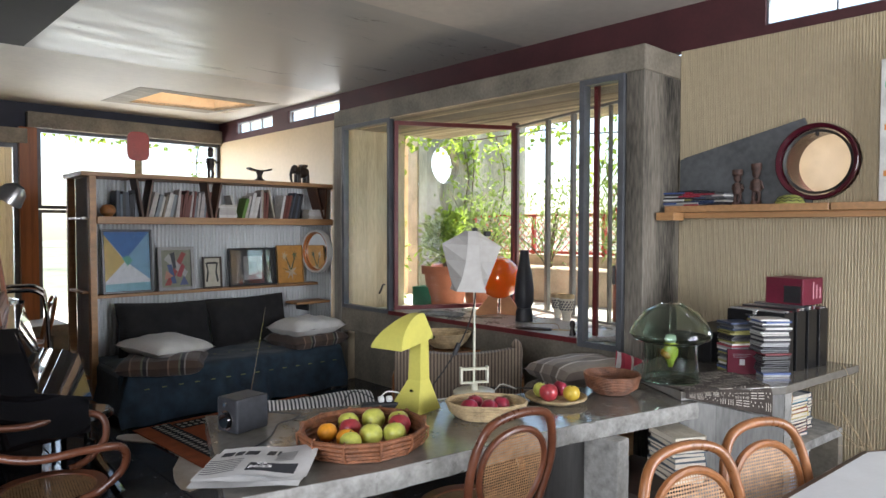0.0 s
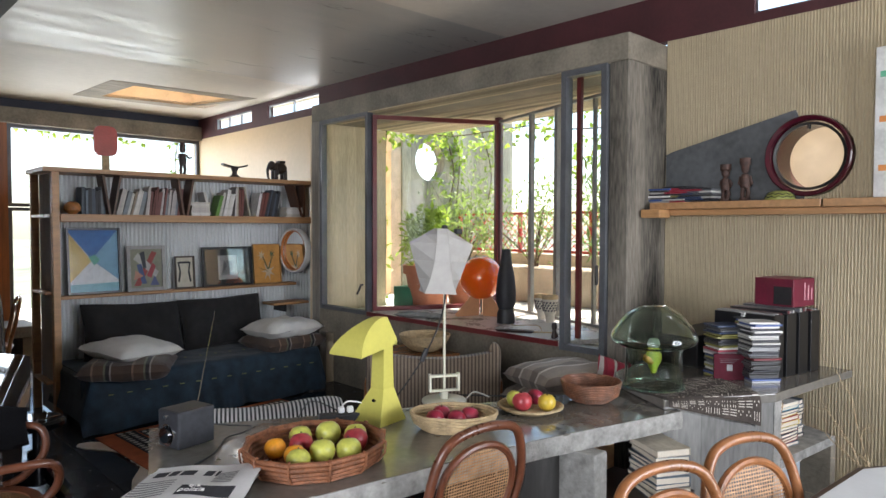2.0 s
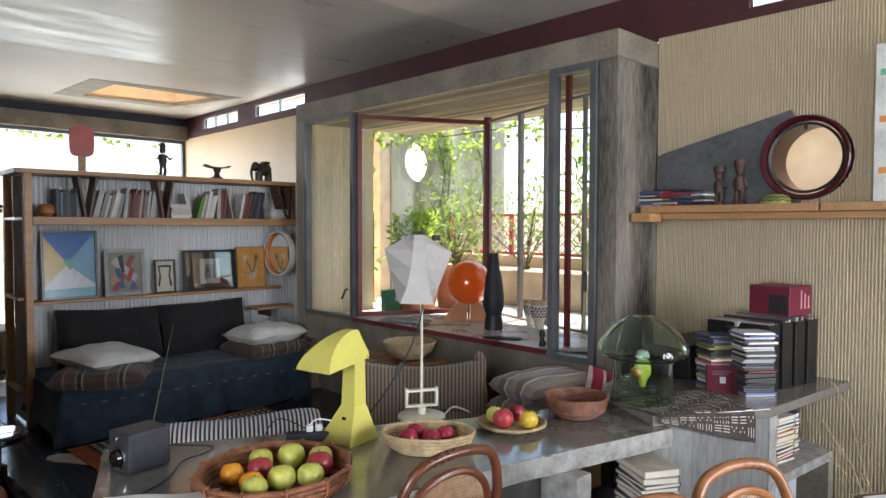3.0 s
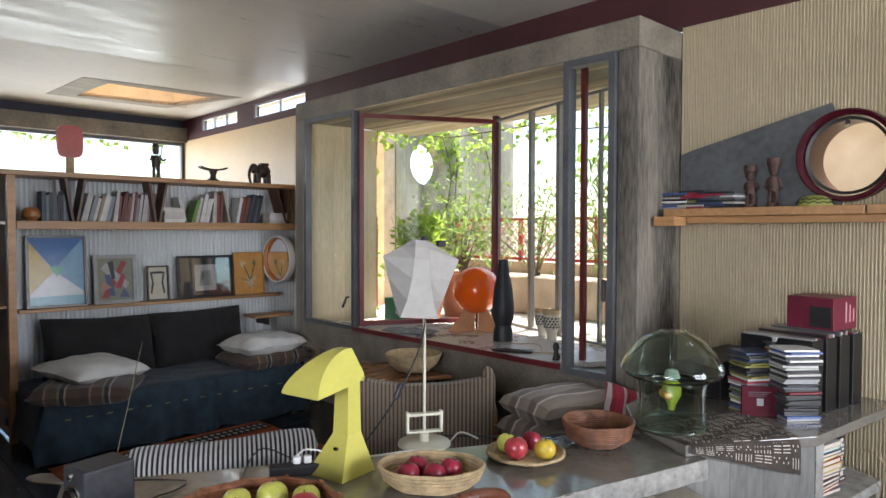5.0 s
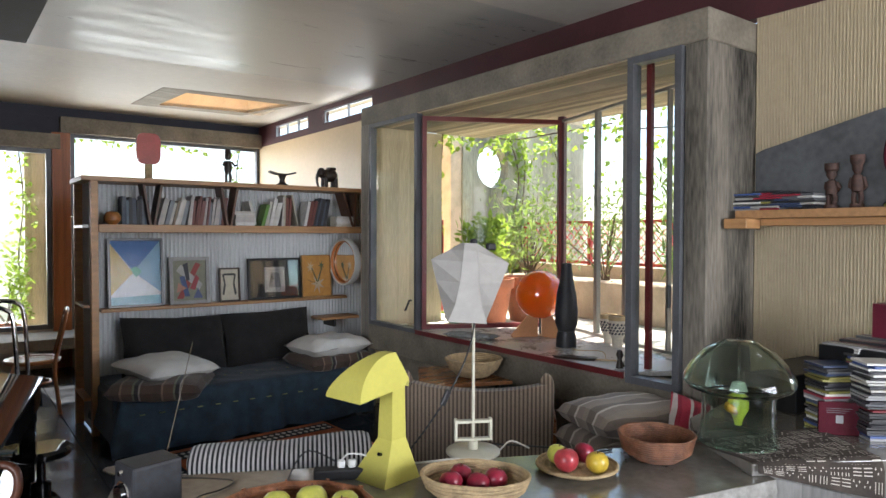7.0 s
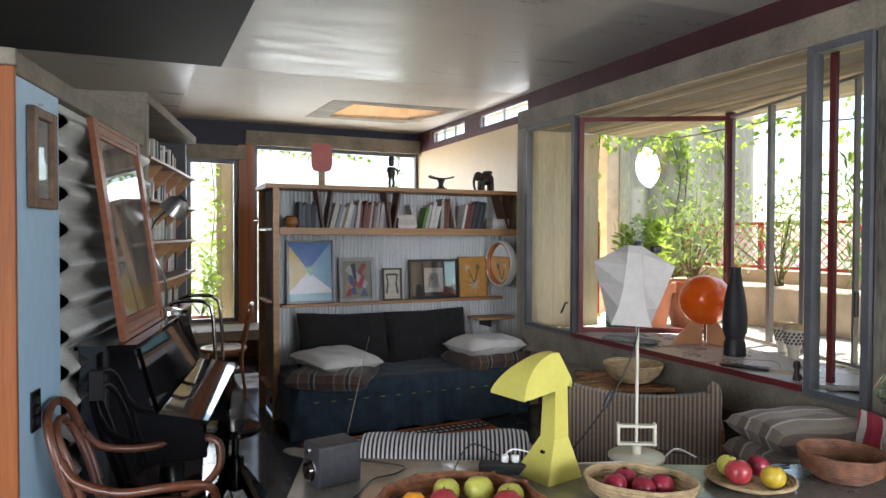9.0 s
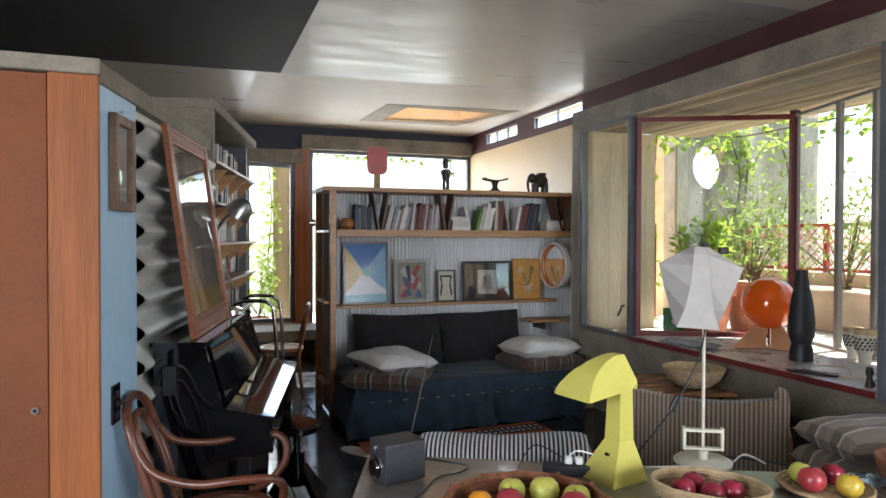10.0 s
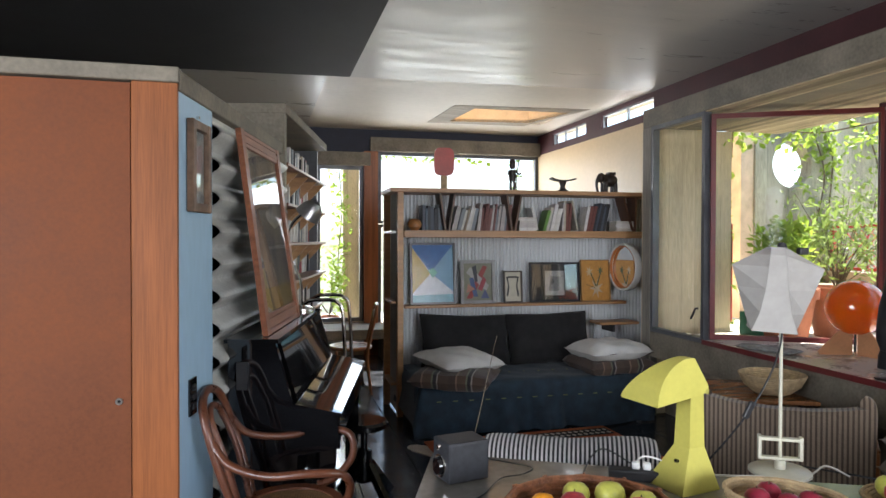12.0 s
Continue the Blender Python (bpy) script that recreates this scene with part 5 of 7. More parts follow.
M_BOOKS = [surface("book cover %d" % i, c, 0.55, scale=20, vary=0.12) for i, c in enumerate(BOOK_COL)]
M_BGREEN = surface("green book cover", (0.1, 0.22, 0.03), 0.5)
rb = random.Random(5)


def book(m, t, h, d, mat, group):
    """A book: t thick along x, h high along z, d deep along y; spine towards -y."""
    ob = thing("book", (0, 0, 0), 0, "book with a plain spine standing on a shelf", "book", group)
    ob.matrix_basis = m
    c = BM()
    box(c, 0, 0.0022, 0, d, 0, h)
    box(c, t - 0.0022, t, 0, d, 0, h)
    box(c, 0.0022, t - 0.0022, 0, 0.003, 0, h)
    part("cover", c, mat, ob)
    part("page_block", box(BM(), 0.0023, t - 0.0023, 0.0032, d - 0.004, 0.003, h - 0.003), M_PAPER, ob)
    return ob


def book_run(x0, x1, y, z, hmin, hmax, lean, group, cols=None, tmin=0.014, tmax=0.034, m0=None):
    x = x0
    while x < x1 - tmin:
        t, h, d = rb.uniform(tmin, tmax), rb.uniform(hmin, hmax), rb.uniform(0.13, 0.16)
        mat = M_BOOKS[rb.choice(cols) if cols else rb.randrange(len(M_BOOKS))]
        ln = lean + rb.uniform(-1.5, 1.5)
        m = pose(x, y + rb.uniform(-0.012, 0.012), z + (t * math.sin(radians(-ln)) if ln < 0 else 0) + 0.0005, 0, ln, 0)
        book((m0 @ m) if m0 is not None else m, t, h, d, mat, group)
        x += t / math.cos(radians(ln)) + 0.0015
    return x


def book_stack(x, y, z, n, group, w=0.16, d=0.14, cols=None, turn=0, tmin=0.012, tmax=0.028):
    for k in range(n):
        t = rb.uniform(tmin, tmax)
        mat = M_BOOKS[rb.choice(cols) if cols else rb.randrange(len(M_BOOKS))]
        ww = w * rb.uniform(0.88, 1.0)
        book(pose(x, y, z, 0, 0, turn + rb.uniform(-4, 4)) @ pose(-ww / 2, -d / 2, t, 0, 90, 0), t, ww, d * rb.uniform(0.9, 1), mat, group)
        z += t + 0.0006
    return z


SH = 1.593
G1 = "books on the bookcase shelf"
gd = thing("painted_gourd", (1.868, 5.99, SH), 0, "small painted gourd pot beside the books", "pot")
part("body", lathe(BM(), [(0, 0), (0.03, 0), (0.06, 0.03), (0.062, 0.06), (0.045, 0.09), (0.02, 0.1), (0, 0.1)], 24), surface("painted gourd", (0.42, 0.16, 0.05), 0.4, scale=22, vary=0.3, second=(0.2, 0.1, 0.03)), gd, "", True)
book_run(1.94, 2.12, 6.0, SH, 0.19, 0.23, 0, G1, [2, 3, 6, 10])
book_run(2.2, 2.42, 6.0, SH, 0.19, 0.24, 14, G1, [0, 1, 7, 8, 10, 11])
book_run(2.43, 2.73, 6.0, SH, 0.19, 0.25, 7, G1, [0, 1, 4, 5, 7, 10, 11, 2])
book_stack(2.9, 6.02, SH, 6, G1, 0.18, 0.14, [0, 1, 11, 7])
book_run(3.0, 3.03, 6.0, SH, 0.2, 0.22, -14, G1, [11, 1])
book(pose(3.06, 6.0, SH, 0, 16, 0), 0.03, 0.2, 0.15, M_BGREEN, G1)
book_run(3.1, 3.22, 6.0, SH, 0.21, 0.26, 13, G1, [0, 1, 11])
book_run(3.25, 3.35, 6.0, SH, 0.24, 0.28, 2, G1, [5, 7, 9, 4])
book(pose(3.4, 6.0, SH + 0.006, 0, -12, 0), 0.014, 0.28, 0.16, M_BOOKS[5], G1)
book_run(3.46, 3.68, 6.0, SH, 0.22, 0.27, 12, G1, [3, 4, 1, 11, 2])
book_stack(3.86, 6.02, SH, 7, G1, 0.19, 0.14, [1, 11, 0], 0, 0.008, 0.016)

# ---- on the bookcase ----
TOPZ = 1.952
pd = thing("paddle_sign", (2.17, 6.15, TOPZ), 0, "red rounded paddle on a pale post", "ornament")
bm = BM()
pts = [(0.092 * math.copysign(abs(math.cos(a)) ** 0.5, math.cos(a)), 0.125 * math.copysign(abs(math.sin(a)) ** 0.5, math.sin(a))) for a in (2 * math.pi * i / 32 for i in range(32))]
prism(bm, pts, -0.012, 0.012, 0.0, pose(0, 0, 0.26, 90, 0, 0))
part("blade", bm, surface("red lacquered wood", (0.38, 0.045, 0.03), 0.4), pd, "red blade")
part("post", box(BM(), -0.028, 0.028, -0.014, 0.014, 0, 0.135, None, 0.004), M_STRAW, pd, "pale post")
fg = BM()
for pr in ([(0.0, 0), (0.045, 0.0), (0.045, 0.015), (0.0, 0.015)], [(0.0, 0.1), (0.03, 0.1), (0.036, 0.15), (0.028, 0.2), (0, 0.205)], [(0, 0.21), (0.02, 0.21), (0.028, 0.235), (0.024, 0.262), (0.03, 0.275), (0.02, 0.3), (0, 0.305)]):
    lathe(fg, pr, 14)
for sx in (-1, 1):
    tube(fg, [(sx * 0.016, 0, 0.012), (sx * 0.022, -0.005, 0.06), (sx * 0.014, 0, 0.105)], 0.014, 8)
    tube(fg, [(sx * 0.032, 0, 0.195), (sx * 0.055, -0.02, 0.16), (sx * 0.06, -0.05, 0.17)], 0.009, 8)
solid("carved_figure", fg, M_DARKWOOD, (2.81, 6.12, TOPZ), 10, "dark carved wooden figure on the bookcase", "carving", "", True)
hr = thing("carved_headrest", (3.29, 6.08, TOPZ), 0, "dark carved wooden headrest with a curved top", "carving")
bm = BM()
grid(bm, 16, 1, lambda u, v: (-0.12 + 0.24 * u, -0.035 + 0.07 * v, 0.115 + 0.022 * (2 * u - 1) ** 2))
grid(bm, 16, 1, lambda u, v: (-0.12 + 0.24 * u, -0.035 + 0.07 * v, 0.1 + 0.022 * (2 * u - 1) ** 2))
for v_ in (0, 1):
    grid(bm, 16, 1, lambda u, v: (-0.12 + 0.24 * u, -0.035 + 0.07 * v_, 0.1 + 0.015 * v + 0.022 * (2 * u - 1) ** 2))
for u_ in (0, 1):
    grid(bm, 1, 1, lambda u, v: (-0.12 + 0.24 * u_, -0.035 + 0.07 * u, 0.122 + 0.015 * v))
part("top", bm, M_DARKWOOD, hr)
part("stem", lathe(BM(), [(0, 0), (0.07, 0), (0.068, 0.008), (0.028, 0.035), (0.022, 0.06), (0.04, 0.104), (0, 0.104)], 20), M_DARKWOOD, hr, "", True)
el = BM()
bmesh.ops.create_icosphere(el, subdivisions=3, radius=1, matrix=pose(0.01, 0, 0.125) @ Matrix.Diagonal((0.085, 0.05, 0.062, 1)))
bmesh.ops.create_icosphere(el, subdivisions=3, radius=1, matrix=pose(-0.085, 0, 0.148) @ Matrix.Diagonal((0.042, 0.036, 0.045, 1)))
for y in (-0.042, 0.042):
    bmesh.ops.create_icosphere(el, subdivisions=2, radius=1, matrix=pose(-0.06, y, 0.14, 0, 0, 20 if y < 0 else -20) @ Matrix.Diagonal((0.03, 0.008, 0.04, 1)))
    for x in (-0.05, 0.06):
        tube(el, [(x, y * 0.6, 0.1), (x, y * 0.65, 0.0)], 0.02, 10)
tube(el, smooth_path([(-0.115, 0, 0.15), (-0.135, 0, 0.1), (-0.13, 0, 0.04), (-0.115, 0, 0.01)], 5), 0.017, 8, False, 0.009)
box(el, -0.01, 0.06, -0.03, 0.03, 0.175, 0.2)
solid("elephant_figure", el, M_DARKWOOD, (3.76, 6.08, TOPZ), 8, "black carved wooden elephant on the bookcase", "carving", "", True)

# ---- left wall bookshelf in its concrete box ----
lb = thing("wall_bookshelf", (0, 0, 0), 0, "recessed bookshelf with wedge brackets in a concrete box", "bookshelf")
a0, a1 = 1.80, 3.62
part("hood", lbox(BM(), a0, a1, -0.42, 0.03, 2.3, 2.36, 0.003), M_CONC, lb)
part("end", lbox(BM(), a0 - 0.002, a0 + 0.06, -0.42, 0.02, 0.0, 2.299), M_CONC, lb)
part("back", lbox(BM(), a0 + 0.061, a1, -0.42, -0.36, 0.0, 2.299), M_WOODX, lb)
part("end", lbox(BM(), a1 - 0.03, a1, -0.359, -0.05, 0.0, 2.299), M_STEEL, lb)
M_SHELF = surface("red brown shelf board", (0.24, 0.1, 0.055), 0.45, scale=4, vary=0.2, stretch=(1, 8, 8), fine=40)
ZS = (2.0, 1.745, 1.49, 1.235, 0.98, 0.72)
for z in ZS:
    part("shelf", lbox(BM(), a0 + 0.062, a1 - 0.032, -0.355, 0.03, z - 0.018, z, 0.001), M_SHELF, lb)
    for k in range(5):
        a = a0 + 0.1 + k * 0.4
        bm = BM()
        pr = [(-0.35, z - 0.019), (0.02, z - 0.019), (-0.16, z - 0.21), (-0.35, z - 0.21)]
        side_profile(bm, pr, a, a + 0.014)
        part("bracket", bm, M_WOODX, lb)
G2 = "books on the wall shelf"
MB = Matrix(((LU.x, -LN.x, 0, LO.x), (LU.y, -LN.y, 0, LO.y), (0, 0, 1, 0), (0, 0, 0, 1)))
for z in (ZS[0], ZS[1], ZS[2], ZS[3], ZS[4]):
    a = a0 + 0.12
    while a < a1 - 0.2:
        e = min(a1 - 0.06, a + rb.uniform(0.2, 0.36))
        book_run(a, e, 0.12, z, 0.16, 0.215, rb.choice((0, 0, 4, 8)), G2, [0, 1, 5, 7, 11, 3, 9, 10], 0.012, 0.04, MB)
        a = e + rb.uniform(0.03, 0.1)

# small picture and switch plate on the blue panel
sp_ = thing("small_picture", (0, 0, 0), 0, "small brown-framed picture hung on the blue panel", "picture")
M_BROWNFR = surface("worn brown frame", (0.17, 0.1, 0.06), 0.5, scale=12, vary=0.25)
pa0, pa1, pz0, pz1 = 0.085, 0.3, 1.615, 1.96
for x0, x1, z0, z1 in ((pa0, pa0 + 0.035, pz0, pz1), (pa1 - 0.035, pa1, pz0, pz1)):
    part("frame_side", lbox(BM(), x0, x1, 0.003, 0.03, z0, z1, 0.003), M_BROWNFR, sp_)
for z0 in (pz0, pz1 - 0.035):
    part("frame_rail", lbox(BM(), pa0 + 0.036, pa1 - 0.036, 0.003, 0.028, z0, z0 + 0.035, 0.003), M_BROWNFR, sp_)
part("print", lbox(BM(), pa0 + 0.035, pa1 - 0.035, 0.004, 0.008, pz0 + 0.035, pz1 - 0.035), surface("faded watercolour", (0.5, 0.52, 0.5), 0.8, scale=5, vary=0.2), sp_)
part("glazing", lbox(BM(), pa0 + 0.033, pa1 - 0.033, 0.014, 0.017, pz0 + 0.034, pz1 - 0.034), M_PGLASS, sp_)
sw = thing("switch_plate", (0, 0, 0), 0, "black switch plate on the blue panel", "switch")
part("plate", lbox(BM(), 0.1, 0.175, 0.001, 0.01, 0.85, 0.99, 0.002), M_BLACK, sw)
for z in (0.885, 0.92, 0.955):
    part("rocker", lbox(BM(), 0.122, 0.152, 0.0102, 0.016, z - 0.011, z + 0.011, 0.002), M_BLACKMATT, sw)
sc_ = lbox(BM(), 0.2, 0.21, 0.001, 0.012, 1.975, 1.985)
part("nail", sc_, M_CHROME, sp_)

# ---- on the concrete table ----
TZ_ = TABLE_Z
M_YEL = surface("yellow lacquered sheet metal", (0.6, 0.55, 0.12), 0.42, scale=6, vary=0.05, fine=60)
yl = thing("yellow_lamp", (1.98, 2.22, TZ_), 12, "folded yellow sheet-metal desk lamp", "table lamp")
bm = BM()
secs = [(0.08, 0.0, 0.0), (0.079, 0.005, 0.0), (0.033, 0.127, 0.029), (0.028, 0.315, 0.033)]
rings = []
for h_, z, dx in secs:
    rings.append([bm.verts.new((sx * h_ + dx, sy * h_, z)) for sx, sy in ((-1, -1), (1, -1), (1, 1), (-1, 1))])
for a, b in zip(rings, rings[1:]):
    for i in range(4):
        bm.faces.new((a[i], a[(i + 1) % 4], b[(i + 1) % 4], b[i]))
bm.faces.new(rings[0][::-1]), bm.faces.new(rings[-1])
part("stand", bm, M_YEL, yl)
# hood: thin folded sheet, quarter-round over its length, narrowing towards the top
arc = [(-0.022 + 0.14 * math.cos(a), 0.283 + 0.142 * math.sin(a)) for a in (radians(180 - 82 * i / 16) for i in range(17))] + [(-0.01, 0.422), (0.05, 0.33), (0.05, 0.318), (0.03, 0.306)]
bm = BM()


def hood_far(z):
    return 0.11 - 0.125 * max(0.0, (z - 0.283) / 0.142) ** 1.3


n = len(arc)
for q in (0.0, 0.003):
    near = [bm.verts.new((x * (1 - q), -0.058 + q, z - q)) for x, z in arc]
    far = [bm.verts.new((x * (1 - q), hood_far(z) - q, z - q)) for x, z in arc]
    bm.faces.new(near), bm.faces.new(far[::-1])
    for i in range(n - 1):
        bm.faces.new((near[i], near[i + 1], far[i + 1], far[i]))
part("hood", bm, M_YEL, yl, "quarter-round yellow hood")
part("knob", lathe(BM(), [(0, 0), (0.006, 0), (0.006, 0.012), (0, 0.014)], 12, pose(-0.03, -0.01, 0.085, 0, -70, 0)), M_BLACK, yl)
part("pivot", tube(BM(), [(0.045, -0.07, 0.312), (0.045, -0.028, 0.312)], 0.008, 12), M_CHROME, yl)

M_APPLEG, M_APPLER, M_ORANGE, M_POME, M_YELF = (surface("green apple skin", (0.52, 0.52, 0.1), 0.3, scale=30, vary=0.12), surface("red apple skin", (0.42, 0.05, 0.06), 0.28, scale=26, vary=0.25), surface("orange peel", (0.75, 0.3, 0.02), 0.4, scale=90, vary=0.08, bump=0.2), surface("pomegranate skin", (0.3, 0.02, 0.045), 0.3, scale=24, vary=0.2), surface("yellow apple skin", (0.6, 0.42, 0.05), 0.3, scale=30, vary=0.12))
M_STALK = surface("brown stalk", (0.08, 0.05, 0.03), 0.8)


def fruit(name, at, r, mat, label, group, tilt=0):
    ob = thing(name, at, 0, label, "fruit", group)
    ob.matrix_basis = pose(*at, tilt, tilt * 0.6, tilt * 3)
    prof = [(0.0, 0.16 * r), (0.3 * r, 0.03 * r), (0.62 * r, 0.18 * r), (0.93 * r, 0.6 * r), (1.0 * r, 1.0 * r), (0.9 * r, 1.4 * r), (0.6 * r, 1.72 * r), (0.3 * r, 1.8 * r), (0.1 * r, 1.66 * r), (0, 1.58 * r)]
    fl_ = part("flesh", lathe(BM(), prof, 22), mat, ob, "", True)
    part("stalk", tube(BM(), [(0, 0, 1.56 * r), (0.05 * r, 0, 1.95 * r)], 0.0022, 6), M_STALK, fl_)
    return ob


bkz = coil_bowl("fruit_basket", (1.535, 1.985, TZ_ + 0.006), [(0.02, 0.002), (0.215, 0.002), (0.232, 0.03), (0.24, 0.062)], 12, M_WICKER, "wide twelve-sided wicker basket with green and red apples", "basket", 1.0, 0.92, 10, 0.0075)
for k in range(12):
    a = radians(30 * k)
    part("tie", tube(BM(), [(0.222 * math.cos(a), 0.204 * math.sin(a), 0.0), (0.247 * math.cos(a), 0.227 * math.sin(a), 0.03), (0.25 * math.cos(a), 0.23 * math.sin(a), 0.068), (0.236 * math.cos(a), 0.217 * math.sin(a), 0.072)], 0.0035, 6), M_WICKER, bkz)
FZ = TZ_ + 0.014
for k, (x, y, r, m_, nm) in enumerate(((1.43, 2.06, 0.036, M_ORANGE, "orange"), (1.51, 2.03, 0.04, M_APPLER, "apple"), (1.55, 2.1, 0.04, M_APPLEG, "apple"), (1.635, 2.055, 0.045, M_APPLEG, "apple"), (1.705, 1.99, 0.04, M_APPLEG, "apple"), (1.665, 1.935, 0.043, M_APPLER, "apple"), (1.44, 1.955, 0.036, M_ORANGE, "orange"), (1.42, 1.9, 0.039, M_APPLEG, "apple"), (1.515, 1.91, 0.043, M_APPLEG, "apple"), (1.59, 1.87, 0.042, M_APPLEG, "apple"))):
    fruit(nm, (x, y, FZ), r, m_, {M_APPLEG: "green apple in a wicker basket", M_APPLER: "red apple in a wicker basket", M_ORANGE: "orange in a wicker basket"}[m_], "fruit in the basket", 9 * ((k * 5) % 5 - 2))
coil_bowl("oval_basket", (2.12, 1.925, TZ_ + 0.006), [(0.02, 0.002), (0.11, 0.002), (0.135, 0.025), (0.148, 0.06)], 32, M_STRAW, "oval coiled straw basket with red pomegranates", "basket", 1.12, 0.82, -44, 0.0065)
for k, (x, y) in enumerate(((2.05, 1.95), (2.11, 1.985), (2.17, 1.9), (2.1, 1.9))):
    fruit("pomegranate", (x, y, TZ_ + 0.012), 0.037, M_POME, "dark red pomegranate in a straw basket", "pomegranates", 14 * (k - 1))
coil_bowl("straw_plate", (2.535, 1.885, TZ_ + 0.006), [(0.02, 0.0), (0.1, 0.003), (0.135, 0.018)], 32, M_STRAW, "flat coiled straw plate with fruit", "plate", 1, 1, 0, 0.006)
for k, (x, y, r, m_) in enumerate(((2.475, 1.87, 0.042, M_APPLER), (2.545, 1.805, 0.038, M_YELF), (2.5, 1.95, 0.036, M_APPLEG), (2.585, 1.91, 0.036, M_POME))):
    fruit("apple", (x, y, TZ_ + 0.013), r, m_, "ripe fruit on a straw plate", "fruit on the plate", 10 * (k - 1))
coil_bowl("rattan_bowl", (2.86, 1.8, TZ_ + 0.006), [(0.02, 0.0), (0.08, 0.002), (0.118, 0.03), (0.132, 0.085)], 36, M_DARKWICKER, "brown rattan bowl on the concrete table", "bowl", 1, 1, 0, 0.0045)

rd = thing("radio", (1.325, 2.44, TZ_), 0, "small dark grey table radio with a raised aerial", "radio")
rd.matrix_basis = pose(1.3, 2.455, TZ_, 0, 0, 12)
part("body", box(BM(), -0.075, 0.075, -0.06, 0.06, 0.004, 0.135, None, 0.008, 2), surface("dark grey radio case", (0.03, 0.032, 0.037), 0.45, scale=40, vary=0.15), rd)
dial_ = part("dial", lathe(BM(), [(0, 0), (0.03, 0), (0.027, 0.016), (0, 0.016)], 24, pose(-0.076, 0.0, 0.052, 0, -90, 0)), M_BLACK, rd, "", True)
part("dial_ring", lathe(BM(), [(0.031, 0.0), (0.039, 0.0), (0.038, 0.005), (0.031, 0.004)], 24, pose(-0.0752, 0.0, 0.052, 0, -90, 0), True), M_CHROME, dial_)
part("knob", lathe(BM(), [(0, 0), (0.009, 0), (0.008, 0.012), (0, 0.012)], 14, pose(-0.076, 0.0, 0.113, 0, -90, 0)), M_CHROME, rd)
ar = BM()
p0, p1 = Vector((0.078, 0.052, 0.11)), Vector((0.19, 0.09, 0.45))
for k in range(4):
    tube(ar, [p0 + (p1 - p0) * k / 4, p0 + (p1 - p0) * (k + 1) / 4], 0.002 - 0.0003 * k, 6)
part("aerial", ar, M_CHROME, rd)

# folded newspaper
M_NEWS = surface("newsprint", (0.74, 0.73, 0.71), 0.9, scale=8, vary=0.05)
M_INK = surface("newspaper ink", (0.04, 0.04, 0.045), 0.9)
M_INKGREY = surface("newspaper grey text", (0.27, 0.27, 0.27), 0.9)
nw = thing("newspaper", (1.14, 1.97, TZ_), -34, "folded newspaper with a bold headline on the table", "newspaper")
nw.matrix_basis = pose(1.145, 1.975, TZ_, 0, 0, -43) @ Matrix.Diagonal((0.84, 1.05, 1.7, 1))


def sheet_z(x, y, k):
    return 0.004 + 0.006 * k + 0.012 * max(0, math.sin(3.0 * (x + 0.2))) * (0.5 + 0.5 * k / 3) + 0.01 * noise.noise(Vector((x * 5, y * 5, k)))


for k in range(3):
    off = 0.012 * (2 - k)
    s_ = BM()
    for dz in (0, 0.0015):
        grid(s_, 16, 10, lambda u, v: (-0.22 + 0.4 * u - off, -0.13 + 0.27 * v - off * 0.6, sheet_z(-0.22 + 0.4 * u, -0.13 + 0.27 * v, k) + dz))
    part("sheet", s_, M_NEWS, nw, "", True)


def ink(u0, u1, v0, v1, mat, nm="text_block"):
    s_ = BM()
    for dz in (0.0019, 0.0023):
        grid(s_, 6, 2, lambda u, v: (u0 + (u1 - u0) * u, v0 + (v1 - v0) * v, sheet_z(u0 + (u1 - u0) * u, v0 + (v1 - v0) * v, 2) + dz))
    part(nm, s_, mat, nw)


ink(-0.05, 0.13, -0.11, -0.04, M_INK, "photo")
for k in range(7):
    ink(-0.22, -0.09, 0.0 - k * 0.017, 0.006 - k * 0.017, M_INKGREY)
    ink(0.03, 0.1, 0.07 - k * 0.013, 0.075 - k * 0.013, M_INKGREY)
tx = bpy.data.curves.new("headline", "FONT")
tx.body, tx.size, tx.extrude = "ola", 0.034, 0.0004
tx.materials.append(M_NEWS)
o = new("headline", tx)
o.parent = nw
o.matrix_basis = pose(-0.02, -0.065, sheet_z(0.0, -0.06, 2) + 0.005)
o2 = new("headline", tx.copy())
o2.data.body = "polizia"
o2.parent = nw
o2.matrix_basis = pose(-0.04, -0.098, sheet_z(0, -0.09, 2) + 0.005)
for u0, u1 in ((-0.2, -0.155), (-0.145, -0.115), (-0.105, -0.055), (-0.02, 0.01), (0.02, 0.03)):
    ink(u0, u1, 0.05, 0.095, M_INK, "title_bar")

# white clamp lamp
M_LAMPW = surface("cream enamelled steel", (0.55, 0.53, 0.42), 0.4, vary=0.06)
wl = thing("clamp_lamp", (2.375, 2.245, TZ_), 0, "cream table lamp with a folded white pentagonal shade", "table lamp")
part("base", lathe(BM(), [(0, 0), (0.1, 0), (0.1, 0.008), (0.095, 0.012), (0, 0.014)], 36), M_LAMPW, wl, "", True)
part("socket", lathe(BM(), [(0, 0.014), (0.018, 0.014), (0.018, 0.045), (0, 0.046)], 16), M_LAMPW, wl, "", True)
cl_ = BM()
bar(cl_, (-0.055, 0.03, 0.05), (0.055, -0.03, 0.05), 0.022, 0.008)
bar(cl_, (-0.055, 0.03, 0.115), (0.055, -0.03, 0.115), 0.022, 0.01)
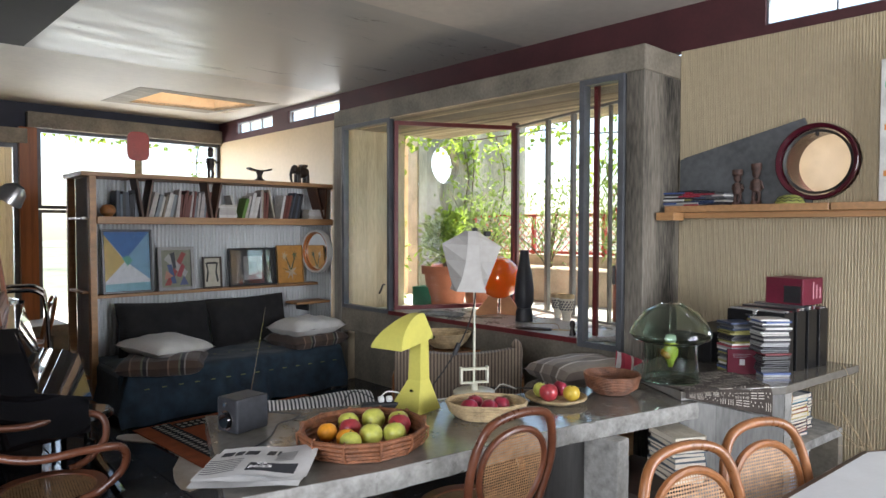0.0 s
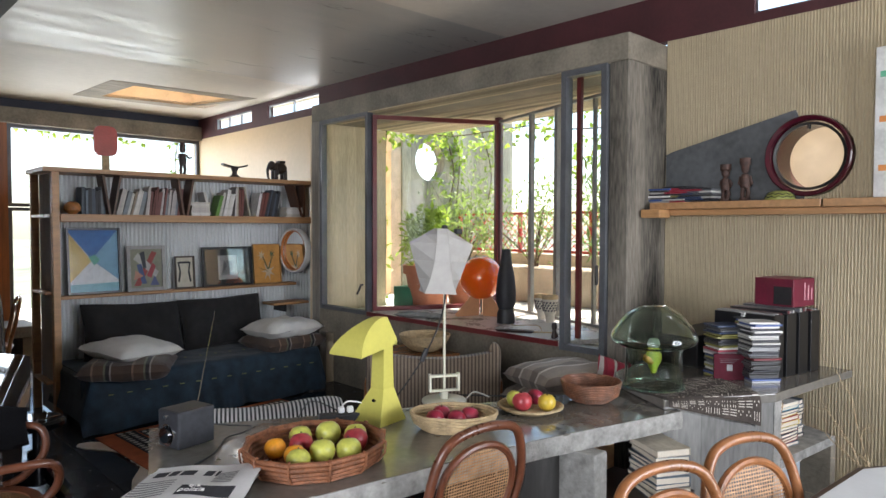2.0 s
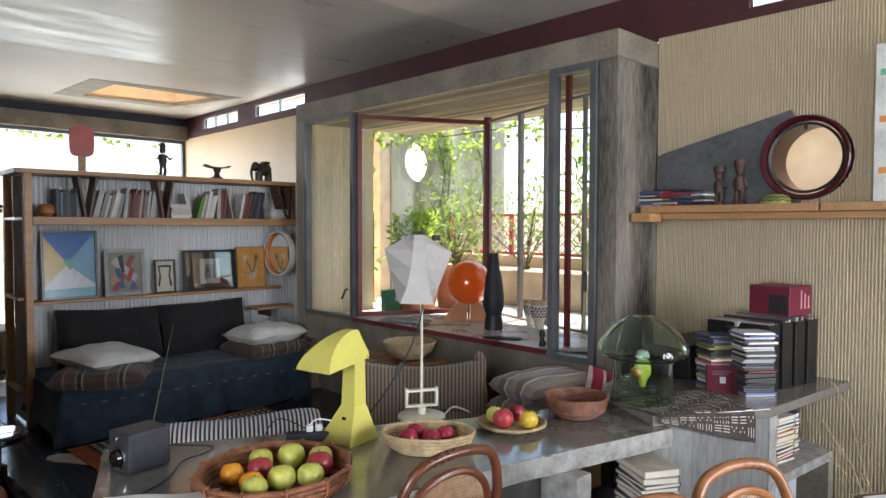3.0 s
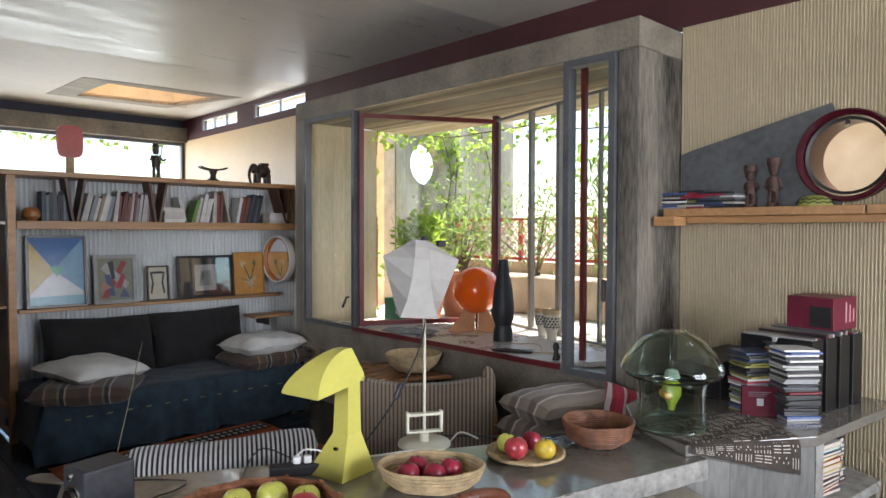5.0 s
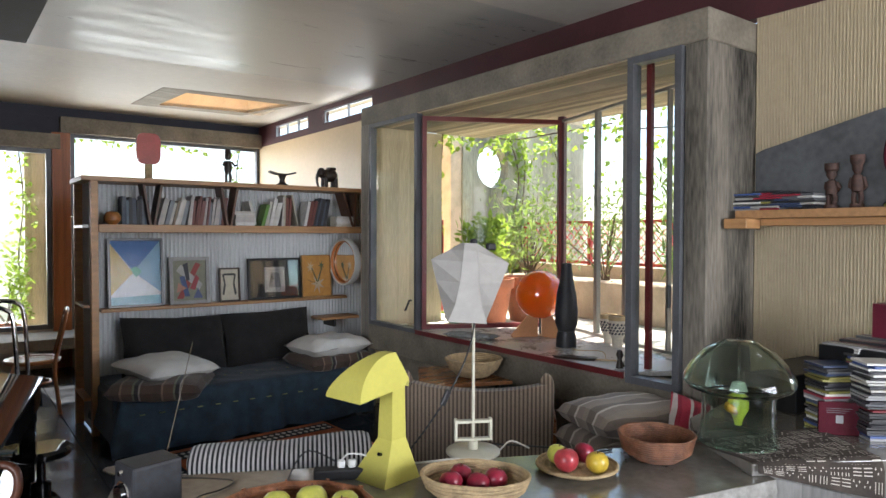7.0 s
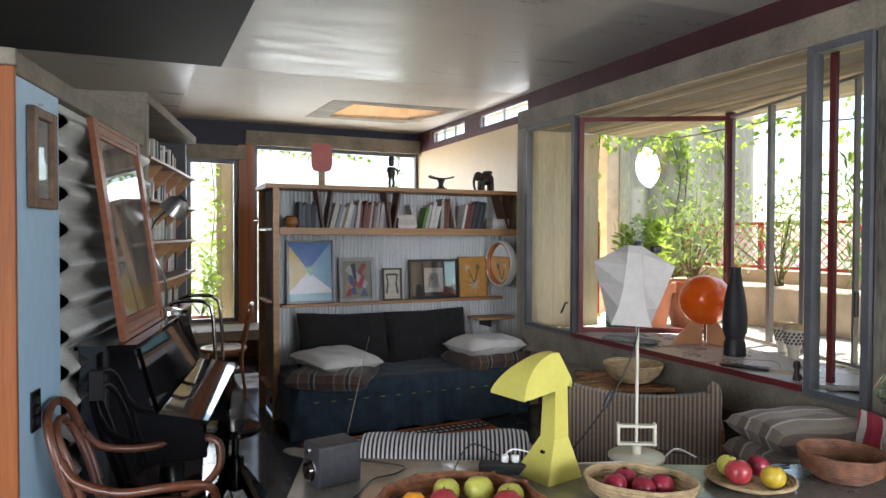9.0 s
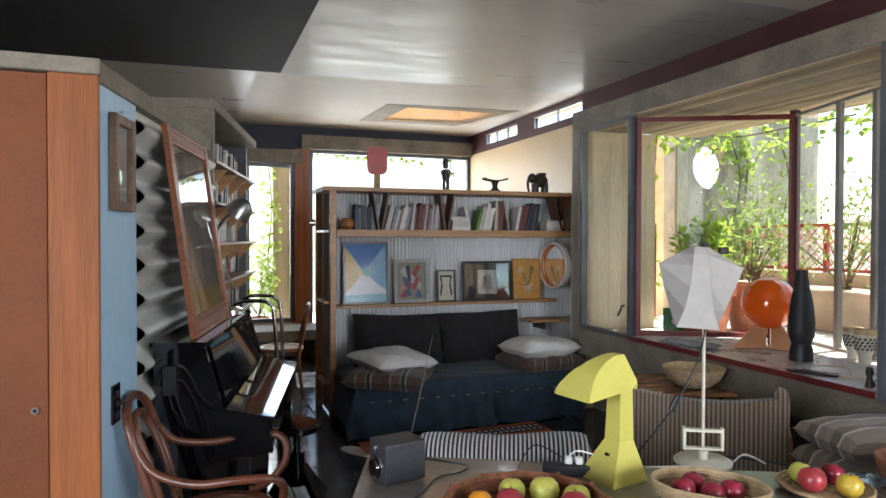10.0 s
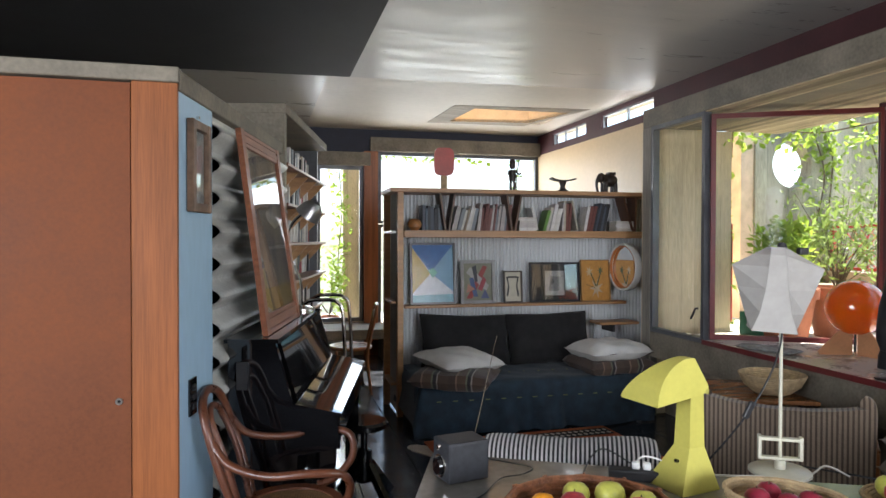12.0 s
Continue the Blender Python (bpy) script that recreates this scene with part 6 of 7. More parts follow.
bar(cl_, (-0.057, 0.031, 0.046), (-0.057, 0.031, 0.125), 0.01, 0.026, (0.5, 0.86, 0))
bar(cl_, (0.057, -0.031, 0.046), (0.057, -0.031, 0.125), 0.01, 0.026, (0.5, 0.86, 0))
part("clamp", cl_, M_LAMPW, wl)
part("rod", tube(BM(), [(0, 0, 0.045), (0, 0, 0.74)], 0.006, 10), M_LAMPW, wl, "", True)
M_SHADE = surface("white fabric shade", (0.36, 0.345, 0.32), 0.8, scale=20, vary=0.04)
LEVELS = ((0.772, 0.03, 0.02, 0.028), (0.745, 0.075, 0.024, 0.05), (0.705, 0.145, 0.028, 0.066), (0.63, 0.121, 0.034, 0.074), (0.55, 0.095, 0.048, 0.076), (0.487, 0.074, 0.07, 0.074))
SHADE_M = pose(-0.042, 0.038, 0, 0, 3, -32)


def shade_ring(k, grow=0.0):
    z, s_, f_, d_ = LEVELS[k]
    s_, f_, d_ = s_ + grow, f_ + grow * 0.5, d_ + grow
    return [SHADE_M @ Vector((x, y, z)) for x, y in ((f_, -d_), (s_ * 1.05, 0), (f_, d_), (-f_, d_), (-s_ * 0.95, 0), (-f_, -d_))]


bm = BM()
for grow in (0.0, -0.004):
    rows_ = [[bm.verts.new(p) for p in shade_ring(k, grow)] for k in range(len(LEVELS))]
    for upper, lower in zip(rows_, rows_[1:]):
        for i in range(6):
            bm.faces.new((upper[i], lower[i], lower[(i + 1) % 6], upper[(i + 1) % 6]))
    if grow == 0.0:
        bm.faces.new(rows_[0])
shade_ = part("shade", bm, M_SHADE, wl, "folded white shade")
for i in (0, 2, 3, 5):
    part("seam", tube(BM(), [shade_ring(k)[i] for k in range(len(LEVELS))], 0.0016, 5), M_SHADE, shade_)
part("cap", lathe(BM(), [(0, 0.77), (0.016, 0.77), (0.012, 0.785), (0, 0.788)], 16), M_BLACKMATT, wl, "", True)
part("switch", box(BM(), 0.05, 0.085, -0.03, -0.005, 0.745, 0.77, None, 0.004), M_BLACKMATT, wl)

# cables and power strip
M_CABLE = surface("black cable", (0.012, 0.012, 0.013), 0.5)
M_CABLEW = surface("cream cable", (0.5, 0.48, 0.42), 0.5)
def cable(pts, mat, label, r=0.0035):
    return solid("cable", tube(BM(), smooth_path(pts, 8), r, 6), mat, (0, 0, 0), 0, label, "cable", "", True)
cable([(2.373, 2.238, 1.24), (2.352, 2.222, 1.16), (2.29, 2.2, 1.06), (2.21, 2.205, 0.94), (2.13, 2.26, 0.8), (2.1, 2.33, 0.725), (1.95, 2.36, 0.7245)], M_CABLE, "black lamp cable hanging from the shade")
sbx = solid("inline_switch", box(BM(), -0.011, 0.011, -0.008, 0.008, -0.03, 0.03, None, 0.004), M_BLACKMATT, (2.21, 2.205, 0.945), 0, "black inline cable switch", "switch")
sbx.matrix_basis = pose(2.213, 2.2, 0.955, 10, 22, 0)
cable([(2.45, 2.3, 0.725), (2.55, 2.2, 0.7245), (2.65, 2.08, 0.7245), (2.72, 1.98, 0.7245), (2.8, 1.95, 0.7245)], M_CABLE, "black cable across the table")
cable([(2.05, 2.29, 0.726), (2.25, 2.22, 0.726), (2.42, 2.18, 0.726), (2.52, 2.2, 0.745), (2.56, 2.14, 0.726)], M_CABLEW, "cream cable across the table")
cable([(1.41, 2.5, 0.76), (1.5, 2.53, 0.73), (1.56, 2.47, 0.726), (1.5, 2.42, 0.726), (1.42, 2.4, 0.726), (1.32, 2.28, 0.7245), (1.2, 2.2, 0.7245)], M_CABLE, "black radio cable on the table", 0.0025)
cable([(1.62, 2.2, 0.7245), (1.72, 2.4, 0.726), (1.8, 2.42, 0.79), (1.9, 2.34, 0.735)], M_CABLE, "thin black cable on the table", 0.0025)
ps = thing("power_strip", (1.86, 2.3, TZ_), -28, "black power strip with white plugs", "power strip")
part("body", box(BM(), -0.09, 0.09, -0.025, 0.025, 0, 0.035, None, 0.006, 2), M_BLACKMATT, ps)
for x in (0.0, 0.035):
    part("plug", box(BM(), x - 0.014, x + 0.012, -0.013, 0.013, 0.0355, 0.06, None, 0.006, 2), M_WHITEP, ps, "white plug")
part("plug_lead", tube(BM(), smooth_path([(0.0, 0, 0.06), (0.03, 0, 0.08), (0.1, 0.0, 0.06), (0.15, -0.02, 0.004)], 6), 0.003, 6), M_WHITEP, ps)

# glass mushroom lamp on a mud cloth
M_SMOKE = glass("smoky green blown glass", (0.74, 0.85, 0.79), 0.0, False)
gm = thing("glass_lamp", (3.14, 1.65, 0.769), 0, "clear blown-glass mushroom lamp on a patterned cloth", "table lamp")
part("hood", lathe(BM(), [(0, 0.375), (0.06, 0.368), (0.12, 0.335), (0.165, 0.285), (0.19, 0.24), (0.193, 0.22), (0.18, 0.2), (0.15, 0.185), (0.128, 0.18), (0.124, 0.15), (0.128, 0.08), (0.134, 0.0), (0.129, 0.0), (0.124, 0.08), (0.12, 0.15), (0.124, 0.186), (0.15, 0.192), (0.178, 0.207), (0.188, 0.222), (0.183, 0.24), (0.16, 0.28), (0.118, 0.328), (0.06, 0.362), (0, 0.369)], 48), M_SMOKE, gm, "", True)
for a in (0.5, 2.6, 4.7):
    part("rib", tube(BM(), smooth_path([(0.05 * math.cos(a), 0.05 * math.sin(a), 0.374), (0.17 * math.cos(a), 0.17 * math.sin(a), 0.285), (0.197 * math.cos(a), 0.197 * math.sin(a), 0.225), (0.135 * math.cos(a), 0.135 * math.sin(a), 0.175), (0.138 * math.cos(a), 0.138 * math.sin(a), 0.0)], 6), 0.005, 8), M_SMOKE, gm, "", True)
bulb = BM()
lathe(bulb, [(0, 0.06), (0.012, 0.06), (0.02, 0.09), (0.036, 0.12), (0.036, 0.15), (0.02, 0.17), (0, 0.172)], 20)
part("bulb", bulb, surface("lime yellow glass", (0.5, 0.55, 0.06), 0.15, scale=10, vary=0.1), gm, "lime yellow inner bulb", True)
part("globe", lathe(BM(), [(0, 0.165), (0.022, 0.17), (0.032, 0.195), (0.022, 0.22), (0, 0.226)], 20), surface("pale green glass", (0.5, 0.6, 0.48), 0.15), gm, "", True)
part("spout", tube(BM(), smooth_path([(-0.02, 0, 0.12), (-0.05, 0.01, 0.13), (-0.075, 0.0, 0.15)], 5), 0.02, 10, False, 0.008), surface("amber glass", (0.6, 0.3, 0.04), 0.15), gm, "amber inner spout", True)
part("ring", tube(BM(), [(0.137 * math.cos(2 * math.pi * i / 40), 0.137 * math.sin(2 * math.pi * i / 40), 0.004) for i in range(40)], 0.006, 8, True), M_SMOKE, gm, "", True)
mc = thing("mud_cloth", (0, 0, 0), 0, "dark brown mud cloth with white line pattern", "cloth")
CP = [Vector((3.0, 1.77)), Vector((2.975, 1.495)), Vector((3.36, 1.262)), Vector((3.56, 1.56))]


def cloth_at(u, v, up=0.0):
    k = min(1.0, v / 0.72)
    p = (CP[0] * (1 - u) + CP[3] * u) * (1 - k) + (CP[1] * (1 - u) + CP[2] * u) * k
    w_ = 0.003 * noise.noise(Vector((u * 5, v * 5, 2)))
    drop = max(0.0, v - 0.72) / 0.28
    out = Vector((-0.515, -0.857)) * (up * (drop > 0.1) + 0.014 * min(1, drop * 4))
    return (p.x + out.x, p.y + out.y, 0.7645 + abs(w_) - (0.03 + 0.11 * u) * drop + up * (drop <= 0.1) + 0.003 * math.sin(drop * 3))


bm = BM()
grid(bm, 24, 20, lambda u, v: cloth_at(u, v, 0.0))
grid(bm, 24, 20, lambda u, v: cloth_at(u, v, 0.0035))
part("cloth", bm, surface("mud dyed cotton", (0.05, 0.038, 0.03), 0.9, scale=14, vary=0.25, bump=0.3, fine=120), mc, "", True)
ln = BM()
rl = random.Random(3)
for i in range(11):
    for j in range(9):
        u0, v0 = 0.04 + i * 0.088, 0.05 + j * 0.104
        k = (i // 2 + j) % 3
        for q in range(3):
            if k == 0:
                u1, v1, du, dv = u0 + 0.022 * q, v0 + 0.035 * ((q + i) % 2), 0.009, 0.018
            elif k == 1:
                u1, v1, du, dv = u0 + q * 0.026, v0, 0.0065, 0.082
            else:
                u1, v1, du, dv = u0, v0 + q * 0.03, 0.068, 0.009
            u1 += rl.uniform(-0.003, 0.003)
            ln.faces.new([ln.verts.new(cloth_at(min(.99, a), min(.99, b), 0.0045)) for a, b in ((u1, v1), (u1 + du, v1), (u1 + du, v1 + dv), (u1, v1 + dv))])
lp = part("pattern", ln, surface("white resist pattern", (0.55, 0.5, 0.43), 0.9), mc)
tagged(lp, kind="stuff")

# ---- on the concrete shelf block ----
M_CASE = [surface("disc case %d" % i, c, 0.3, vary=0.08) for i, c in enumerate(((0.3, 0.3, 0.3), (0.03, 0.03, 0.035), (0.12, 0.125, 0.135), (0.16, 0.025, 0.03), (0.42, 0.41, 0.38), (0.04, 0.06, 0.12), (0.25, 0.23, 0.07), (0.06, 0.06, 0.06), (0.62, 0.61, 0.58), (0.05, 0.09, 0.25), (0.3, 0.03, 0.05)))]
G3 = "disc cases on the shelf block"
rc_ = random.Random(11)


def disc_case(m, mat, group, t=0.0105):
    ob = solid("disc_case", box(BM(), -0.071, 0.071, -0.0625, 0.0625, 0, t - 0.0014, None, 0.0008), mat, (0, 0, 0), 0, "flat plastic disc case in a stack", "disc case", group)
    ob.matrix_basis = m
    return ob


def disc_stack(x, y, z, n, turn, group):
    for k in range(n):
        disc_case(pose(x + rc_.uniform(-0.008, 0.008), y + rc_.uniform(-0.008, 0.008), z, 0, 0, turn + rc_.uniform(-6, 6)), M_CASE[rc_.choice((0, 1, 1, 2, 3, 4, 5, 6, 7, 7, 8, 8, 9, 10))], group)
        z += 0.0108
    return z


disc_stack(3.62, 1.53, 0.763, 24, -30, G3)
disc_stack(3.63, 1.37, 0.763, 27, -38, G3)
disc_stack(3.78, 1.5, 0.763, 29, -30, G3)
ds = solid("standing_case", box(BM(), -0.071, 0.071, -0.008, 0.008, 0, 0.125, None, 0.001), surface("wine red case", (0.08, 0.011, 0.02), 0.25), (3.545, 1.475, 0.763), -50, "wine-red boxed disc set standing in front of the stacks", "disc case")
part("label", box(BM(), -0.012, 0.014, -0.0094, -0.0084, 0.045, 0.075), M_CASE[0], ds)
tt = BM()
for k in range(3):
    box(tt, -0.045, 0.045 - 0.012 * k, -0.0094, -0.0086, 0.1 - k * 0.008, 0.102 - k * 0.008)
part("text_bars", tt, M_CASE[2], ds)
M_FILE = surface("black record box", (0.01, 0.01, 0.011), 0.35, scale=12, vary=0.2)
for k in range(4):
    x, y = 3.735 + k * 0.115, 1.335 - k * 0.018
    fb = thing("record_box", (x, y, 0.763), -6, "black record box filled with sleeves", "storage box", "record boxes")
    part("box", box(BM(), -0.045, 0.052, -0.02, 0.29, 0, 0.31, None, 0.002), M_FILE, fb)
    for q in range(5):
        part("sleeve", box(BM(), -0.036 + q * 0.017, -0.024 + q * 0.017, -0.012, 0.28, 0.311, 0.318 + 0.006 * ((q * 3 + k) % 3)), M_CASE[(q * 2 + k) % 5], fb)
M_REDBOX = surface("crimson card box", (0.14, 0.012, 0.03), 0.45, vary=0.12)
rx = thing("crimson_box", (3.98, 1.38, 1.102), -8, "crimson cardboard box on the record boxes", "box")
part("carton", box(BM(), -0.105, 0.105, -0.1, 0.1, 0, 0.14, None, 0.002), M_REDBOX, rx)
part("photo", box(BM(), -0.1062, -0.1052, -0.09, 0.0, 0.01, 0.1), M_BLACKMATT, rx)
for k in range(3):
    part("text_bar", box(BM(), 0.0 + 0.035 * k, 0.012 + 0.035 * k, -0.1012, -0.1002, 0.03, 0.12 - 0.015 * k), surface("pale pink lettering", (0.5, 0.25, 0.28), 0.5) if k == 0 else bpy.data.materials["pale pink lettering"], rx)
sp2 = thing("speaker_box", (3.95, 1.8, 0.763), -5, "low black box behind the discs", "box")
part("case", box(BM(), -0.25, 0.25, -0.12, 0.12, 0, 0.17, None, 0.004), M_BLACKMATT, sp2)
for k in range(3):
    book_stack(3.62 + k * 0.03, 1.34 + 0.02 * k, 0.446, 1, "books in the niche")
zt = book_stack(3.58, 1.33, 0.446, 14, "books in the niche", 0.13, 0.17, [5, 12, 12, 13, 0], 90, 0.014, 0.022)
zt = book_stack(3.74, 1.32, 0.446, 12, "books in the niche", 0.13, 0.17, [9, 14, 15, 2, 6, 1, 4], 82, 0.014, 0.024)
book_stack(3.9, 1.34, 0.446, 9, "books in the niche", 0.12, 0.16, [3, 10, 2], 85)
book_stack(2.84, 1.46, 0.4155, 9, "books under the table", 0.22, 0.16, [6, 11, 10, 5, 2], 60, 0.014, 0.028)
pb = thing("paper_box", (3.75, 1.35, 0.0), -6, "pale blue cardboard box in the lower niche", "box")
part("carton", box(BM(), -0.14, 0.14, -0.08, 0.1, 0, 0.34, None, 0.003), surface("pale blue card", (0.4, 0.45, 0.5), 0.7), pb)
part("lid", box(BM(), -0.145, 0.145, -0.085, 0.105, 0.3405, 0.36, None, 0.003), M_CREAM, pb)

# ---- shelf on the ribbed wall ----
ws2 = thing("wall_shelf", (0, 0, 0), 0, "long pine wall shelf on the ribbed wall", "shelf")
part("board", box(BM(), 4.0, BX - 0.004, 1.225, 2.16, 1.605, 1.645, None, 0.003), M_WOODX, ws2)
part("board", box(BM(), 4.0, BX - 0.004, -0.4, 1.215, 1.605, 1.645, None, 0.003), M_WOODX, ws2)
part("batten", box(BM(), 4.08, BX - 0.006, -0.3, 2.1, 1.57, 1.604, None, 0.002), M_WOOD, ws2)
part("end_block", box(BM(), 3.93, 4.06, 2.06, 2.178, 1.555, 1.604, None, 0.003), M_WOOD, ws2)
M_LEAD = surface("dark grey slate paint", (0.095, 0.1, 0.105), 0.55, scale=3, vary=0.25, bump=0.1, fine=30)
# tear-shaped dark panel round the porthole
pnl = tagged(new("porthole"), "round porthole in a dark tear-shaped surround", "", "", "structure")
R1 = 0.262
outer = [(2.176, 1.65), (2.176, 1.955)] + [(P_Y + R1 * math.cos(a), P_Z + R1 * math.sin(a)) for a in (radians(76 - 166 * i / 30) for i in range(31))]
outer[-1] = (P_Y + 0.02, 1.65)
R0 = P_R + 0.024
inner_ = [(P_Y + R0 * math.cos(a), P_Z + R0 * math.sin(a)) for a in (2 * math.pi * i / 60 for i in range(60))]
bm = BM()


def ray_out(a):
    """Distance from the porthole's centre to the tear outline."""
    d_ = Vector((math.cos(a), math.sin(a)))
    best = 0
    for (y0, z0), (y1, z1) in zip(outer, outer[1:] + outer[:1]):
        e = Vector((y1 - y0, z1 - z0))
        w_ = Vector((y0 - P_Y, z0 - P_Z))
        den = d_.x * e.y - d_.y * e.x
        if abs(den) > 1e-9:
            t_, s_ = (w_.x * e.y - w_.y * e.x) / den, (w_.x * d_.y - w_.y * d_.x) / den
            if t_ > 0 and -1e-6 <= s_ <= 1 + 1e-6:
                best = max(best, t_)
    return best


N = 240
for x in (BX - 0.024, BX - 0.004):
    ri = [bm.verts.new((x, P_Y + R0 * math.cos(2 * math.pi * i / N), P_Z + R0 * math.sin(2 * math.pi * i / N))) for i in range(N)]
    ro = [bm.verts.new((x, P_Y + max(R0 + 0.004, ray_out(2 * math.pi * i / N)) * math.cos(2 * math.pi * i / N), P_Z + max(R0 + 0.004, ray_out(2 * math.pi * i / N)) * math.sin(2 * math.pi * i / N))) for i in range(N)]
    for i in range(N):
        bm.faces.new((ri[i], ri[(i + 1) % N], ro[(i + 1) % N], ro[i]))
    if x < BX - 0.01:
        r_first = ro
for i in range(N):
    bm.faces.new((r_first[i], r_first[(i + 1) % N], ro[(i + 1) % N], ro[i]))
part("surround", bm, M_LEAD, pnl)
rot = pose(BX, P_Y, P_Z, 0, 90, 0)
part("reveal", lathe(BM(), [(R0 + 0.012, -0.045), (R0 + 0.006, -0.05), (R0 - 0.012, -0.04), (P_R + 0.004, 0.02), (P_R, 0.24), (R0 + 0.008, 0.24), (R0 + 0.01, 0.0)], 60, rot, True), surface("wine red gloss reveal", (0.06, 0.006, 0.014), 0.2), pnl, "", True)
part("rim", lathe(BM(), [(P_R + 0.003, -0.012), (P_R - 0.012, -0.008), (P_R - 0.012, 0.008), (P_R + 0.002, 0.008)], 60, rot, True), surface("black rubber rim", (0.015, 0.015, 0.015), 0.4), pnl, "", True)
g = part("pane", lathe(BM(), [(0, -0.002), (P_R - 0.011, -0.002), (P_R - 0.011, 0.002), (0, 0.002)], 48, rot), M_GLASS, pnl)
g.visible_shadow = False
part("catch", box(BM(), BX - 0.03, BX - 0.006, P_Y - 0.006, P_Y + 0.006, P_Z + P_R - 0.035, P_Z + P_R - 0.01), M_BLACKMATT, pnl)
setting("light_well_wall", box(BM(), BX + 0.75, BX + 0.85, -0.6, 2.15, 0.72, 2.6), surface("pale pink plaster", (0.66, 0.57, 0.5), 0.85, scale=3, vary=0.08, fine=12, bump=0.2), "pale plastered terrace wall outside the porthole")
G4 = "disc cases on the wall shelf"
for y, n in ((2.13, 8), (2.03, 9), (1.93, 8), (1.86, 7)):
    disc_stack(4.12, y, 1.646, n, 90 if y != 1.86 else 84, G4)


def figurine(at, turn, h, mat):
    bm = BM()
    for pr in ([(0, 0), (0.03, 0.0), (0.03, 0.02), (0, 0.022)], [(0, 0.07), (0.024, 0.075), (0.026, 0.12), (0.018, 0.145), (0, 0.148)], [(0, 0.15), (0.012, 0.15), (0.022, 0.17), (0.022, 0.19), (0.03, 0.2), (0.03, 0.232), (0, 0.235)]):
        lathe(bm, [(r, z * h / 0.235) for r, z in pr], 12)
    for s in (-1, 1):
        tube(bm, [(s * 0.012, 0, 0.015), (s * 0.016, -0.006, 0.045), (s * 0.01, 0, 0.085 * h / 0.235)], 0.011, 8)
        tube(bm, [(s * 0.024, 0, 0.135 * h / 0.235), (s * 0.034, -0.006, 0.1), (s * 0.014, -0.022, 0.085)], 0.008, 8)
    return solid("carved_figurine", bm, mat, at, turn, "small weathered carved wooden figurine on the shelf", "carving", "carved figurines", True)


M_RUSTWOOD = surface("weathered carved wood", (0.075, 0.038, 0.028), 0.7, scale=25, vary=0.3, bump=0.4)
figurine((4.14, 1.765, 1.646), 80, 0.215, M_RUSTWOOD)
figurine((4.14, 1.655, 1.646), 95, 0.245, M_RUSTWOOD)
zb = thing("zigzag_bowl", (4.12, 1.46, 1.646), 0, "upturned bowl with a green and black zigzag pattern", "bowl")
part("body", lathe(BM(), [(0.074, 0), (0.076, 0.012), (0.06, 0.038), (0.03, 0.05), (0, 0.052)], 32), surface("olive glazed clay", (0.3, 0.32, 0.08), 0.4), zb, "", True)
bm = BM()
for r_, z_ in ((0.0772, 0.012), (0.0685, 0.028)):
    n = 24
    for i in range(n):
        a, b = 2 * math.pi * i / n, 2 * math.pi * (i + 1) / n
        za, zb_ = z_ + (0.009 if i % 2 else 0), z_ + (0 if i % 2 else 0.009)
        tube(bm, [((r_ - 0.35 * (za - z_)) * math.cos(a), (r_ - 0.35 * (za - z_)) * math.sin(a), za), ((r_ - 0.35 * (zb_ - z_)) * math.cos(b), (r_ - 0.35 * (zb_ - z_)) * math.sin(b), zb_)], 0.0022, 4)
part("zigzag", bm, M_BLACKMATT, zb)
pt = thing("striped_painting", (0, 0, 0), 0, "white painting with orange and green stripes on the shelf", "picture")
part("canvas", box(BM(), 4.17, 4.2, 0.2, 1.04, 1.647, 2.39, None, 0.002), surface("white canvas", (0.66, 0.66, 0.64), 0.7), pt)
for k, (z0, c) in enumerate(((2.24, (0.12, 0.4, 0.25)), (2.02, (0.7, 0.25, 0.06)), (1.78, (0.7, 0.27, 0.07)))):
    part("stripe", box(BM(), 4.1685, 4.1695, 0.25, 1.02, z0, z0 + 0.03), paint("stripe %d" % k, c), pt)
# dried branches in the corner
br_ = thing("dried_branches", (3.68, 0.86, 0), 0, "bare dried branches in a dark vase", "branches")
part("vase", lathe(BM(), [(0, 0), (0.07, 0), (0.09, 0.15), (0.06, 0.3), (0.04, 0.36), (0.034, 0.36), (0.05, 0.3), (0, 0.02)], 20), M_BLACKMATT, br_, "", True)
rt = random.Random(4)
M_TWIG = surface("pale dry twig", (0.45, 0.34, 0.2), 0.8)


def twig(bm, p, d_, l, r, depth):
    pts = [p]
    for _ in range(5):
        d_ = (d_ + Vector((rt.uniform(-.3, .3), rt.uniform(-.3, .3), rt.uniform(-.22, .22)))).normalized()
        pts.append(pts[-1] + d_ * l / 5)
    tube(bm, pts, r, 5, False, r * 0.4)
    if depth:
        for k in (1, 2, 3, 4, 5):
            if rt.random() < 0.85:
                twig(bm, pts[k], (d_ + Vector((rt.uniform(-1, 1), rt.uniform(-1, 1), rt.uniform(-.8, .8)))).normalized(), l * 0.5, r * 0.55, depth - 1)


for k, d_ in enumerate(((-0.5, 0.2, 0.45), (-0.3, 0.3, 0.5), (-0.4, -0.1, 0.5), (0.1, 0.1, 0.6))):
    bm = BM()
    twig(bm, Vector((0, 0, 0.3)), Vector(d_).normalized(), 0.44, 0.0035, 2)
    part("branch", bm, M_TWIG, br_)

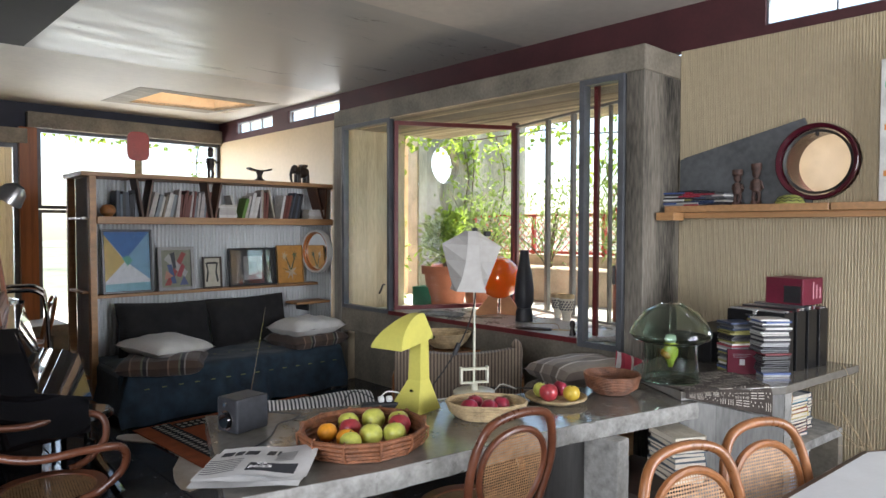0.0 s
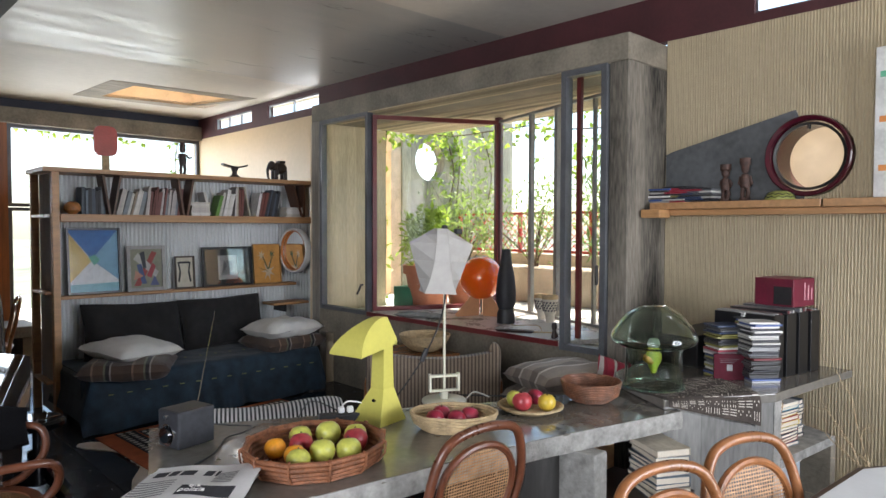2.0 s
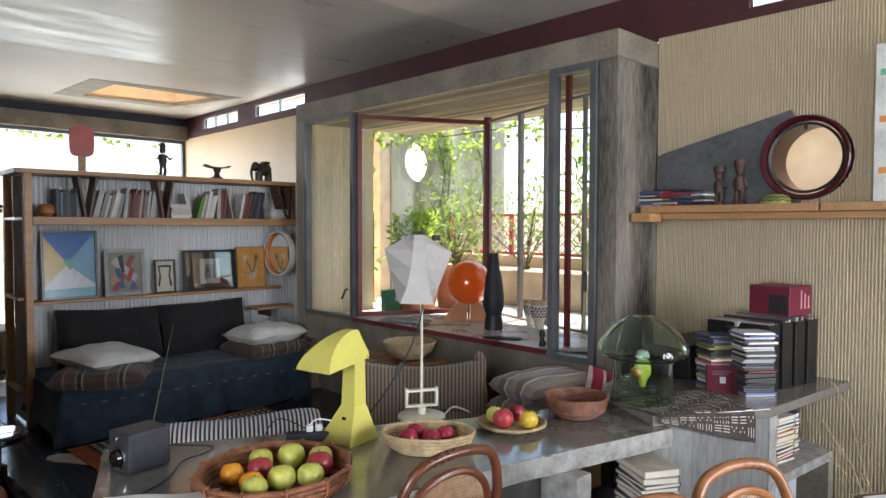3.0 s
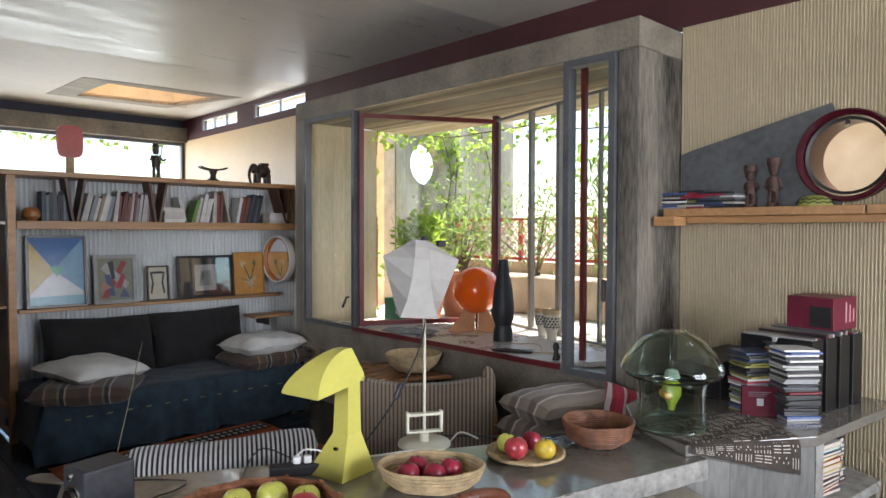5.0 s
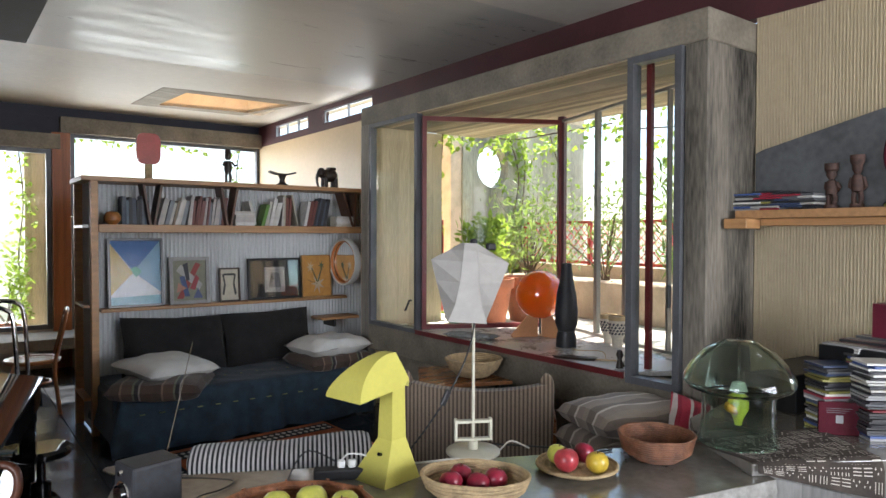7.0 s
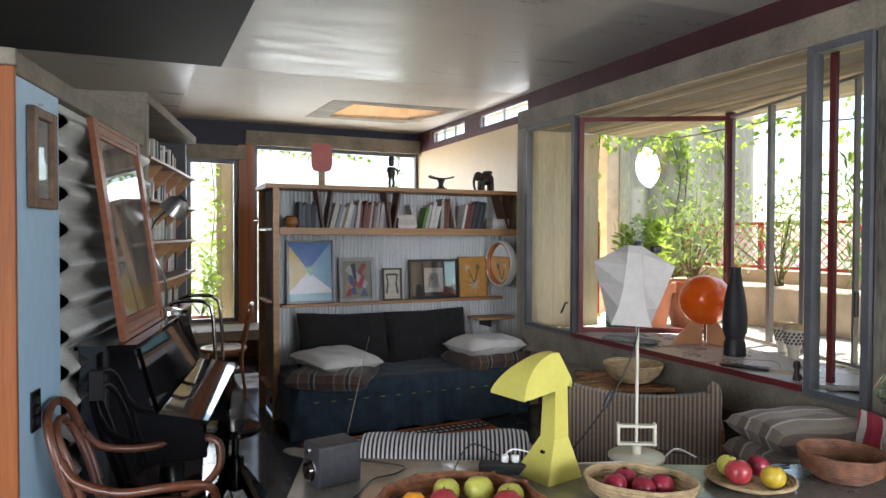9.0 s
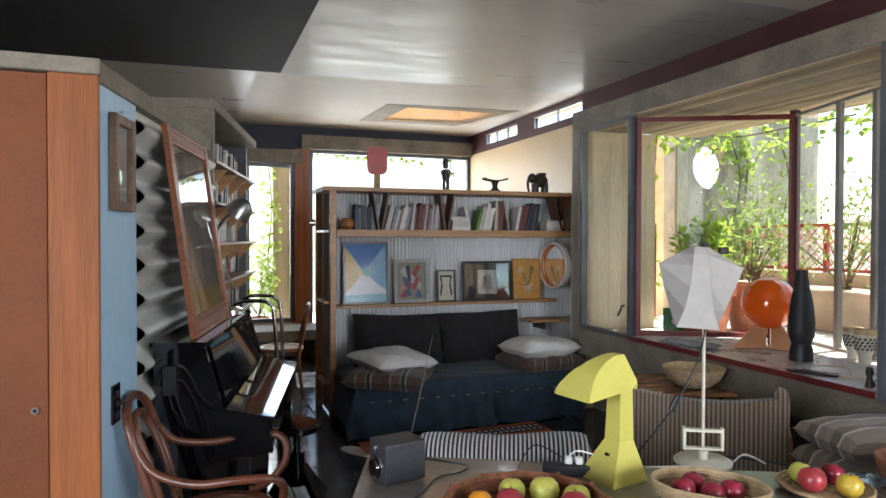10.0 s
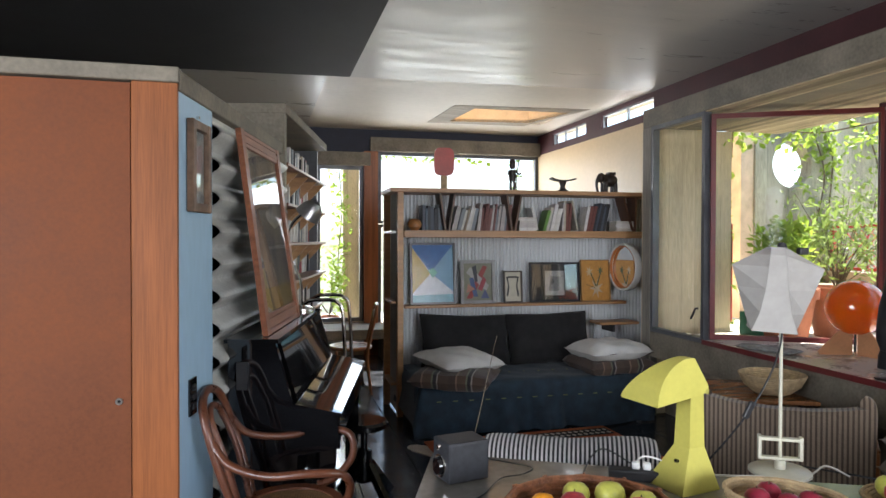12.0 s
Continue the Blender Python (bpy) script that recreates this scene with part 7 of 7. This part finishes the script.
# ---- on the window ledge ----
LZ = 0.771
M_ORG = surface("orange blown glass", (0.85, 0.13, 0.006), 0.1, scale=3, vary=0.05, coat=0.4)
ogl = thing("orange_globe_lamp", (4.35, 3.865, LZ), 0, "orange glass globe lamp on crossed plywood feet", "table lamp")
ogm = M_ORG.node_tree.nodes["Principled BSDF"]
ogm.inputs["Subsurface Weight"].default_value = 0.5
ogm.inputs["Subsurface Radius"].default_value = (0.2, 0.08, 0.03)
part("globe", lathe(BM(), [(0.178 * math.cos(a), 0.31 + 0.178 * math.sin(a)) for a in (radians(-72 + 162 * i / 18) for i in range(18))] + [(0, 0.488)], 40), M_ORG, ogl, "orange glass globe", True)
M_PLY = surface("peach plywood", (0.55, 0.27, 0.13), 0.5, scale=5, vary=0.1)
for k in range(3):
    a = radians(40 + 120 * k)
    bm = BM()
    prism(bm, [(0.02, 0.0), (0.22, 0.0), (0.23, 0.02), (0.09, 0.17), (0.02, 0.17)], -0.006, 0.006, 0.0, pose(0, 0, 0, 0, 0, math.degrees(a)) @ pose(0, 0, 0, 90, 0, 0))
    part("foot", bm, M_PLY, ogl, "peach plywood foot")
part("spindle", tube(BM(), [(0, 0, 0.02), (0, 0, 0.34)], 0.007, 8), M_BLACKMATT, ogl)
bv = thing("bottle_vase", (4.165, 3.435, LZ), 0, "tall matt black bottle vase", "vase")
part("foot", lathe(BM(), [(0, 0), (0.068, 0), (0.066, 0.07), (0.056, 0.105), (0, 0.106)], 32), M_BLACKMATT, bv, "", True)
part("body", lathe(BM(), [(0, 0.107), (0.056, 0.107), (0.074, 0.16), (0.076, 0.24), (0.064, 0.36), (0.045, 0.45), (0.034, 0.53), (0.034, 0.56), (0.026, 0.56), (0.024, 0.5), (0, 0.5)], 36), surface("matt slate black clay", (0.022, 0.022, 0.026), 0.55, scale=14, vary=0.2), bv, "", True)
M_POT = surface("white clay", (0.6, 0.55, 0.45), 0.6)
M_DOT = surface("dark blue glaze", (0.03, 0.03, 0.05), 0.5)


def dotted_pot(at, r, h):
    ob = thing("patterned_pot", at, 0, "white clay cup with a dark lattice pattern", "pot", "patterned pots")
    prof = [(0, 0), (r * 0.55, 0), (r * 0.6, h * 0.25), (r * 0.85, h * 0.45), (r, h * 0.8), (r, h), (r * 0.9, h), (r * 0.88, h * 0.8), (0, h * 0.4)]
    part("body", lathe(BM(), prof, 28), M_POT, ob, "", True)
    bm = BM()
    for j in range(4):
        for i in range(14):
            a = 2 * math.pi * (i + 0.5 * (j % 2)) / 14
            z = h * (0.47 + 0.1 * j)
            rr = r * (0.86 + 0.4 * (0.1 * j)) + 0.002
            box(bm, -0.006, 0.006, -0.001, 0.0015, -0.008, 0.008, pose(rr * math.cos(a), rr * math.sin(a), z, 0, 45, math.degrees(a) + 90) @ pose(0, 0, 0, 0, 0, 0))
    tagged(part("lattice", bm, M_DOT, ob), kind="stuff")
    part("rim", lathe(BM(), [(r * 0.9, h), (r * 1.04, h - 0.02), (r * 1.04, h + 0.008), (r * 0.9, h + 0.008)], 28, None, True), M_STRAW, ob, "", True)


dotted_pot((4.53, 3.38, LZ), 0.055, 0.19)
dotted_pot((4.43, 3.22, LZ), 0.06, 0.2)
pdm = thing("woven_pad", (3.9, 4.12, LZ), -68, "grey woven pad on the window ledge", "pad")
part("pad", softbox(0.42, 0.14, 0.035, 14, 0.3, 0, 0.006, 4), surface("grey wool felt", (0.2, 0.2, 0.19), 0.9, scale=40, vary=0.25, bump=0.4), pdm, "", True)
ty = thing("carved_tray", (3.87, 3.1, LZ), -64, "narrow dark carved tray on the window ledge", "tray")
part("tray", lathe(BM(), [(0, 0.0), (0.9, 0.0), (1.0, 0.8), (0.85, 1.0), (0.6, 0.7), (0, 0.6)], 28, Matrix.Diagonal((0.14, 0.032, 0.016, 1))), M_DARKWOOD, ty, "", True)
part("stem", tube(BM(), [(0.12, 0, 0.008), (0.2, 0.01, 0.008), (0.27, 0.03, 0.006)], 0.005, 6), M_TWIG, ty)
lf = BM()
lathe(lf, [(0, 0), (0.022, 0), (0.018, 0.02), (0.012, 0.05), (0.02, 0.075), (0.014, 0.1), (0, 0.105)], 12)
tube(lf, [(0.01, 0, 0.03), (0.04, 0.01, 0.02), (0.05, 0.01, 0.0)], 0.007, 6)
solid("small_sculpture", lf, M_DARKWOOD, (3.87, 2.76, LZ), 0, "small black sculpture on the window ledge", "sculpture", "", True)
cable([(4.22, 3.42, LZ + 0.004), (4.1, 3.3, LZ + 0.004), (4.12, 3.1, LZ + 0.02), (4.02, 2.98, LZ + 0.004)], M_TWIG, "thin pale cord on the window ledge", 0.003)

# ---- terrace plants and rail ----
def leaf_material(name, color, trans):
    m = surface(name, color, 0.5, scale=6, vary=0.2)
    t = m.node_tree
    b = t.nodes["Principled BSDF"]
    geo, mr, mx = t.nodes.new("ShaderNodeNewGeometry"), t.nodes.new("ShaderNodeMapRange"), t.nodes.new("ShaderNodeMix")
    mr.inputs[3].default_value, mr.inputs[4].default_value = 0.55, 1.5
    t.links.new(geo.outputs["Random Per Island"], mr.inputs[0])
    mx.data_type, mx.blend_type = "RGBA", "MULTIPLY"
    mx.inputs[0].default_value = 1
    t.links.new(b.inputs["Base Color"].links[0].from_socket, mx.inputs[6])
    t.links.new(mr.outputs[0], mx.inputs[7])
    t.links.new(mx.outputs[2], b.inputs["Base Color"])
    tl, ms = t.nodes.new("ShaderNodeBsdfTranslucent"), t.nodes.new("ShaderNodeMixShader")
    tl.inputs[0].default_value = (*trans, 1)
    ms.inputs[0].default_value = 0.4
    t.links.new(b.outputs[0], ms.inputs[1])
    t.links.new(tl.outputs[0], ms.inputs[2])
    t.links.new(ms.outputs[0], t.nodes["Material Output"].inputs[0])
    return m


M_LEAF = leaf_material("fresh green leaf", (0.12, 0.2, 0.03), (0.42, 0.55, 0.08))
M_LEAFD = leaf_material("grey green leaf", (0.12, 0.17, 0.05), (0.28, 0.38, 0.09))
M_STEMW = surface("brown bark", (0.1, 0.07, 0.045), 0.85, scale=20, bump=0.4)
M_TERRA = surface("terracotta", (0.36, 0.12, 0.06), 0.75, scale=6, vary=0.15)
M_TROUGH = surface("pale fibre cement trough", (0.42, 0.33, 0.25), 0.85, scale=5, vary=0.18, bump=0.2)
rp_ = random.Random(8)


def leaf(bm, p, d_, l, w):
    """One pointed leaf, folded a little along its midrib."""
    d_ = d_.normalized()
    s = d_.cross(Vector((rp_.uniform(-1, 1), rp_.uniform(-1, 1), rp_.uniform(0.2, 1)))).normalized()
    n_ = s.cross(d_)
    a, b, c = bm.verts.new(p), bm.verts.new(p + d_ * l), None
    m1 = bm.verts.new(p + d_ * l * 0.45 + s * w / 2 + n_ * w * 0.15)
    m2 = bm.verts.new(p + d_ * l * 0.45 - s * w / 2 + n_ * w * 0.15)
    bm.faces.new((a, m1, b))
    bm.faces.new((a, b, m2))


def rnd():
    return Vector((rp_.uniform(-1, 1), rp_.uniform(-1, 1), rp_.uniform(-1, 1)))


def shrub(name, at, size, n, mat, l, w, label, pot=None, clumps=9, up=0.4, category="shrub"):
    ob = thing(name, at, 0, label, category)
    z0 = 0.0
    if pot:
        r, h = pot
        part("pot", lathe(BM(), [(0, 0), (r * 0.72, 0), (r * 0.95, h * 0.8), (r * 1.06, h * 0.8), (r * 1.08, h), (r * 0.95, h), (r * 0.9, h * 0.9), (0, h * 0.88)], 28), M_TERRA, ob, "terracotta pot", True)
        z0 = h * 0.88
    st_ = BM()
    lv = BM()
    for k in range(clumps):
        c = Vector((rp_.uniform(-1, 1) * size[0], rp_.uniform(-1, 1) * size[1], z0 + size[2] * rp_.uniform(0.35, 1)))
        tube(st_, smooth_path([(rp_.uniform(-.03, .03), rp_.uniform(-.03, .03), z0), (c.x * 0.4, c.y * 0.4, z0 + (c.z - z0) * 0.5), c], 3), 0.006, 5, False, 0.003)
        for _ in range(n // clumps):
            q = rnd()
            p = c + Vector((q.x * size[0], q.y * size[1], q.z * size[2])) * 0.38
            leaf(lv, p, rnd() + Vector((0, 0, up)), l * rp_.uniform(0.6, 1.2), w * rp_.uniform(0.7, 1.2))
    part("stems", st_, M_STEMW, ob)
    tagged(part("leaves", lv, mat, ob), kind="stuff")
    return ob


shrub("potted_plant", (4.82, 5.02, 0.7), (0.2, 0.2, 0.5), 620, M_LEAF, 0.1, 0.045, "fresh green potted plant on the terrace", (0.24, 0.42), 12, 0.1, "plant")
shrub("potted_plant", (5.32, 5.0, 0.7), (0.25, 0.25, 0.6), 300, M_LEAFD, 0.1, 0.03, "leafy plant in a large terracotta pot", (0.23, 0.42), 9, 0.4, "plant")
for x, y, sx, sy, h, n in ((6.05, 5.7, 0.32, 0.4, 1.0, 800), (6.1, 4.7, 0.25, 0.55, 0.85, 900), (6.1, 3.6, 0.22, 0.55, 0.85, 700), (6.1, 2.4, 0.22, 0.6, 0.8, 600)):
    ob = shrub("terrace_shrub", (x, y, 0.7), (sx, sy, h), n, M_LEAFD, 0.075, 0.022, "airy grey-green shrub by the terrace rail", None, 22, 0.5)
    ob.location.z = 1.05
    part("planter", box(BM(), -sx, sx, -sy, sy, -0.35, 0.02, None, 0.01), M_TROUGH, ob, "long pale fibre-cement planter")
# oleander in the red-brown planter near the casement
pl = shrub("oleander", (5.3, 3.1, 1.14), (0.2, 0.35, 0.75), 420, M_LEAFD, 0.16, 0.022, "slender oleander in a red-brown planter", None, 16, 0.9)
part("planter", box(BM(), -0.22, 0.25, -0.95, 0.12, -0.44, 0.02, None, 0.008), surface("red brown planter", (0.17, 0.05, 0.032), 0.6, vary=0.15), pl, "red-brown planter box")
bm = BM()
for k in range(26):
    c = Vector((rp_.uniform(-.2, .15), rp_.uniform(-.3, .3), rp_.uniform(0.2, 0.75)))
    for _ in range(5):
        leaf(bm, c, rnd(), 0.045, 0.03)
tagged(part("flowers", bm, surface("red petals", (0.6, 0.06, 0.02), 0.5), pl), kind="stuff")


def vine(name, path, n, spread, label, l=0.085, w=0.07):
    ob = thing(name, (0, 0, 0), 0, label, "vine")
    pts = smooth_path(path, 6)
    st_, lv = BM(), BM()
    tube(st_, pts, 0.008, 5)
    for _ in range(n):
        p = rp_.choice(pts) + Vector((rp_.uniform(-1, 1) * spread[0], rp_.uniform(-1, 1) * spread[1], rp_.uniform(-1, 0.6) * spread[2]))
        for _k in range(3):
            leaf(lv, p, rnd() + Vector((0, 0, -0.5)), l * rp_.uniform(0.6, 1.15), w * rp_.uniform(0.5, 0.9))
    part("stem", st_, M_STEMW, ob)
    tagged(part("leaves", lv, M_LEAF, ob), kind="stuff")
    return ob


vine("hanging_vine", [(4.7, 5.62, 2.5), (5.2, 5.75, 2.58), (5.75, 5.7, 2.55), (5.8, 5.1, 2.55), (5.82, 4.4, 2.56)], 120, (0.12, 0.12, 0.16), "green creeper hanging along the roof edge")
vine("hanging_vine", [(5.82, 4.4, 2.5), (5.86, 3.6, 2.45), (5.8, 2.8, 2.5)], 120, (0.12, 0.14, 0.5), "green creeper hanging along the roof edge")
vine("wall_vine", [(6.3, 6.24, 0.8), (6.25, 6.25, 1.5), (6.38, 6.25, 2.2), (6.2, 6.24, 2.7)], 120, (0.3, 0.03, 0.3), "green creeper climbing the outer wall", 0.07, 0.055)
vine("wall_vine", [(7.0, 6.25, 0.8), (6.95, 6.25, 1.5), (7.1, 6.25, 2.2), (6.9, 6.24, 2.75)], 90, (0.3, 0.03, 0.3), "green creeper climbing the outer wall", 0.07, 0.055)
vine("wall_vine", [(6.45, 6.25, 0.8), (6.42, 6.25, 1.6), (6.48, 6.25, 2.4), (6.3, 6.24, 2.75)], 60, (0.1, 0.03, 0.22), "green creeper climbing the outer wall", 0.07, 0.055)
vine("wall_vine", [(4.72, 5.6, 0.75), (4.74, 5.6, 1.4), (4.72, 5.6, 2.0), (4.75, 5.6, 2.5)], 26, (0.06, 0.06, 0.2), "green creeper on the concrete corner", 0.08, 0.06)
M_HOLEWALL = banded(surface("mossy outer concrete", (0.36, 0.345, 0.265), 0.9, scale=5, vary=0.3, bump=0.4, fine=60, stretch=(1, 1, 0.2)), "X", 0.15, 0.18)
bpy.data.objects["terrace_wall"].data.materials[0] = M_HOLEWALL
setting("terrace_column", box(BM(), 5.4, 5.555, 6.32, 6.5, 0.7, 2.95), surface("pale peach column", (0.7, 0.55, 0.4), 0.8), "pale rendered terrace column")
setting("terrace_beam", box(BM(), 4.7, 7.6, 6.3, 6.45, 2.951, 3.1), M_CONC_SUNLIT, "concrete beam over the outer wall")
# red lattice rail
rl_ = thing("lattice_rail", (0, 0, 0), 0, "red steel rail with diamond lattice on the parapet", "railing")
M_RAIL = surface("bright red rail paint", (0.4, 0.03, 0.025), 0.45)
for z in (1.22, 1.66):
    part("rail", box(BM(), 6.46, 6.49, -0.9, 6.25, z - 0.015, z + 0.015), M_RAIL, rl_)
for k in range(7):
    part("post", box(BM(), 6.455, 6.495, 0.2 + k, 0.24 + k, 1.19, 1.644), M_RAIL, rl_)
bm = BM()
for k in range(-4, 62):
    for s in (-1, 1):
        y0 = 0.2 + k * 0.1
        y1 = y0 + s * 0.4
        if min(y0, y1) > 0.15 and max(y0, y1) < 6.2:
            bar(bm, (6.475 + 0.003 * s, y0, 1.236), (6.475 + 0.003 * s, y1, 1.644), 0.007, 0.007)
tagged(part("lattice", bm, M_RAIL, rl_), kind="stuff")
# red post and rail piece left of the outer wall
fp = thing("red_post", (4.98, 5.95, 0.7), 0, "red steel post with a short rail", "post")
part("post", box(BM(), -0.025, 0.025, -0.025, 0.025, 0, 0.97), M_RAIL, fp)
part("rail", box(BM(), -0.4, -0.026, -0.012, 0.012, 0.93, 0.96), M_RAIL, fp)
gb = thing("green_crate", (4.78, 5.2, 0.7), 10, "green plastic crate on the terrace", "crate")
M_CRATE = surface("green plastic", (0.03, 0.17, 0.1), 0.4)
for x0, x1, y0, y1, z0, z1 in ((-0.17, 0.17, -0.12, 0.12, 0, 0.01), (-0.17, 0.17, -0.12, -0.108, 0.011, 0.2), (-0.17, 0.17, 0.108, 0.12, 0.011, 0.2), (-0.17, -0.158, -0.107, 0.107, 0.011, 0.2), (0.158, 0.17, -0.107, 0.107, 0.011, 0.2)):
    part("side", box(BM(), x0, x1, y0, y1, z0, z1), M_CRATE, gb)

# ---- beyond the far windows ----
setting("far_terrace", box(BM(), WEST, 5.5, FAR + 0.25, FAR + 3.2, -0.3, 0.2), bpy.data.materials["sunlit terrace paving"], "pale far terrace paving")
setting("far_pillar", box(BM(), 1.62, 1.9, FAR + 0.75, FAR + 0.95, 0.2, 2.7), M_CONC_SUNLIT, "concrete terrace pillar")
vine("pillar_vine", [(1.6, FAR + 0.72, 0.4), (1.55, FAR + 0.7, 1.2), (1.6, FAR + 0.7, 1.9), (1.55, FAR + 0.7, 2.6)], 120, (0.14, 0.06, 0.25), "green creeper climbing a terrace pillar", 0.08, 0.06)
shrub("potted_plant", (1.42, FAR + 0.55, 0.2), (0.2, 0.16, 0.7), 220, M_LEAF, 0.1, 0.045, "green plant in a terracotta pot outside", (0.13, 0.26), 8, 0.3, "plant")
shrub("potted_plant", (1.05, FAR + 1.0, 0.2), (0.25, 0.2, 0.9), 260, M_LEAF, 0.1, 0.04, "green plant in a terracotta pot outside", (0.16, 0.3), 8, 0.3, "plant")
vine("hanging_vine", [(2.0, FAR + 0.5, 2.72), (2.7, FAR + 0.5, 2.74), (3.4, FAR + 0.5, 2.72), (4.2, FAR + 0.5, 2.72)], 70, (0.1, 0.05, 0.1), "green creeper hanging outside the long window", 0.09, 0.07)
vine("hanging_vine", [(4.15, FAR + 0.45, 2.75), (4.1, FAR + 0.45, 2.3), (4.16, FAR + 0.45, 1.9)], 26, (0.08, 0.05, 0.1), "green creeper hanging outside the long window", 0.1, 0.08)
setting("far_eave", box(BM(), 1.0, 4.6, FAR + 0.26, FAR + 0.7, 2.74, 2.86), M_CONC, "concrete eave outside the long window")

# ---- floor tiles ----
TS = 0.4
tile_bm = BM()
box(tile_bm, 0.003, TS - 0.003, 0.003, TS - 0.003, -0.012, 0.0, None, 0.0015)
first_tile = link("tile", tile_bm, M_FLOOR)
tile_mesh = first_tile.data
flo = bpy.data.objects["floor"]
rest = BM()
count = 0
x = WEST
while x < BX - 0.01:
    y = SOUTH
    while y < FAR - 0.01:
        near = 0.3 < x < 3.8 and 2.6 < y < 9.0
        if near and count < 290:
            o = first_tile if count == 0 else new("tile", tile_mesh)
            o.parent = flo
            o.location = (x, y, 0.0)
            count += 1
        else:
            box(rest, x + 0.003, min(x + TS, BX) - 0.003, y + 0.003, min(y + TS, FAR) - 0.003, -0.012, 0.0)
        y += TS
    x += TS
rs = link("tiles", rest, M_FLOOR)
rs.parent = flo
tagged(rs, kind="stuff")
